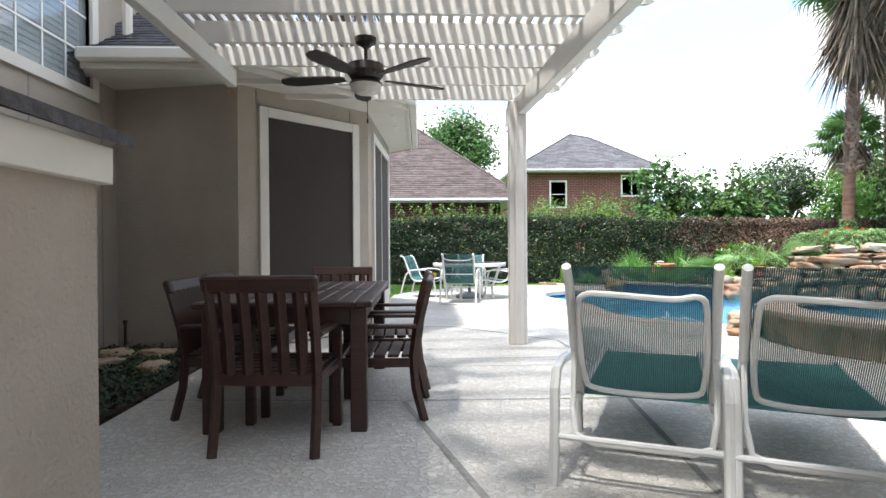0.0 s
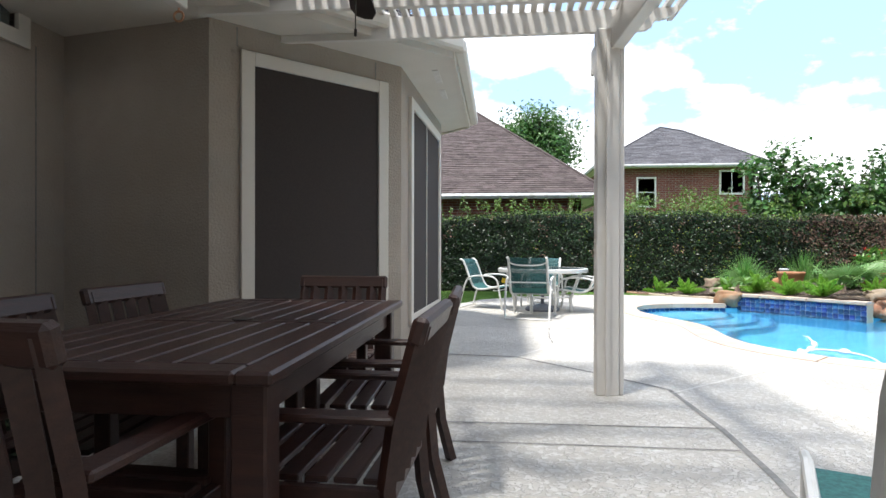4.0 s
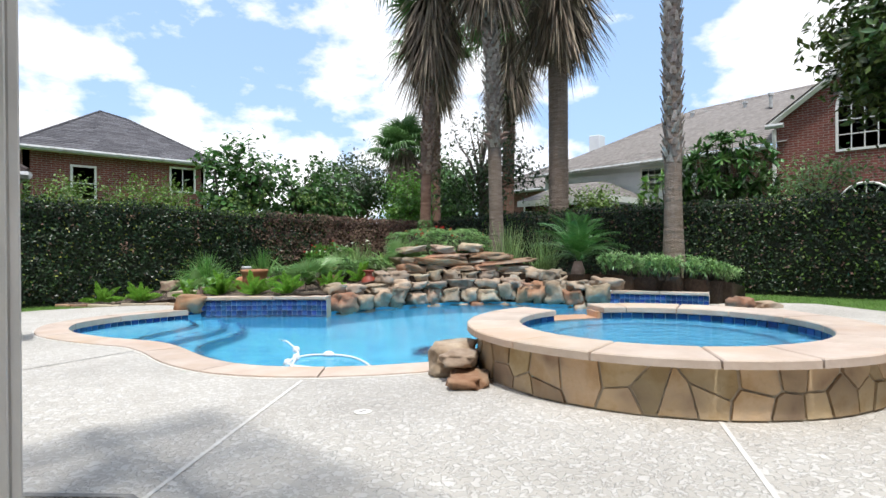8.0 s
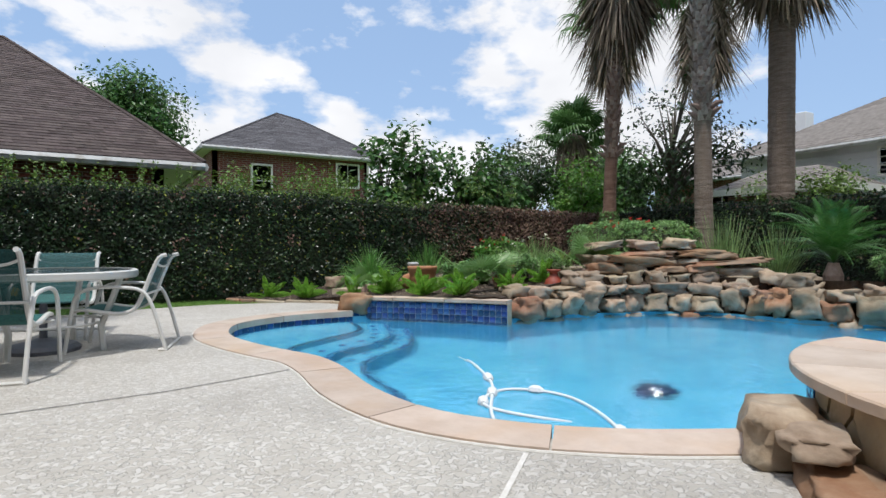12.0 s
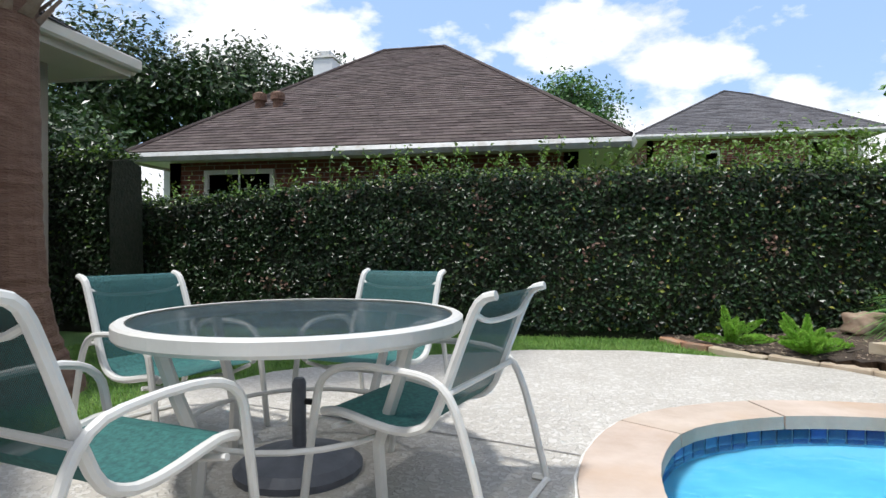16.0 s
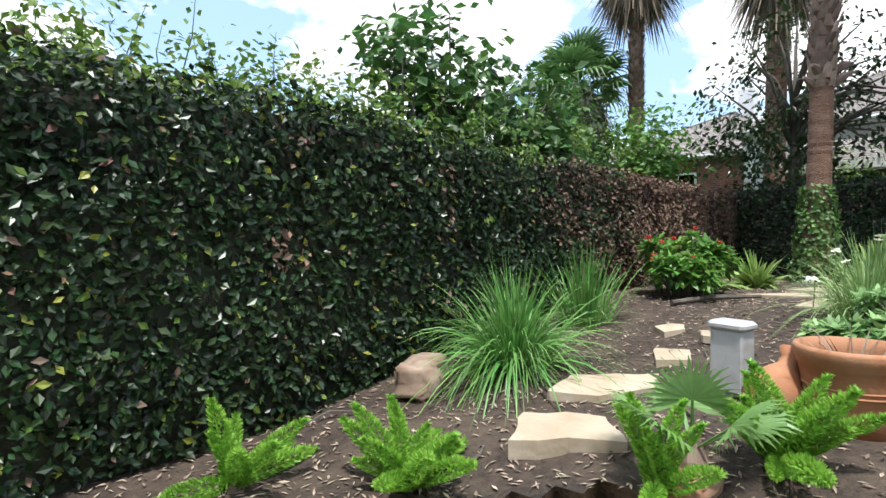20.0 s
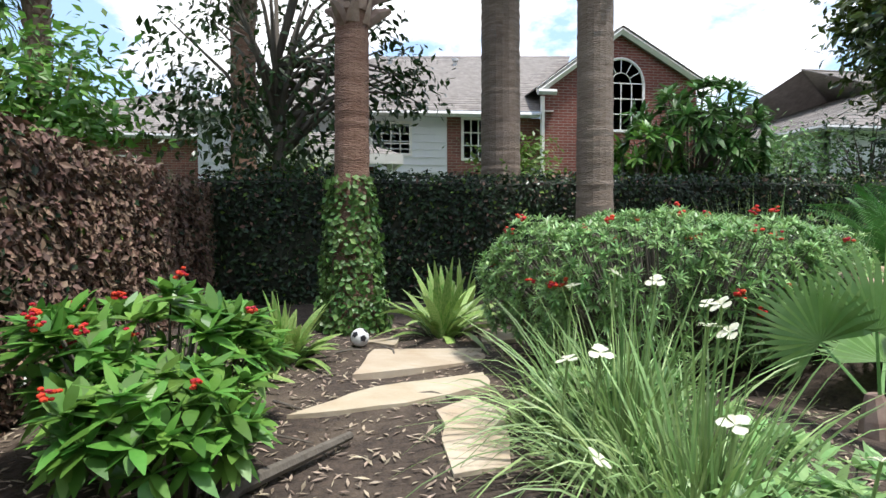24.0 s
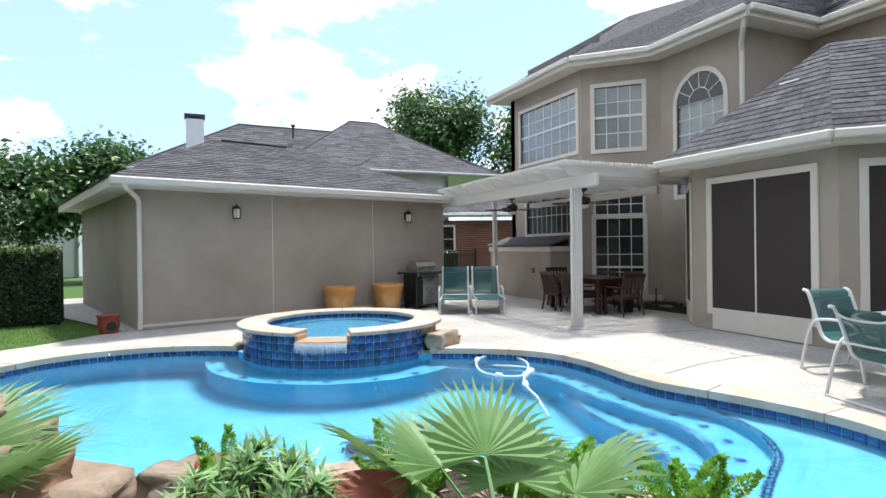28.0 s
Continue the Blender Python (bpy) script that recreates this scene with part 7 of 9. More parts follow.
# ---- palms ----
def fan_mesh(name, R, petiole, n=26, spread=118, droop=0.25, material=None, threads=0):
    """One fan leaf along +x: a stalk, a pleated blade joined near its hub and split towards its tips."""
    V, Fs = [], []
    w = 0.012 if R < 0.7 else 0.018
    V += [(0, -w, 0), (0, w, 0), (petiole, -w * 0.6, 0), (petiole, w * 0.6, 0), (0, 0, -w), (petiole, 0, -w)]
    Fs += [(0, 2, 3, 1), (0, 4, 5, 2), (1, 3, 5, 4)]
    hub = len(V)
    V.append((petiole, 0, 0.004))
    S = math.radians(spread)
    rr = random.Random(int(R * 1000) + n)
    edge = []
    for i in range(n + 1):
        a = -S + 2 * S * i / n
        r = R * 0.52
        edge.append(len(V))
        V.append((petiole + r * math.cos(a), r * math.sin(a), (0.022 if i % 2 else -0.012) * R - droop * 0.25 * R * (1 - math.cos(a)) * 0.4))
    for i in range(n):
        a = -S + 2 * S * (i + 0.5) / n
        L = R * (0.93 + 0.14 * rr.random()) * (0.8 + 0.2 * math.cos(a * 0.7))
        h = S / n
        r2 = L * 0.78
        z2, z3 = -droop * R * 0.12 * rr.uniform(0.6, 1.4), -droop * R * 0.5 * rr.uniform(0.5, 1.5)
        k = len(V)
        V += [(petiole + r2 * math.cos(a - h * 0.42), r2 * math.sin(a - h * 0.42), z2), (petiole + r2 * math.cos(a + h * 0.42), r2 * math.sin(a + h * 0.42), z2 + 0.008), (petiole + L * math.cos(a), L * math.sin(a), z3)]
        Fs += [(hub, edge[i], edge[i + 1]), (edge[i], k, k + 1, edge[i + 1]), (k, k + 2, k + 1)]
        for t in range(threads):
            q = len(V)
            b = a + rr.uniform(-0.2, 0.2)
            x, y, z = petiole + r2 * math.cos(a), r2 * math.sin(a), z2
            x2, y2 = petiole + L * 1.05 * math.cos(b), L * 1.05 * math.sin(b)
            V += [(x, y, z), (x2, y2, z + 0.03), (x2 + 0.002, y2 + 0.002, z + 0.03)]
            Fs.append((q, q + 1, q + 2))
    me = bpy.data.meshes.new(name)
    me.from_pydata(V, [], Fs)
    me.materials.append(material or M_FROND)
    return me


FROND_A = fan_mesh("frond", 0.85, 0.75, 24, 125, 0.7)
FROND_B = fan_mesh("frond", 0.95, 0.85, 26, 120, 1.0)
FROND_DEAD = fan_mesh("dead_frond", 0.8, 0.6, 16, 38, 0.6, M_SKIRT)


def palm(label, x, y, z0, rb, rt, flare, zs, zc, material, boots, skirt_r, lean=(0, 0), fronds=26, group="palms round the pool", dead=26, boot_r=0.05, size=1.0, boot_mat=None):
    """A fan palm: ringed trunk with a flared foot, leaf boots up the shaft, a skirt of dead leaves from zs and a crown at zc."""
    P = thing("palm", label, "palm tree", (x, y, z0), group=group)
    rr = random.Random(int(x * 100 + y * 7))
    H = zc - z0
    ax = lambda z: Vector((lean[0] * (z / H) ** 1.2, lean[1] * (z / H) ** 1.2, 0))
    rad = lambda z: rt + (rb - rt) * math.exp(-z / 0.9) + flare * math.exp(-z / 0.3)
    pts, rs = [], []
    z = -0.1
    while z < H:
        pts.append(ax(max(z, 0)) + Vector((0, 0, z)))
        rs.append(rad(max(z, 0)) * (1 + 0.022 * math.sin(z * 70) + 0.02 * rr.uniform(-1, 1)))
        z += 0.045
    part("trunk", tube(nb(), pts, rs, 18), material, P, smooth=False)
    V, Fs = [], []
    zb = boots
    row = 0
    while zb < zs + 0.3:
        h = zb - z0
        n = max(6, int(math.tau * rad(h) / 0.13))
        for k in range(n):
            a = (k + 0.5 * (row % 2)) * math.tau / n + rr.uniform(-0.06, 0.06)
            c = ax(h) + Vector((0, 0, h))
            o, s = Vector((math.cos(a), math.sin(a), 0)), Vector((-math.sin(a), math.cos(a), 0))
            r, up, out, w = rad(h) * 0.97, rr.uniform(0.1, 0.19), rr.uniform(0.5, 1.5) * boot_r, rr.uniform(0.05, 0.075)
            i = len(V)
            tilt = s * rr.uniform(-0.04, 0.04)
            for q in (c + o * r - s * w, c + o * (r + 0.014), c + o * r + s * w, c + o * (r + out) - s * w * 0.45 + Vector((0, 0, up)) + tilt, c + o * (r + out + 0.014) + Vector((0, 0, up * 0.97)) + tilt, c + o * (r + out) + s * w * 0.45 + Vector((0, 0, up)) + tilt):
                V.append(tuple(q))
            Fs += [(i, i + 1, i + 4, i + 3), (i + 1, i + 2, i + 5, i + 4), (i + 3, i + 4, i + 5), (i, i + 3, i + 5, i + 2)]
        zb += 0.1
        row += 1
    if V:
        raw_mesh("boot_sheath", V, Fs, boot_mat or M_BOOT, P, "rough crossed leaf boots", kind="stuff")
    hs, hc = zs - z0, H
    k = 900
    t = RNG.uniform(0, 1, k) ** 0.8
    a = RNG.uniform(0, math.tau, k)
    zz = hs + 0.75 + (hc - hs - 0.75) * t
    base = np.stack([np.cos(a) * rt * 1.1, np.sin(a) * rt * 1.1, zz], 1) + np.array([[*ax(v)] for v in zz])
    out = np.stack([np.cos(a), np.sin(a), RNG.uniform(-2.4, -0.3, k)], 1)
    V, Fq = blades_mesh(base, out, RNG.uniform(0.45, 0.8, k) * skirt_r, RNG.uniform(0.05, 0.11, k), RNG.uniform(0.35, 0.8, k), 4, 1.3)
    raw_mesh("dead_frond_skirt", V, Fq, M_SKIRT, P, "hanging grey-brown dead fronds", kind="stuff")
    top = Matrix.Translation(ax(H) + Vector((0, 0, H)))
    for i in range(dead):
        m = Matrix.Translation(ax(hs + 1) + Vector((0, 0, hs + 0.7 + (hc - hs - 0.8) * rr.random()))) @ Matrix.Rotation(i * 2.399 + rr.random(), 4, "Z") @ Matrix.Rotation(math.radians(rr.uniform(58, 86)), 4, "Y") @ Matrix.Rotation(rr.uniform(-0.9, 0.9), 4, "X") @ Matrix.Scale(skirt_r / 1.5, 4)
        piece("dead_frond", FROND_DEAD, P, m)
    for i in range(fronds):
        e = 82 - 105 * (i / fronds) ** 0.9
        m = top @ Matrix.Rotation(i * 2.399 + rr.uniform(-0.2, 0.2), 4, "Z") @ Matrix.Rotation(-math.radians(e), 4, "Y") @ Matrix.Rotation(rr.uniform(-0.4, 0.4), 4, "X") @ Matrix.Scale(size * rr.uniform(0.85, 1.1), 4)
        piece("frond", FROND_A if i % 2 else FROND_B, P, m)
    return P


PALM1 = palm("tall red-brown palm with ivy on its foot and a shaggy skirt", 10.4, 13.78, bed_z(10.4, 13.78), 0.155, 0.125, 0.05, 5.15, 7.6, M_TRUNK_RED, 2.75, 1.4, (0.3, -0.1))
PALM2 = palm("tall palm with pale crossed leaf boots", 10.64, 11.68, bed_z(10.6, 11.7), 0.17, 0.15, 0.04, 6.2, 8.2, M_TRUNK, 3.15, 1.3, (-0.12, 0.1), boot_mat=M_BOOT_PALE, boot_r=0.085)
PALM3 = palm("thick smooth grey palm behind the hedge", 13.3, 11.75, 0, 0.33, 0.25, 0.1, 5.9, 8.4, M_TRUNK, 99, 1.6, (0.05, 0))
PALM4 = palm("tall slim palm with a flared grey foot", 10.36, 7.6, 0.15, 0.2, 0.135, 0.12, 8.2, 9.6, M_TRUNK, 2.35, 1.4, (0.02, 0), boot_mat=M_BOOT_PALE, boot_r=0.05)
palm("dark palm trunk with a ragged skirt beyond the hedge", 15.9, 15.4, 0, 0.25, 0.2, 0.1, 5.5, 8.2, M_TRUNK_RED, 4.4, 1.3, (0.1, -0.1))
palm("grey palm beside the dark magnolia trees", 13.5, -0.7, 0, 0.24, 0.19, 0.1, 6.6, 8.6, M_TRUNK, 6.4, 1.5)
palm("broad reddish palm beside the house", -1.83, 12.0, 0, 0.3, 0.225, 0.22, 6.2, 7.6, M_TRUNK_RED, 2.5, 1.2, boot_r=0.12)
palm("short young palm with a round green crown", 14.8, 19.3, 0, 0.2, 0.16, 0.05, 3.4, 4.6, M_TRUNK, 2.6, 0.9, fronds=28, size=0.85, dead=12)
palm("tall reddish palm with a hanging skirt far behind the hedge corner", 15.2, 18.05, 0, 0.17, 0.15, 0.05, 6.0, 8.0, M_TRUNK_RED, 3.4, 1.2)
palm("distant small palm with a round crown", 16.4, -9.0, 0, 0.2, 0.17, 0.05, 6.7, 7.8, M_TRUNK, 3, 0.8, fronds=26, dead=8, size=0.75)

# knots and stubs on the two nearest trunks
for P, z, k in ((PALM1, 2.42, 5), (PALM2, 2.85, 5)):
    for i in range(k):
        a = i * 2.2 + 2.6
        c = Vector((0.11 if P is PALM1 else -0.05, -0.03, 0))
        o = Vector((math.cos(a), math.sin(a), 0))
        part("leaf_stub", tube(nb(), [c + o * 0.1 + Vector((0, 0, z - 0.12 + 0.05 * i)), c + o * 0.2 + Vector((0, 0, z - 0.04 + 0.05 * i)), c + o * 0.3 + Vector((0, 0, z + 0.01 + 0.04 * i))], [0.05, 0.05, 0.02], 6), M_BOOT, P, "torn dry leaf stub")
n = 2600
h, a = RNG.uniform(0, 1, n) ** 1.3 * 1.15, RNG.uniform(0, math.tau, n)
r = 0.15 + 0.11 * (1 - h / 1.2) + RNG.normal(0, 0.02, n)
leaves("ivy", np.stack([np.cos(a) * r + 0.04 * h, np.sin(a) * r, h + 0.02], 1), np.stack([np.cos(a), np.sin(a), 0.3 + 0 * a], 1), 0.05, M_IVY, PALM1, 0.8, "small-leaved green ivy", kind="stuff")


# ---- trees and tall shrubs ----
def tree(name, label, x, y, z0, trunk_r, fork, crowns, clumps, per, leaf, material, category="tree", aspect=0.5, spread=0.32, group="", stems=1, droop=0.4, bark=None):
    """A tapered trunk or a few stems, limbs to the clumps, and a crown of leaf clumps with gaps; crowns are (dx, dy, z, rx, rz)."""
    T = thing(name, label, category, (x, y, z0), group=group)
    rr = random.Random(int(x * 31 + y * 17))
    C = []
    for i in range(clumps):
        dx, dy, cz, rx, rz = crowns[i % len(crowns)]
        while True:
            p = Vector((rr.uniform(-1, 1), rr.uniform(-1, 1), rr.uniform(-1, 1)))
            if 0.25 < p.length < 1:
                break
        p *= 0.75 + 0.35 * rr.random()
        C.append(Vector((dx + p.x * rx, dy + p.y * rx, cz - z0 + p.z * rz)))
    top = max(c[2] for c in crowns) - z0
    for s in range(stems):
        o = Vector((rr.uniform(-0.15, 0.15), rr.uniform(-0.15, 0.15), 0)) * (stems > 1)
        q = Vector((crowns[0][0] * 0.6 + rr.uniform(-0.4, 0.4) * (stems > 1), crowns[0][1] * 0.6 + rr.uniform(-0.4, 0.4) * (stems > 1), top))
        part("trunk" if stems == 1 else "stem", tube(nb(), [o + Vector((0, 0, -0.1)), o + Vector((0.02, 0.03, fork * 0.5)), o * 1.5 + q * 0.15 + Vector((0, 0, fork - 0.15 * top)), q * 0.7 + Vector((0.05, 0, 0.1)), q], [trunk_r * 1.2, trunk_r, trunk_r * 0.85, trunk_r * 0.5, trunk_r * 0.15], 8), bark or M_BARK, T, smooth=True)
    bm = nb()
    for i, c in enumerate(C):
        if i % 2 == 0 or clumps < 26:
            s = Vector((crowns[0][0] * 0.3, crowns[0][1] * 0.3, fork + (top - fork) * rr.uniform(0, 0.6)))
            m = s.lerp(c, 0.5) + Vector((0, 0, 0.12 * (c - s).length))
            tube(bm, [s, m, c], [trunk_r * 0.45, trunk_r * 0.25, trunk_r * 0.08], 5)
    part("limbwork", bm, bark or M_BARK, T, smooth=True, kind="stuff")
    Cn = np.array([[*c] for c in C])
    mid = Cn.mean(0)
    pc = np.repeat(Cn, per, 0) + RNG.normal(0, spread, (clumps * per, 3)) * np.array([1, 1, 0.75])
    N = unit(pc - mid) * 0.5 + np.array([0, 0, 0.7])
    leaves("crown", pc, N, leaf, material, T, aspect, droop=droop, kind="stuff")
    return T


tree("magnolia_tree", "dark glossy magnolia tree with olive new leaves", 13.35, 4.4, 0, 0.13, 2.4, [(0, 0, 4.7, 1.45, 1.35), (0.2, -0.2, 4.1, 1.6, 0.8)], 120, 110, 0.19, M_MAGNOLIA, aspect=0.45, spread=0.27, group="magnolias")
tree("magnolia_tree", "dark magnolia tree behind the hedge", 13.4, 2.3, 0, 0.13, 2.3, [(0, 0, 4.3, 1.3, 1.7), (0, 0, 3.6, 1.4, 0.8)], 90, 110, 0.19, M_MAGNOLIA, aspect=0.45, spread=0.27, group="magnolias")
tree("thin_leafy_tree", "slender airy tree with drooping dark leaves", 13.6, 14.6, 0, 0.1, 2.0, [(0, 0, 4.2, 1.5, 1.3), (0.1, 0.9, 3.0, 1.0, 1.0), (0, -1.2, 3.1, 0.9, 0.8), (0, 0.2, 2.4, 0.9, 0.6)], 80, 42, 0.12, M_DARKLEAF, aspect=0.5, spread=0.2, droop=1.4)
for x, y, z, r in ((6.7, 17.0, 2.45, 0.5), (7.6, 17.1, 2.85, 0.75), (8.9, 17.0, 2.8, 0.8), (10.1, 17.2, 2.5, 0.7)):
    tree("fig_tree", "large-leaved green fig tree rising above the hedge", x, y, 0, 0.06, 1.4, [(0, 0, z, r, 0.95), (0.2, 0.1, z - 0.75, r * 1.1, 0.7)], 40, 30, 0.16, M_FIG, aspect=0.7, spread=0.19, group="trees above the back hedge", stems=3)
for x, y, z, r, mt in ((11.9, 18.2, 2.9, 1.1, M_DARKLEAF), (13.0, 20.5, 3.2, 1.4, M_DARKLEAF), (12.6, 16.8, 2.3, 0.7, M_BROADLEAF)):
    tree("garden_tree", "dense dark green garden tree beyond the hedge", x, y, 0, 0.09, 1.3, [(0, 0, z, r, 0.95)], 40, 70, 0.13, mt, spread=0.28, group="trees beyond the hedge")
for x, y, z, r in ((4.7, 16.5, 1.95, 0.45), (3.3, 16.5, 1.9, 0.45), (5.4, 16.6, 1.95, 0.45)):
    tree("garden_shrub", "light green shrub peeping over the hedge", x, y, 0, 0.035, 0.8, [(0, 0, z, r, 0.5)], 22, 50, 0.07, M_HEDGE_NEW, "shrub", spread=0.15, stems=3, group="shrubs beyond the hedge")


def rosette_tree(label, x, y, z0, z, r, n, leaf, material, per=13, group=""):
    """A bush whose long leaves sit in whorls at its twig ends."""
    T = thing("loquat_bush", label, "bush", (x, y, z0), group=group)
    rr = random.Random(int(x * 13 + y * 5))
    bm = nb()
    base, direc, ln, wd, bd = [], [], [], [], []
    for i in range(n):
        a, e = rr.uniform(0, math.tau), rr.uniform(-0.35, 1.45)
        d = Vector((math.cos(a) * math.cos(e), math.sin(a) * math.cos(e), math.sin(e)))
        c = Vector((d.x * r, d.y * r, z - z0 + d.z * r * 0.75)) * rr.uniform(0.78, 1.05)
        tube(bm, [Vector((0, 0, 0.5)), Vector((c.x * 0.4, c.y * 0.4, c.z * 0.6)), c], [0.03, 0.018, 0.006], 5)
        for k in range(per):
            b = k * 2.399
            t = d.orthogonal().normalized()
            s = d.cross(t)
            base.append(tuple(c))
            direc.append(tuple(d * rr.uniform(0.1, 0.9) + t * math.cos(b) + s * math.sin(b) + Vector((0, 0, 0.15))))
            ln.append(leaf * rr.uniform(0.7, 1.2))
            wd.append(leaf * rr.uniform(0.24, 0.33))
            bd.append(leaf * rr.uniform(0.1, 0.5))
    part("branchwork", bm, M_BARK, T, smooth=True, kind="stuff")
    V, Fq = blades_mesh(np.array(base), np.array(direc), np.array(ln), np.array(wd), np.array(bd), 4, 0.9, True)
    raw_mesh("foliage", V, Fq, material, T, kind="stuff")
    return T


rosette_tree("broad-leaved green loquat bush behind the hedge", 14.6, 8.1, 0, 2.5, 1.1, 130, 0.27, M_FIG, group="bushes beyond the side hedge")
rosette_tree("pale green loquat bush behind the hedge", 14.3, 9.3, 0, 2.2, 0.65, 50, 0.24, M_BROADLEAF, group="bushes beyond the side hedge")
for x, y, z, r, mt, lf in ((14.6, 6.3, 2.2, 0.8, M_SHRUB, 0.1), (15.2, 4.0, 2.4, 1.2, M_DARKLEAF, 0.1), (15.0, 1.6, 2.4, 1.2, M_DARKLEAF, 0.1), (14.4, 11.2, 2.1, 0.5, M_HEDGE_NEW, 0.1), (14.8, -1.9, 3.2, 1.5, M_BROADLEAF, 0.11),
                           (13.6, -3.8, 2.9, 1.2, M_BROADLEAF, 0.11), (12.3, -6.0, 2.5, 0.9, M_DARKLEAF, 0.1), (15.5, -5.0, 3.9, 1.6, M_SHRUB, 0.12), (18.0, 14.4, 2.3, 0.9, M_HEDGE_NEW, 0.1)):
    tree("garden_shrub", "rounded green shrub behind the side hedge", x, y, 0, 0.06, 1.0, [(0, 0, z, r, r * 0.75), (0, 0, z - 0.7, r * 1.1, 0.6)], 46, 60, lf, mt, "shrub", spread=0.24, stems=3, group="shrubs beyond the side hedge")
# tall trees a long way off
for x, y, z, r, rz in ((-24, 30, 7.5, 4.5, 3.8), (-17, 27, 3.6, 3.4, 3.2), (-21, 25, 4.0, 3.6, 3.4), (-18.5, 33, 8.5, 4.0, 3.2), (-14.5, 36, 8.5, 3.6, 2.6), (-10, 38, 8.3, 3.2, 2.2), (2.9, 46, 8.8, 3.0, 2.3), (-6, -16, 8.0, 2.8, 2.2), (-11, -13, 6.5, 3.0, 3.0), (13.5, -16.5, 3.9, 2.2, 1.6), (10.4, -17.5, 4.6, 1.6, 1.8),
                       (17, -13, 4.0, 2.6, 2.2), (21, 24, 3.4, 2.0, 1.6), (25, 1.5, 3.0, 1.8, 1.4)):
    tree("shade_tree", "tall dark green shade tree beyond the houses", x, y, 0, 0.25, z - rz, [(0, 0, z, r, rz)], 100, 120, 0.3, M_DARKLEAF if x < -8 and y > 0 else M_FIG, spread=0.62, group="distant trees")
k = 9000
a = RNG.uniform(0, math.tau, k)
rr_ = RNG.uniform(52, 66, k)
top_ = 3.2 + 1.5 * np.sin(a * 7) + 1.1 * np.sin(a * 17 + 1) + 0.8 * np.sin(a * 41)
leaves("far_woods", np.stack([4 + np.cos(a) * rr_, 6 + np.sin(a) * rr_, RNG.uniform(0, 1, k) * top_], 1), np.stack([-np.cos(a), -np.sin(a), 0.5 + 0 * a], 1), 1.6, M_DARKLEAF, None, 0.7, "low dark green line of distant trees", kind="stuff")


# ---- plants of the bed ----
FAN_A = fan_mesh("fan_leaf", 0.46, 0.42, 28, 112, 0.25, M_FAN, 1)
FAN_B = fan_mesh("fan_leaf", 0.54, 0.5, 32, 105, 0.15, M_FAN, 1)
FAN_S = fan_mesh("fan_leaf", 0.27, 0.3, 22, 110, 0.35, M_FAN, 1)


def fan_palm(label, x, y, leaves_, scale=1.0, meshes=(FAN_A, FAN_B)):
    """Leaves are (turn, rise, roll)."""
    P = thing("fan_palm", label, "palm", (x, y, bed_z(x, y)), group="fan palms in the bed")
    part("stump", tube(nb(), [(0, 0, -0.05), (0.01, 0, 0.06), (0.02, 0.01, 0.16)], [0.07, 0.06, 0.03], 8), M_BOOT, P)
    for i, (az, el, ro) in enumerate(leaves_):
        piece("fan_leaf", meshes[i % len(meshes)], P, Matrix.Translation((0, 0, 0.1)) @ Matrix.Rotation(math.radians(az), 4, "Z") @ Matrix.Rotation(-math.radians(el), 4, "Y") @ Matrix.Rotation(math.radians(ro), 4, "X") @ Matrix.Scale(scale, 4))


fan_palm("green fan palm with large pleated leaves and white threads", 5.9, 12.2, [(150, 42, 0), (-30, 36, 27), (230, 25, 0), (290, 34, 20), (345, 20, -15), (255, 38, 0)], 0.76)
fan_palm("fan palm with stiff upright pleated leaves", 7.8, 11.85, [(95, 84, 0), (188, 24, -25), (28, 48, 78), (265, 45, -20), (310, 25, 10), (235, 30, 0)], 0.74)
fan_palm("small silvery fan palm among ferns", 4.62, 13.3, [(200, 75, 0), (250, 40, 20), (160, 35, -10), (310, 25, 0), (100, 30, 0), (30, 35, 0)], 0.72, (FAN_S,))


def fern_mesh(L, n, seed):
    """One foxtail plume, rising along +x and arching over."""
    g = np.random.default_rng(seed)
    t = g.uniform(0, 1, n) ** 0.85
    x, z = L * t, -0.22 * L * t * t
    R = 0.055 * np.sin(np.clip(t * 1.02 + 0.06, 0, 1) * math.pi) ** 0.5 + 0.008
    a = g.uniform(0, math.tau, n)
    C = np.stack([x, np.cos(a) * R * 0.6, z + np.sin(a) * R * 0.6], 1)
    D = np.stack([0.75 + 0 * a, np.cos(a), np.sin(a)], 1)
    D = unit(D) * (0.028 * g.uniform(0.7, 1.2, (n, 1)))
    S = unit(np.cross(D, g.normal(0, 1, (n, 3)))) * 0.006
    V = np.stack([C - S, C + S, C + D], 1).reshape(-1, 3)
    me = bpy.data.meshes.new("plume")
    me.from_pydata(V.tolist() + [(0, -0.004, 0), (0, 0.004, 0), (L, 0, -0.22 * L)], [], (np.arange(n * 3).reshape(-1, 3)).tolist() + [(n * 3, n * 3 + 1, n * 3 + 2)])
    me.materials.append(M_FERN)
    return me


PLUMES = [fern_mesh(0.42, 950, 1), fern_mesh(0.36, 850, 2), fern_mesh(0.48, 1050, 3)]


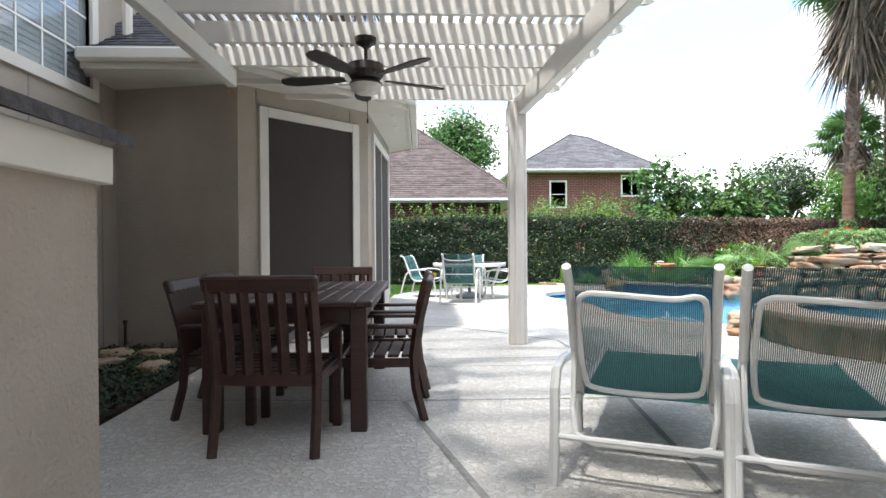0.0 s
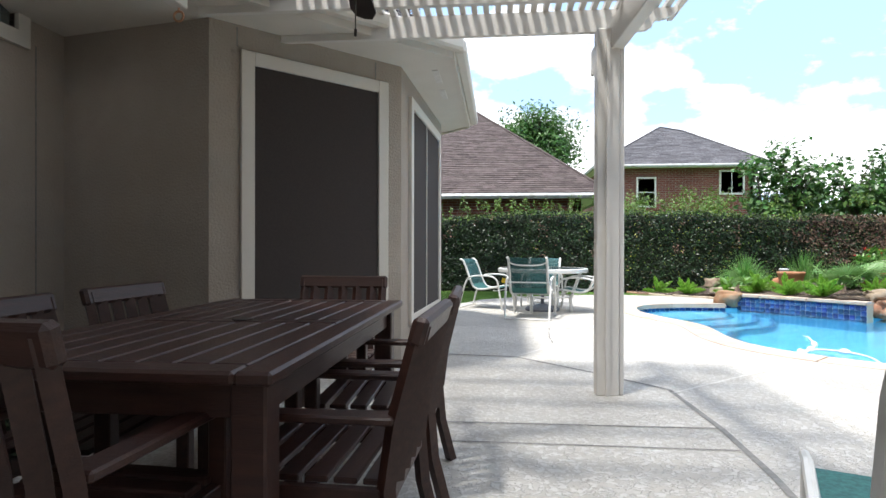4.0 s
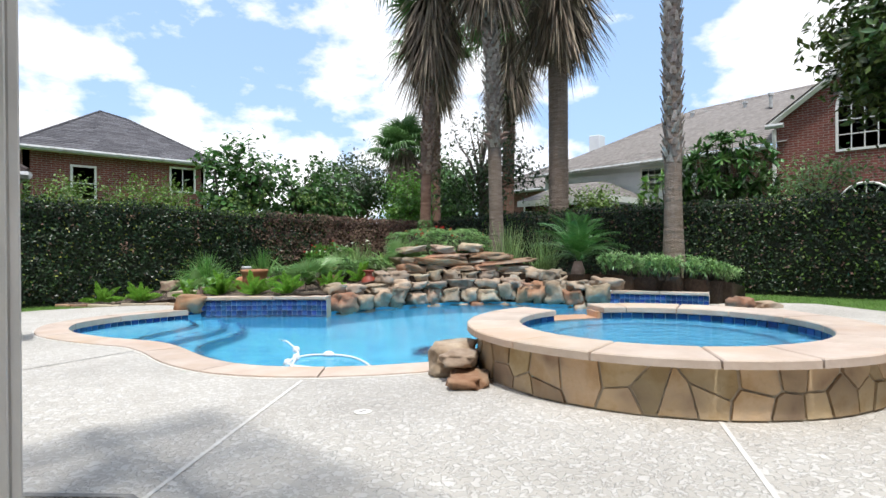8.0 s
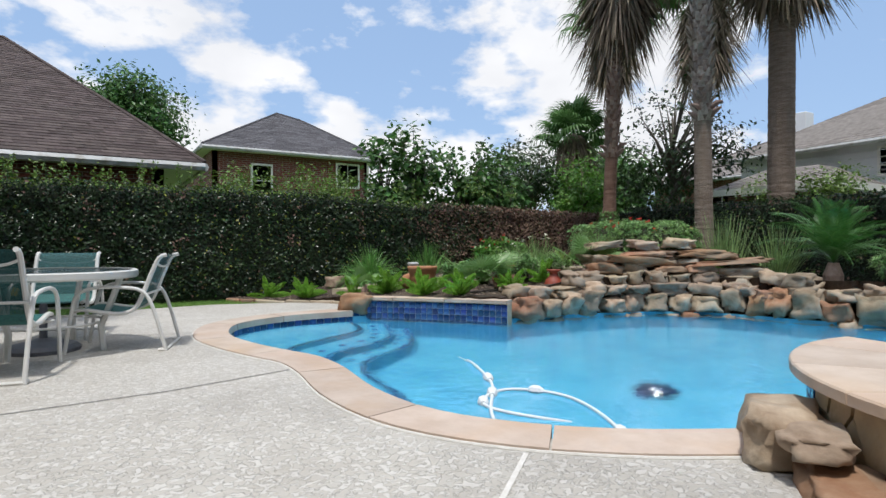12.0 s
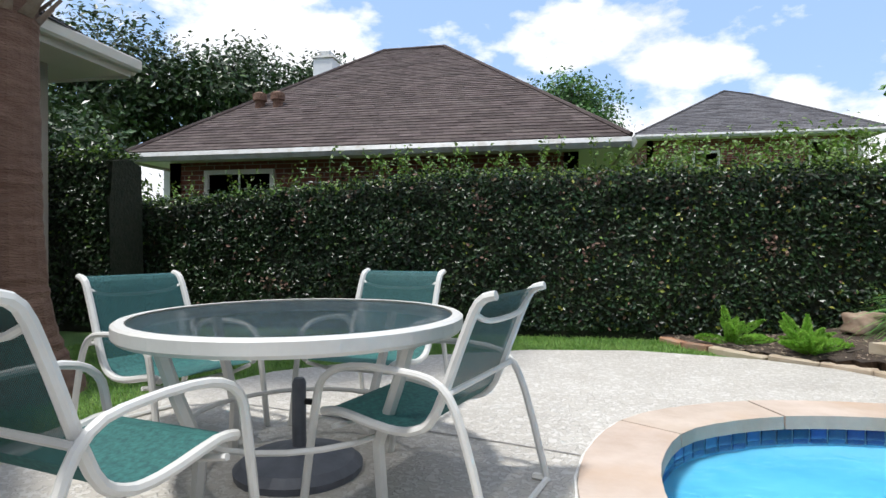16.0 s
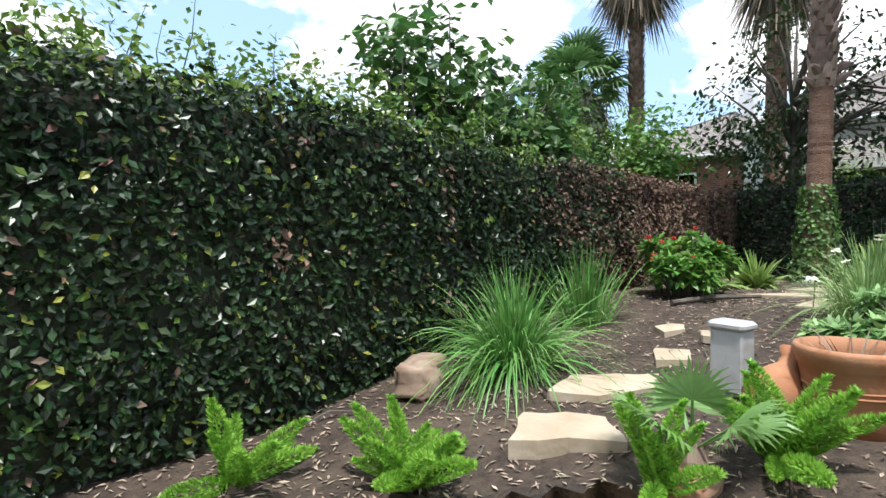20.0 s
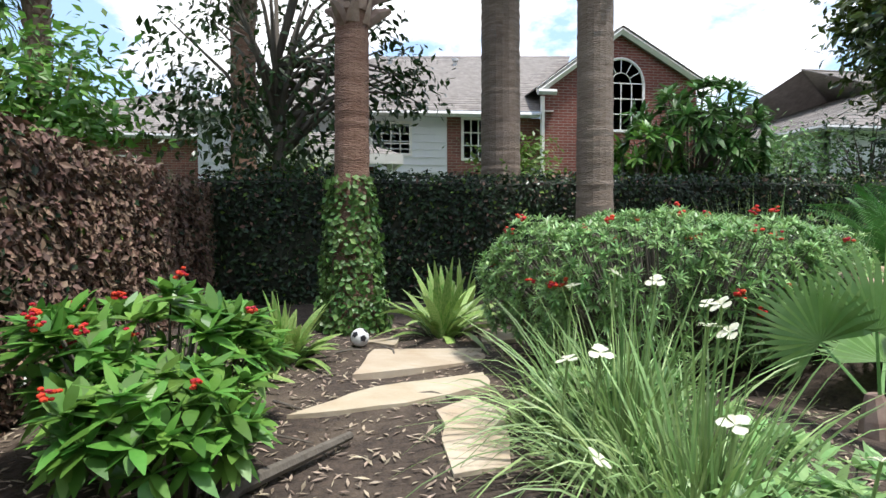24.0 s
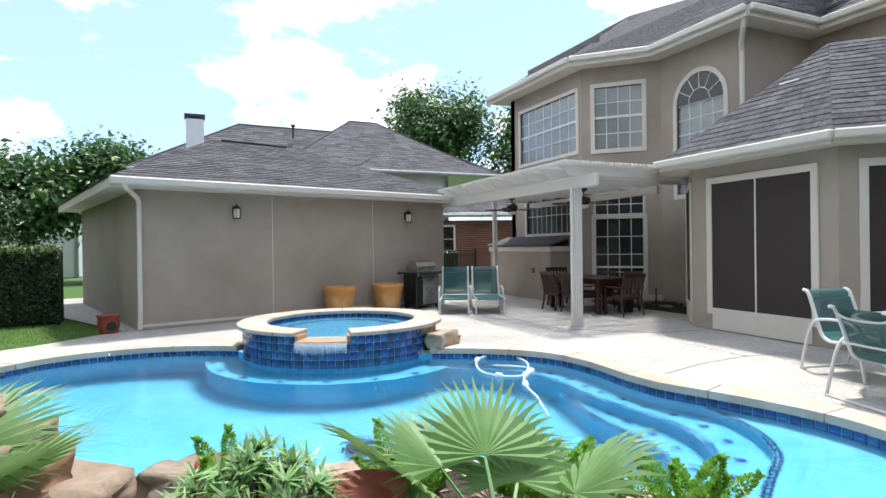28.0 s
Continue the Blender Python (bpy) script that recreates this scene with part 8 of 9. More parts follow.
def fern(x, y, n, scale, low=0.0):
    P = thing("foxtail_fern", "bright green foxtail fern with plume-like fronds", "fern", (x, y, bed_z(x, y)), group="foxtail ferns")
    rr = random.Random(int(x * 77 + y * 9))
    part("root_crown", tube(nb(), [(0, 0, -0.04), (0, 0, 0.03)], [0.05, 0.03], 7), M_BOOT, P)
    for i in range(n):
        e = rr.uniform(38, 84) if i % 4 else rr.uniform(15, 40)
        piece("plume", PLUMES[i % 3], P, Matrix.Translation((rr.uniform(-0.04, 0.04), rr.uniform(-0.04, 0.04), 0.015)) @ Matrix.Rotation(i * 2.399, 4, "Z") @ Matrix.Rotation(-math.radians(e), 4, "Y") @ Matrix.Scale(scale * rr.uniform(0.75, 1.1), 4))


for x, y, n, s in ((3.54, 14.76, 9, 0.85), (3.98, 14.2, 17, 0.82), (4.85, 13.05, 16, 0.9), (4.45, 13.35, 9, 0.75), (5.35, 11.75, 14, 0.85), (5.0, 12.15, 14, 0.9), (6.05, 11.55, 13, 0.8), (6.75, 11.65, 10, 0.75)):
    fern(x, y, n, s)


def strap(name, label, x, y, n, L, w, spread, bend, material, category, segs=5, r=0.12, blade="foliage", group="", oval=False):
    P = thing(name, label, category, (x, y, bed_z(x, y)), group=group)
    a, q = RNG.uniform(0, math.tau, n), RNG.uniform(0, 1, n)
    base = np.stack([np.cos(a) * r * q, np.sin(a) * r * q, 0 * a - 0.02], 1)
    d = np.stack([np.cos(a) * spread * q, np.sin(a) * spread * q, 1 + 0 * a], 1) + RNG.normal(0, 0.12, (n, 3))
    V, Fq = blades_mesh(base, d, L * RNG.uniform(0.6, 1.15, n), w * RNG.uniform(0.7, 1.2, n), bend * RNG.uniform(0.4, 1.3, n) * (0.4 + q), segs, 0.9, oval)
    raw_mesh(blade, V, Fq, material, P, kind="stuff")
    return P


strap("lily_grass_clump", "big fountain of arching dark green strap leaves", 5.32, 14.6, 820, 0.92, 0.015, 0.58, 0.85, M_BLADE, "grass clump", 6, 0.17)
strap("lily_grass_clump", "upright strap-leaved clump at the foot of the dry hedge", 6.6, 14.78, 260, 0.72, 0.016, 0.4, 0.3, M_BLADE, "grass clump", 5, 0.2)
strap("lily_grass_clump", "strap-leaved clump beside the striped leaves", 9.85, 9.95, 220, 1.0, 0.011, 0.45, 0.3, M_IRIS, "grass clump", 5, 0.2)
strap("lily_grass_clump", "upright reedy clump behind the clipped bush", 9.75, 10.75, 260, 1.05, 0.011, 0.35, 0.15, M_IRIS, "grass clump", 5, 0.3)
for x, y, n, L in ((7.25, 13.0, 460, 0.72), (7.7, 12.95, 440, 0.8), (7.0, 12.85, 240, 0.45), (8.1, 13.0, 280, 0.6)):
    strap("iris_clump", "pale green iris clump with white flowers", x, y, n, L, 0.013, 0.6, 0.55, M_IRIS, "iris", 5, 0.2, group="iris clumps")


def flower_bm(r, seed):
    bm = nb()
    for k in range(6):
        a = k * math.tau / 6
        big = k % 2 == 0
        L, w = (r, r * 0.42) if big else (r * 0.7, r * 0.2)
        o, s = Vector((math.cos(a), math.sin(a), 0)), Vector((-math.sin(a), math.cos(a), 0))
        e = 0.15 if big else 0.6
        ring_ = [Vector((0, 0, 0))]
        for u, v in ((0.25, -0.45), (0.55, -1), (0.82, -0.8), (1.0, 0), (0.82, 0.8), (0.55, 1), (0.25, 0.45)):
            ring_.append(o * L * u + s * w * v + Vector((0, 0, e * L * math.sin(u * 2.4) * 0.6)))
        mid = bm.verts.new(o * L * 0.55 + Vector((0, 0, e * L * 0.42)))
        vs = [bm.verts.new(q) for q in ring_]
        for i in range(len(vs)):
            bm.faces.new((mid, vs[i], vs[(i + 1) % len(vs)]))
    return bm


rr = random.Random(3)
for i, (x, y, z) in enumerate(((7.0, 13.1, 0.86), (7.3, 12.95, 1.0), (7.35, 12.85, 0.97), (7.45, 12.8, 1.03), (6.95, 12.8, 0.78), (7.4, 13.2, 0.92), (7.5, 13.25, 0.88), (7.8, 12.8, 1.06), (7.9, 12.9, 1.08), (7.65, 12.7, 1.0), (6.6, 12.75, 0.6), (8.05, 13.0, 1.02), (7.2, 13.3, 0.72))):
    P = thing("iris_flower", "white iris flower on a thin green stem", "flower", (x, y, bed_z(x, y)), group="white iris flowers")
    h = z - bed_z(x, y)
    part("stem", tube(nb(), [(0.05, 0.03, -0.02), (0.03, 0.01, h * 0.5), (0, 0, h)], 0.004, 5), M_IRIS, P)
    f = part("blossom", flower_bm(0.038, i), M_PETAL, P, "white petals with a yellow eye")
    f.matrix_basis = pose(0, 0, h, rr.uniform(-35, 35), rr.uniform(-35, 35), rr.uniform(0, 120))


def whorl_bush(name, label, x, y, rx, ry, h, n, per, leaf, w, material, flowers, category, rz=0, square=0.5, inner=0, flower_r=0.035, base=0.12, z=None, group="", oval=False):
    """A bush of leaf whorls over a rounded block, on branching stems, with flower heads."""
    P = thing(name, label, category, (x, y, bed_z(x, y) if z is None else z), rz, group)
    rr = random.Random(int(x * 19 + y * 3))
    bm = nb()
    B, Dn, ln, wd, bd, tips = [], [], [], [], [], []
    for i in range(n):
        while True:
            p = Vector((rr.gauss(0, 1), rr.gauss(0, 1), rr.gauss(0, 1))).normalized()
            if p.z > -0.75:
                break
        g = (abs(p.x) ** (2 / square) + abs(p.y) ** (2 / square) + abs(p.z) ** (2 / square)) ** (-square / 2)
        q = p * g * (rr.uniform(0.86, 1.02) if i >= inner else rr.uniform(0.45, 0.85))
        c = Vector((q.x * rx, q.y * ry, base + (h - base) * (0.5 + 0.5 * q.z)))
        c += Vector((noise.noise(c * 3.1), noise.noise(c * 3.1 + Vector((5, 0, 0))), noise.noise(c * 2.7 + Vector((0, 9, 0))))) * 0.09
        d = (Vector((q.x / rx, q.y / ry, q.z / (h * 0.5))).normalized() + Vector((0, 0, 0.55))).normalized()
        tips.append((c, d))
        if i % 4 == 0:
            tube(bm, [Vector((c.x * 0.45, c.y * 0.55, -0.03)), Vector((c.x * 0.7, c.y * 0.7, c.z * 0.5)), c], [0.012, 0.008, 0.003], 4)
        t = d.orthogonal().normalized()
        s = d.cross(t)
        for k in range(per):
            b = k * 2.399 + i
            B.append(tuple(c))
            Dn.append(tuple(d * rr.uniform(0.05, 1.3) + t * math.cos(b) + s * math.sin(b)))
            ln.append(leaf * rr.uniform(0.7, 1.2))
            wd.append(w * rr.uniform(0.8, 1.2))
            bd.append(leaf * rr.uniform(0, 0.35))
    part("stemwork", bm, M_BARK, P, smooth=True, kind="stuff")
    V, Fq = blades_mesh(np.array(B), np.array(Dn), np.array(ln), np.array(wd), np.array(bd), 4 if oval else 3, 0.9, oval)
    raw_mesh("foliage", V, Fq, material, P, kind="stuff")
    up = [q for q in tips if q[1].z > 0.3]
    for i in range(flowers):
        c, d = up[rr.randrange(len(up))]
        fb = nb()
        for k in range(9):
            o = Vector((rr.gauss(0, 1), rr.gauss(0, 1), rr.gauss(0, 0.7))).normalized() * flower_r * rr.uniform(0.3, 0.9)
            bmesh.ops.create_icosphere(fb, subdivisions=1, radius=flower_r * rr.uniform(0.25, 0.42), matrix=Matrix.Translation(c + d * (leaf * 0.75) + o) @ Matrix.Diagonal((1, 1, 0.6, 1)))
        part("flower_head", fb, M_REDFL, P, "small red flower cluster")
    return P


whorl_bush("clipped_flowering_bush", "wide clipped bush with narrow leaves and red flowers", 9.08, 11.98, 0.82, 1.0, 0.84, 2600, 13, 0.053, 0.0125, M_SHRUB, 34, "bush", 8, 0.5, 420, oval=True)
whorl_bush("red_flowering_shrub", "broad-leaved shrub with red flower clusters", 8.25, 14.55, 0.42, 0.36, 0.55, 170, 8, 0.11, 0.045, M_BROADLEAF, 12, "shrub", 0, 0.8, 40, 0.03, oval=True)
whorl_bush("red_flowering_shrub", "small red-flowered shrub beside the path", 7.8, 14.4, 0.3, 0.28, 0.36, 80, 8, 0.1, 0.04, M_BROADLEAF, 6, "shrub", 0, 0.8, 10, 0.028, oval=True)
whorl_bush("leafy_shrub", "low leafy green shrub behind the terracotta pot", 6.15, 12.8, 0.34, 0.36, 0.32, 220, 9, 0.085, 0.034, M_SHRUB, 0, "shrub", 0, 0.8, 40, oval=True)
whorl_bush("leafy_shrub", "fine green shrub by the pool rocks", 6.75, 12.05, 0.26, 0.26, 0.36, 130, 12, 0.085, 0.018, M_SHRUB, 0, "shrub", 0, 0.8, 30)
whorl_bush("leafy_shrub", "mixed low greenery under the iris", 7.1, 12.75, 0.6, 0.3, 0.28, 170, 8, 0.07, 0.026, M_SHRUB, 0, "shrub", 0, 0.8, 40, oval=True)
whorl_bush("leafy_shrub", "low green shrub at the foot of the bush", 8.05, 12.85, 0.3, 0.25, 0.26, 90, 8, 0.07, 0.026, M_SHRUB, 0, "shrub", 0, 0.8, 20, oval=True)
for x, y, r, h in ((10.05, 7.35, 0.5, 0.36), (10.75, 7.2, 0.5, 0.3), (10.1, 7.95, 0.45, 0.4), (10.9, 7.9, 0.4, 0.35), (9.75, 8.3, 0.35, 0.35), (9.72, 7.55, 0.32, 0.3), (10.15, 6.95, 0.35, 0.28)):
    whorl_bush("leafy_shrub", "bright low green planting round the palm foot", x, y, r, r, h, 170, 8, 0.1, 0.02, M_SHRUB, 0, "shrub", 0, 0.9, 30, group="planting round the palm")


def leafy_clump(x, y, n, L, label):
    P = strap("striped_leaf_clump", label, x, y, n, L, 0.07, 1.1, 0.3, M_VARIEG, "plant", 6, 0.1, "striped_foliage", "striped plants", True)
    return P


leafy_clump(9.45, 14.2, 70, 0.52, "broad striped green and cream leaves in a low clump")
leafy_clump(9.0, 14.6, 26, 0.42, "small clump of striped broad leaves by the hedge")
leafy_clump(10.0, 13.15, 90, 0.62, "striped broad-leaved clump against the hedge")
leafy_clump(10.75, 12.85, 34, 0.55, "striped broad-leaved clump in the shade")


def pinnate_mesh(L, n, rise, seed):
    """One arching feather leaf along +x."""
    V, Fs = [], []
    rr = random.Random(seed)
    sp = [Vector((L * t * (1 - 0.1 * t), 0, L * (rise * t - 0.62 * t * t))) for t in [i / n for i in range(n + 1)]]
    for i in range(n):
        a, b = sp[i], sp[i + 1]
        k = len(V)
        w = 0.007 * (1 - i / n) + 0.002
        V += [(a.x, -w, a.z), (a.x, w, a.z), (b.x, w, b.z), (b.x, -w, b.z)]
        Fs.append((k, k + 1, k + 2, k + 3))
        t = i / n
        if t > 0.12:
            ll = 0.17 * math.sin(math.pi * min(1, 0.12 + t * 0.86)) ** 0.7 + 0.02
            for s in (-1, 1):
                k = len(V)
                e = Vector((a.x + ll * 0.5, s * ll, a.z + 0.25 * ll - 0.12 * ll * rr.random()))
                m = a.lerp(e, 0.55) + Vector((0.008, 0, 0.012))
                V += [tuple(a), tuple(m + Vector((0.006, 0, 0))), tuple(e), tuple(m - Vector((0.006, 0, 0)))]
                Fs.append((k, k + 1, k + 2, k + 3))
    me = bpy.data.meshes.new("feather_leaf")
    me.from_pydata(V, [], Fs)
    me.materials.append(M_CYCAD)
    return me


FEATHER = [pinnate_mesh(0.95, 46, 0.35, 1), pinnate_mesh(1.05, 50, 0.5, 2), pinnate_mesh(0.85, 42, 0.2, 3)]
P = thing("cycad", "dark green sago cycad with arching feather leaves", "cycad", (10.0, 9.25, bed_z(10.0, 9.25)))
part("caudex", tube(nb(), [(0, 0, -0.06), (0, 0, 0.12), (0, 0, 0.3)], [0.12, 0.13, 0.07], 10), M_BOOT, P)
rr = random.Random(9)
for i in range(38):
    e = 80 * (1 - i / 38) + 6
    piece("feather_leaf", FEATHER[i % 3], P, Matrix.Translation((0, 0, 0.3)) @ Matrix.Rotation(i * 2.399, 4, "Z") @ Matrix.Rotation(-math.radians(e), 4, "Y") @ Matrix.Scale(rr.uniform(0.95, 1.2), 4))

# loose vine shoots that stand up out of the back hedge
VINE = thing("vine_shoots", "thin leafy vine shoots above the hedge", "vine", (0, 0, 0))
rr = random.Random(5)
bm = nb()
C = []
for i in range(90):
    x = rr.uniform(-1.5, 9.5)
    h = rr.uniform(0.12, 0.42)
    p = Vector((x, 15.62 + rr.uniform(-0.15, 0.25), 1.84 + 0.012 * x))
    q = p + Vector((rr.uniform(-0.15, 0.15), rr.uniform(-0.12, 0.08), h))
    m = p.lerp(q, 0.5) + Vector((rr.uniform(-0.05, 0.05), 0, 0))
    tube(bm, [p, m, q], [0.004, 0.003, 0.0015], 4)
    for k in range(int(10 * h / 0.2)):
        C.append(p.lerp(q, rr.uniform(0.15, 1)) + Vector((rr.uniform(-0.05, 0.05), rr.uniform(-0.05, 0.05), 0)))
part("shoot_stems", bm, M_IVY, VINE, kind="stuff")
leaves("shoot_leaves", np.array([[*c] for c in C]), np.tile([0, -0.3, 0.8], (len(C), 1)), 0.055, M_HEDGE_NEW, VINE, 0.65, kind="stuff")


# ---- neighbouring houses ----
def far_window(parent, p, q, a0, a1, z0, z1, nx, nz, glass, arch=False, blind=False, trim=0.07):
    """A framed window in the wall p-q of a neighbouring house, under that house."""
    W_ = nb()
    t = trim
    for b in ((a0 - t, z0 - t, a0, z1), (a1, z0 - t, a1 + t, z1), (a0, z0 - t, a1, z0)):
        box(W_, b[0], -0.04, b[1], b[2], 0.03, b[3])
    c, R = (a0 + a1) / 2, (a1 - a0) / 2
    if arch:
        tube(W_, [(c + (R + t / 2) * math.cos(math.pi * k / 14), -0.005, z1 + (R + t / 2) * math.sin(math.pi * k / 14)) for k in range(15)], t * 0.6, 6)
    else:
        box(W_, a0 - t, -0.04, z1, a1 + t, 0.03, z1 + t)
    w = part("window", W_, M_WHITE, parent, "white-framed window")
    w.matrix_basis = on_wall(p, q)
    bm = box(nb(), a0, 0.0, z0, a1, 0.02, z1)
    if arch:
        bm.faces.new([bm.verts.new((c + R * math.cos(math.pi * k / 14), 0.0, z1 + R * math.sin(math.pi * k / 14))) for k in range(15)])
    part("pane", bm, M_BLIND if blind else glass, w)
    for i in range(1, nx):
        x = a0 + (a1 - a0) * i / nx
        part("muntin", box(nb(), x - 0.014, -0.02, z0, x + 0.014, -0.004, z1), M_WHITE, w)
    for j in range(1, nz + (1 if arch else 0)):
        z = z0 + (z1 - z0) * j / nz
        part("muntin", box(nb(), a0, -0.022, z - 0.014, a1, -0.005, z + 0.014), M_WHITE, w)
    if arch:
        for k in range(1, 6):
            v = math.pi * k / 6
            part("muntin", tube(nb(), [(c + 0.45 * R * math.cos(v), -0.012, z1 + 0.45 * R * math.sin(v)), (c + R * math.cos(v), -0.012, z1 + R * math.sin(v))], 0.014, 4), M_WHITE, w)
        part("muntin", tube(nb(), [(c + 0.45 * R * math.cos(math.pi * k / 10), -0.012, z1 + 0.45 * R * math.sin(math.pi * k / 10)) for k in range(11)], 0.014, 4), M_WHITE, w)
    return w


def far_wall(parent, p, q, z1, material, z0=0.0, name="wall"):
    return wall_seg(name, p, q, z0, z1, 0.2, (), material, parent)


def eave(parent, a, b, drop=0.16, material=None):
    """A fascia and gutter along an eave."""
    a, b = Vector(a), Vector(b)
    part("gutter", tube(nb(), [a - Vector((0, 0, drop * 0.5)), b - Vector((0, 0, drop * 0.5))], drop * 0.5, 6), material or M_GREYMETAL, parent)


def hip(parent, name, x0, y0, x1, y1, ze, r0, r1, material, course=0.2, tab=0.45, gut=True):
    """A hip roof over a rectangle with its ridge from r0 to r1 (r0 nearer x0 or y0), with eaves boarded below."""
    A, B, C_, D_ = (x0, y0, ze), (x1, y0, ze), (x1, y1, ze), (x0, y1, ze)
    if abs(r1[0] - r0[0]) >= abs(r1[1] - r0[1]):
        planes = [(A, B, r1, r0), (B, C_, r1, r1), (C_, D_, r0, r1), (D_, A, r0, r0)]
    else:
        planes = [(A, B, r0, r0), (B, C_, r1, r0), (C_, D_, r1, r1), (D_, A, r0, r1)]
    shingle_roof(name, planes, material, parent, course, tab)
    part("soffit", box(nb(), x0 + 0.05, y0 + 0.05, ze - 0.12, x1 - 0.05, y1 - 0.05, ze - 0.04), M_WHITE, parent)
    bm = nb()
    for u, v in ((A, r0), (B, r1 if planes[0][2] == r1 else r0), (C_, r1), (D_, r0 if planes[0][2] == r1 else r1), (r0, r1)):
        if (Vector(u) - Vector(v)).length > 0.2:
            tube(bm, [Vector(u) + Vector((0, 0, 0.02)), Vector(v) + Vector((0, 0, 0.03))], 0.035, 6)
    part("ridge_cap", bm, material, parent)
    if gut:
        for u, v in ((A, B), (B, C_), (C_, D_), (D_, A)):
            eave(parent, u, v)


def house_n():
    Hs = thing("neighbour_house", "low red brick house with a brown shingle hip roof", "house", (0, 0, 0), group="neighbouring houses")
    hip(Hs, "roof", -4.67, 16.6, 2.85, 30.6, 2.42, (-2.45, 23.2, 6.08), (-0.85, 23.2, 6.08), M_SHINGLE_FAR, 0.145, 0.33)
    far_wall(Hs, (-4.2, 17.0), (2.2, 17.0), 2.3, M_BRICK)
    far_wall(Hs, (2.2, 17.0), (2.2, 30.2), 2.3, M_BRICK)
    far_wall(Hs, (-4.2, 30.2), (-4.2, 17.0), 2.3, M_BRICK)
    far_window(Hs, (-4.2, 17.0), (2.2, 17.0), 0.7, 1.75, 1.55, 2.1, 2, 1, M_DARKGLASS)
    shingle_roof("wing_roof", [((-6.1, 18.6, 2.75), (-2.3, 18.6, 2.75), (-4.0, 26.3, 6.0), (-6.9, 26.3, 6.0)), ((-6.1, 30, 2.75), (-6.1, 18.6, 2.75), (-6.9, 26.3, 6.0), (-6.9, 28, 6.0))], M_SHINGLE_FAR, Hs, 0.16, 0.35)
    eave(Hs, (-6.1, 18.6, 2.75), (-4.4, 18.6, 2.75))
    far_wall(Hs, (-5.8, 19.0), (-4.2, 19.0), 2.7, M_SIDING, name="siding_wall")
    far_window(Hs, (-5.8, 19.0), (-4.2, 19.0), 0.35, 0.85, 1.95, 2.5, 2, 2, M_DARKGLASS)
    ch = part("chimney", box(nb(), -6.05, 26.9, 5.0, -5.35, 27.6, 7.3, 0.02), M_SIDING, Hs, "pale boxed chimney")
    part("chimney_cap", box(nb(), -6.1, 26.85, 7.3, -5.3, 27.65, 7.36), M_WHITE, ch)
    part("chimney_cap", box(nb(), -5.9, 27.05, 7.36, -5.5, 27.45, 7.6, 0.03), M_GREYMETAL, ch)
    for dx in (0, 0.36):
        v = part("roof_vent", lathe(nb(), [(0.09, 0), (0.09, 0.28), (0.13, 0.3), (0.13, 0.42), (0.05, 0.46)], 12, (-3.55 + dx, 18.7, 3.4)), M_TRUNK_RED, Hs, "brown metal roof vent")
    return Hs


def house_f():
    Hs = thing("neighbour_house", "two-storey red brick house with a dark hip roof", "house", (0, 0, 0), group="neighbouring houses")
    hip(Hs, "roof", 3.4, 25.3, 10.2, 35, 4.15, (7.3, 30.3, 6.6), (8.4, 30.5, 6.45), M_SHINGLE, 0.2, 0.45)
    far_wall(Hs, (3.8, 25.8), (9.8, 25.8), 4.05, M_BRICK)
    far_wall(Hs, (9.8, 25.8), (9.8, 34.6), 4.05, M_BRICK)
    far_wall(Hs, (3.8, 34.6), (3.8, 25.8), 4.05, M_BRICK)
    far_window(Hs, (3.8, 25.8), (9.8, 25.8), 1.4, 2.05, 2.5, 3.6, 1, 2, M_BLIND, blind=True)
    far_window(Hs, (3.8, 25.8), (9.8, 25.8), 4.65, 5.5, 3.0, 3.85, 2, 1, M_BLIND, blind=True)
    part("downspout", tube(nb(), [(9.7, 25.7, 4.0), (9.7, 25.72, 0)], 0.05, 6), M_WHITE, Hs)
    Hs.matrix_basis = Matrix.Translation((0.7, -0.48, 0)) @ Matrix.Scale(1.3, 4)
    return Hs


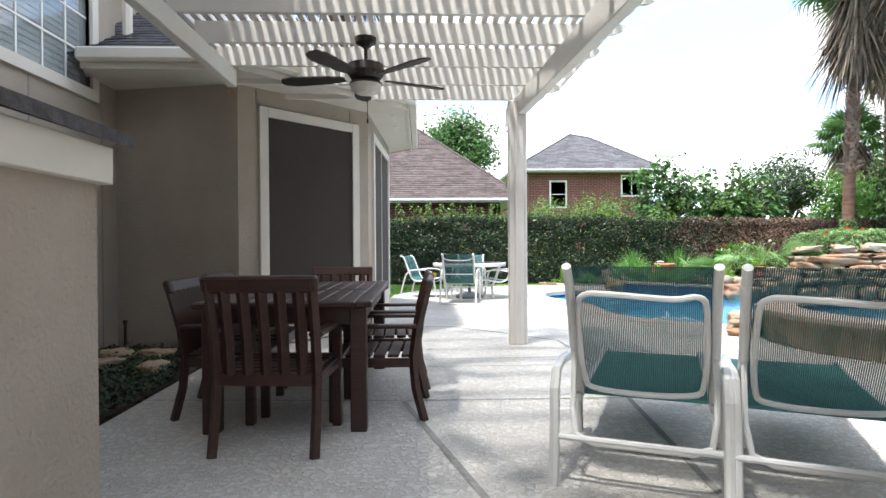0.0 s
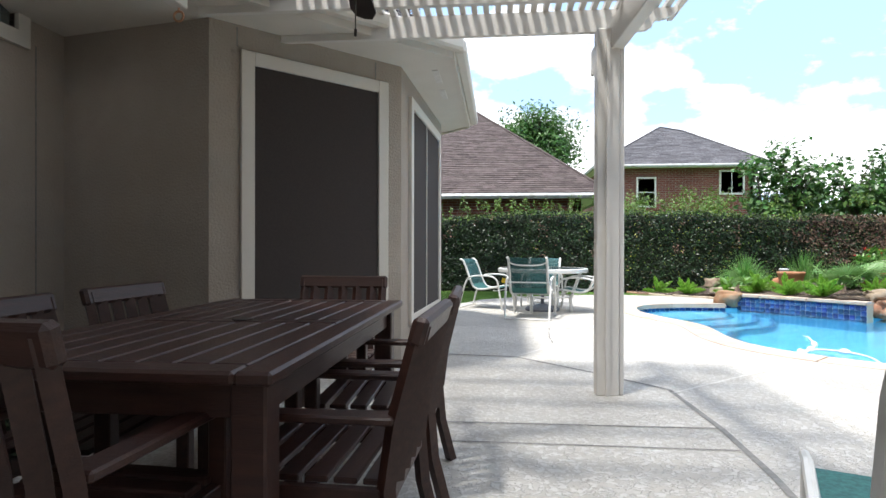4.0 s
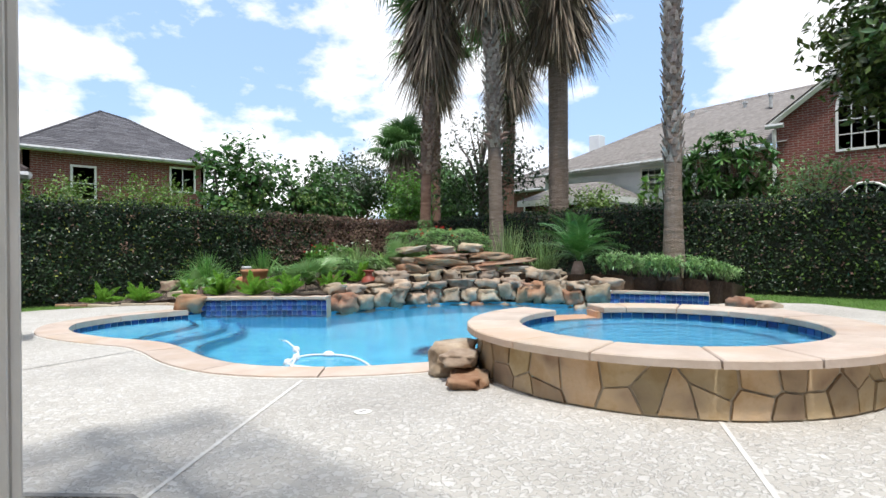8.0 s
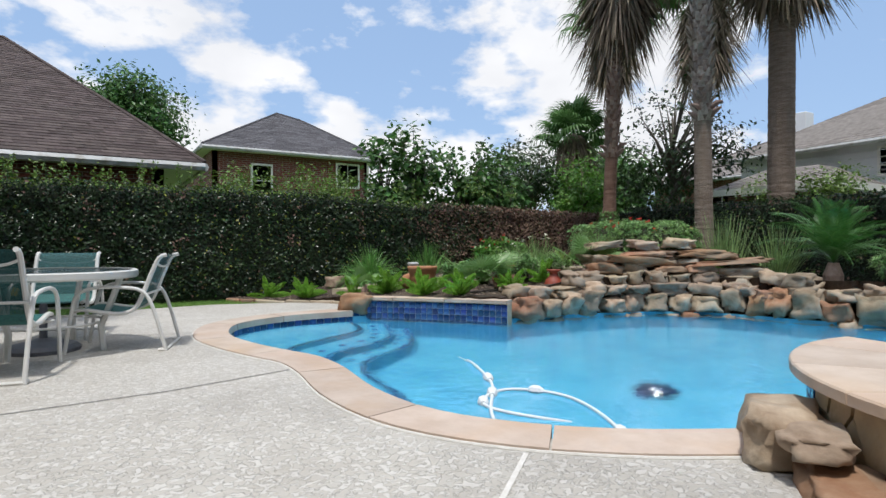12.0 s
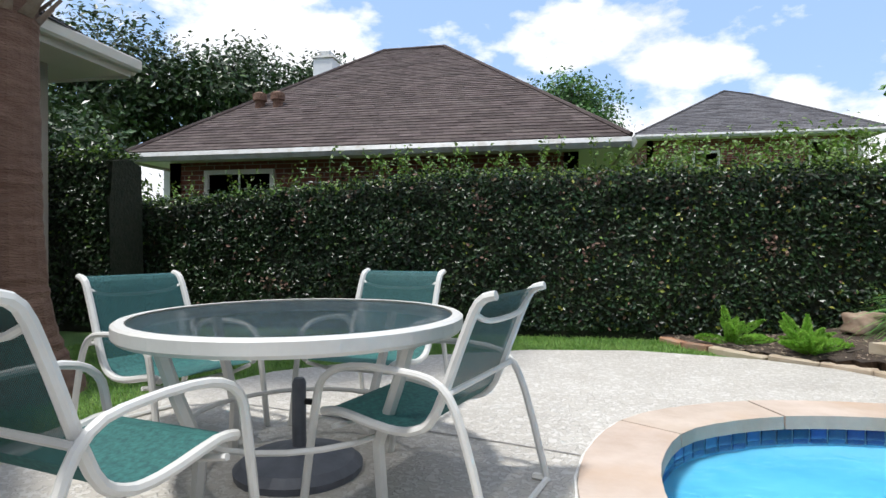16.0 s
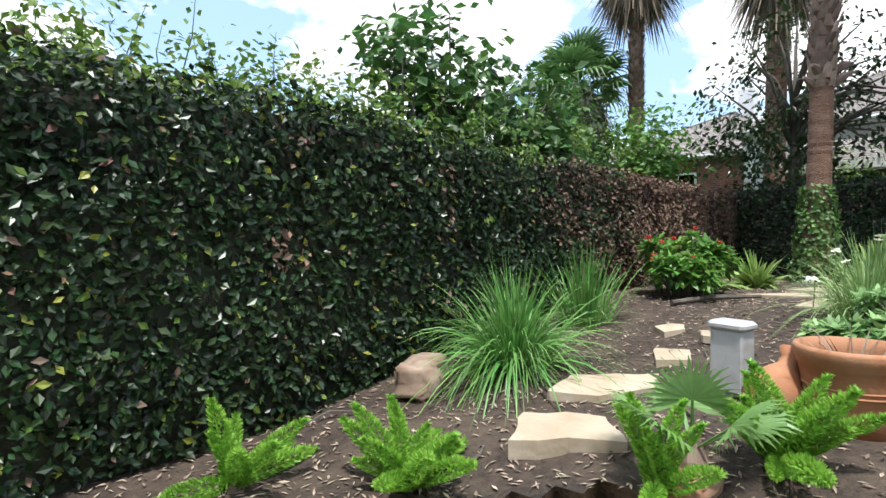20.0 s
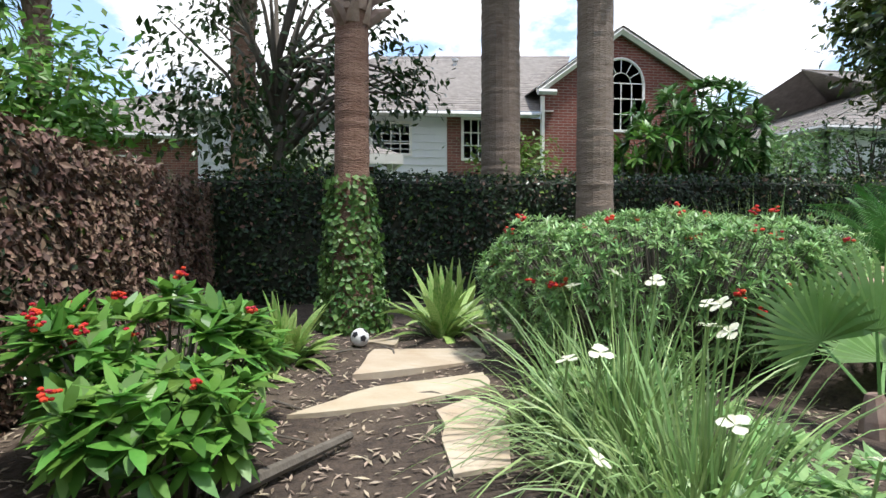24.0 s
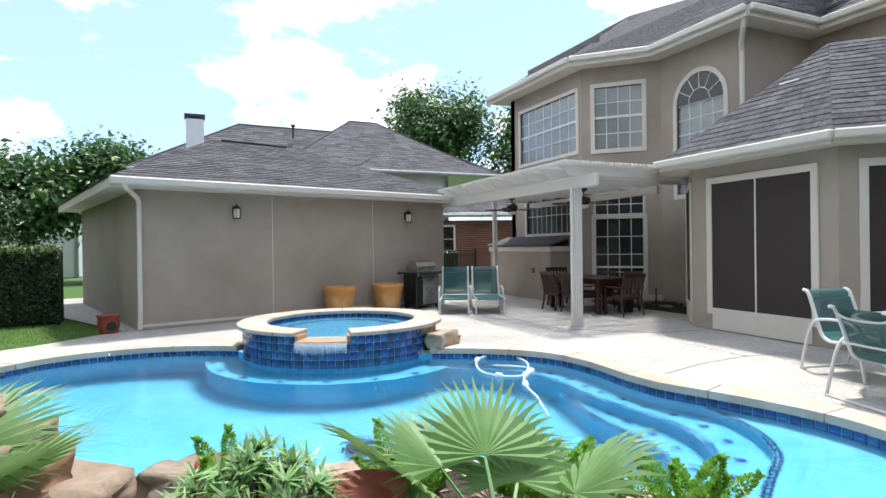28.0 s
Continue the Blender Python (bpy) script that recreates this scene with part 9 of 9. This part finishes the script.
def house_gable():
    Hs = thing("neighbour_house", "brick gable house with white siding and an arched window", "house", (0, 0, 0), group="neighbouring houses")
    X = 20.6
    # gable end: a brick pentagon with thickness
    bm = nb()
    prof = [(3.95, 0), (8.45, 0), (8.45, 4.75), (6.3, 6.25), (3.95, 5.0)]
    for dx in (0, 0.2):
        f = [bm.verts.new((X + dx, y, z)) for y, z in prof]
        bm.faces.new(f if dx else f[::-1])
    vs = list(bm.verts)
    for i in range(5):
        bm.faces.new((vs[i], vs[(i + 1) % 5], vs[5 + (i + 1) % 5], vs[5 + i]))
    part("gable_wall", bm, M_BRICK, Hs)
    for a, b in (((8.65, 4.62), (6.3, 6.33)), ((6.3, 6.33), (3.75, 4.95))):
        part("rake_board", tube(nb(), [(X - 0.15, a[0], a[1]), (X - 0.15, b[0], b[1])], 0.1, 4), M_WHITE, Hs)
    shingle_roof("gable_roof", [((X - 0.25, 8.7, 4.68), (X + 8, 8.7, 4.68), (X + 8, 6.3, 6.42), (X - 0.25, 6.3, 6.42)), ((X + 8, 3.7, 5.0), (X - 0.25, 3.7, 5.0), (X - 0.25, 6.3, 6.42), (X + 8, 6.3, 6.42))], M_SHINGLE_GREY, Hs, 0.2, 0.45)
    p, q = (X, 8.45), (X, 3.95)
    far_window(Hs, p, q, 8.45 - 6.85, 8.45 - 5.6, 3.7, 4.95, 4, 3, M_TEALGLASS, True)
    far_window(Hs, p, q, 1.6, 2.9, 1.4, 2.0, 4, 2, M_TEALGLASS, True)
    eave(Hs, (X - 0.3, 8.7, 4.66), (X - 0.3, 8.2, 4.66))
    part("downspout", tube(nb(), [(X - 0.1, 8.5, 4.5), (X - 0.08, 8.5, 0)], 0.06, 6), M_WHITE, Hs)
    far_wall(Hs, (X + 0.3, 11.0), (X + 0.3, 8.4), 4.0, M_BRICK_B)
    far_window(Hs, (X + 0.3, 11.0), (X + 0.3, 8.4), 0.45, 1.05, 2.9, 3.9, 3, 3, M_TEALGLASS)
    far_wall(Hs, (X + 0.3, 17.2), (X + 0.3, 11.0), 4.0, M_SIDING, name="siding_wall")
    bm = nb()
    for j in range(20):
        box(bm, X + 0.27, 11.02, 0.1 + 0.2 * j, X + 0.3, 17.2, 0.12 + 0.2 * j)
    part("clapboard_edges", bm, M_SIDING, Hs)
    far_window(Hs, (X + 0.3, 17.2), (X + 0.3, 11.0), 4.25, 5.2, 3.0, 3.75, 4, 3, M_TEALGLASS)
    shingle_roof("main_roof", [((X - 0.1, 17.6, 3.95), (X - 0.1, 8.2, 4.1), (24.6, 6.0, 6.8), (24.6, 12.4, 6.5)), ((X - 0.1, 17.6, 3.95), (24.6, 12.4, 6.5), (24.6, 12.4, 6.5), (24.6, 12.4, 6.5)), ((24.8, 19.5, 3.95), (X - 0.1, 17.6, 3.95), (24.6, 12.4, 6.5), (24.6, 12.4, 6.5))][:1] + [((27, 18, 3.95), (X - 0.1, 17.6, 3.95), (24.6, 12.4, 6.5), (24.6, 12.4, 6.5))], M_SHINGLE_GREY, Hs, 0.2, 0.45)
    eave(Hs, (X - 0.15, 17.6, 3.95), (X - 0.15, 8.6, 4.08))
    for y, x in ((10.2, 23.6), (9.2, 23.0), (12.2, 23.8)):
        part("vent_pipe", lathe(nb(), [(0.06, 0), (0.06, 0.4), (0.1, 0.42), (0.1, 0.5)], 8, (x, y, 5.75)), M_GREYMETAL, Hs)
    # low carport in front of the siding
    shingle_roof("carport_roof", [((17.6, 12.6, 2.6), (17.6, 16.2, 2.6), (19.6, 15.6, 3.3), (19.6, 14.0, 3.3)), ((17.6, 12.6, 2.6), (19.6, 14.0, 3.3), (19.6, 14.0, 3.3), (19.6, 14.0, 3.3))][:1] + [((20.6, 12.6, 2.6), (17.6, 12.6, 2.6), (19.6, 14.0, 3.3), (20.6, 14.0, 3.3))], M_SHINGLE_GREY, Hs, 0.2, 0.45)
    part("carport_fascia", box(nb(), 17.55, 12.55, 2.4, 17.65, 16.2, 2.6), M_WHITE, Hs)
    part("carport_fascia", box(nb(), 17.65, 12.55, 2.4, 20.55, 12.62, 2.6), M_WHITE, Hs)
    part("carport_wall", box(nb(), 18.2, 13.1, 0, 20.5, 16, 2.4), M_BRICK_B, Hs)
    part("carport_post", tube(nb(), [(17.8, 12.8, 0), (17.8, 12.8, 2.42)], 0.06, 8), M_WHITE, Hs)
    return Hs


def house_plain(label, x0, y0, x1, y1, ze, r0, r1, wall, roof):
    Hs = thing("neighbour_house", label, "house", (0, 0, 0), group="neighbouring houses")
    hip(Hs, "roof", x0, y0, x1, y1, ze, r0, r1, roof)
    i = 0.4
    for p, q in (((x0 + i, y0 + i), (x1 - i, y0 + i)), ((x1 - i, y0 + i), (x1 - i, y1 - i)), ((x1 - i, y1 - i), (x0 + i, y1 - i)), ((x0 + i, y1 - i), (x0 + i, y0 + i))):
        far_wall(Hs, p, q, ze - 0.1, wall)
    return Hs


house_n()
house_f()
house_gable()
Hs = house_plain("grey-roofed brick house behind the palms", 24.5, 16.5, 34, 24.5, 3.9, (29.0, 19.6, 6.1), (30, 20.4, 6.1), M_BRICK_B, M_SHINGLE_GREY)
part("chimney", box(nb(), 28.3, 18.7, 5.2, 29.0, 19.3, 6.9, 0.03), M_SIDING, Hs, "pale chimney")
far_window(Hs, (24.9, 24.1), (24.9, 16.9), 3.0, 4.2, 2.3, 3.2, 2, 2, M_DARKGLASS)
Hs = house_plain("grey-roofed house beyond the magnolia", 18.9, -7.5, 25.5, 1.4, 3.7, (22.2, -0.9, 6.0), (22.2, -5.0, 6.0), M_SIDING, M_SHINGLE_GREY)
Hs = house_plain("low grey-roofed house far off", 12.0, -30, 22.0, -22, 4.4, (15.5, -26, 6.6), (18.5, -26, 6.6), M_SIDING, M_SHINGLE_GREY)
# the two-storey house behind the garage
Hs = thing("neighbour_house", "two-storey white house with grey hip roofs and a chimney", "house", (0, 0, 0), group="neighbouring houses")
hip(Hs, "roof", -5.8, -18.0, 3.6, -9.2, 4.75, (-1.7, -13.6, 7.6), (-0.4, -13.6, 7.6), M_SHINGLE)
hip(Hs, "side_roof", -2.5, -17.0, 8.9, -9.8, 4.5, (-1.2, -13.3, 6.95), (4.8, -13.3, 7.0), M_SHINGLE)
hip(Hs, "front_roof", -6.2, -15.5, 0.6, -9.0, 4.7, (-3.3, -12.2, 6.5), (-2.5, -12.2, 6.5), M_SHINGLE)
far_wall(Hs, (1.0, -9.7), (-3.9, -9.7), 4.65, M_SIDING)
far_wall(Hs, (-3.9, -9.7), (-3.9, -17.6), 4.65, M_SIDING)
far_wall(Hs, (8.5, -10.2), (1.2, -10.2), 4.4, M_SIDING)
far_wall(Hs, (8.5, -16.6), (8.5, -10.2), 4.4, M_SIDING)
far_window(Hs, (1.0, -9.7), (-3.9, -9.7), 1.1, 1.7, 3.7, 4.4, 1, 2, M_DARKGLASS)
ch = part("chimney", box(nb(), 6.3, -10.9, 3.9, 6.95, -10.3, 6.5, 0.02), M_SIDING, Hs, "white boxed chimney with a dark cap")
part("chimney_cap", box(nb(), 6.25, -10.95, 6.58, 7.0, -10.25, 6.68), M_BLACK, ch)
part("roof_vent", lathe(nb(), [(0.05, 0), (0.05, 0.5), (0.1, 0.52), (0.1, 0.6)], 8, (2.6, -12.0, 6.3)), M_BLACK, Hs)
Hs = thing("neighbour_house", "brick bungalow seen past the iron fence", "house", (0, 0, 0), group="neighbouring houses")
far_wall(Hs, (3.0, -9.0), (-8.0, -5.2), 2.45, M_BRICK)
shingle_roof("roof", [((3.2, -8.6, 2.75), (-8.2, -4.8, 2.75), (-8.2, -7.4, 3.9), (3.2, -9.4, 3.9))], M_SHINGLE, Hs, 0.2, 0.45)
eave(Hs, (3.2, -8.6, 2.75), (-8.2, -4.8, 2.75), 0.2)
far_window(Hs, (3.0, -9.0), (-8.0, -5.2), 5.2, 6.2, 1.2, 2.2, 2, 2, M_DARKGLASS)

# small marker flag at the foot of the back hedge
fl = thing("marker_flag", "small yellow utility marker flag against the hedge", "flag", (0.05, 14.95, 0))
part("wire", tube(nb(), [(0, 0, -0.03), (0.01, 0, 0.34)], 0.002, 5), M_STEEL, fl)
part("flag", box(nb(), 0.0, -0.002, 0.22, 0.09, 0.002, 0.33, m=Matrix.Rotation(0.25, 4, "Y")), M_FLAGCLOTH, fl)
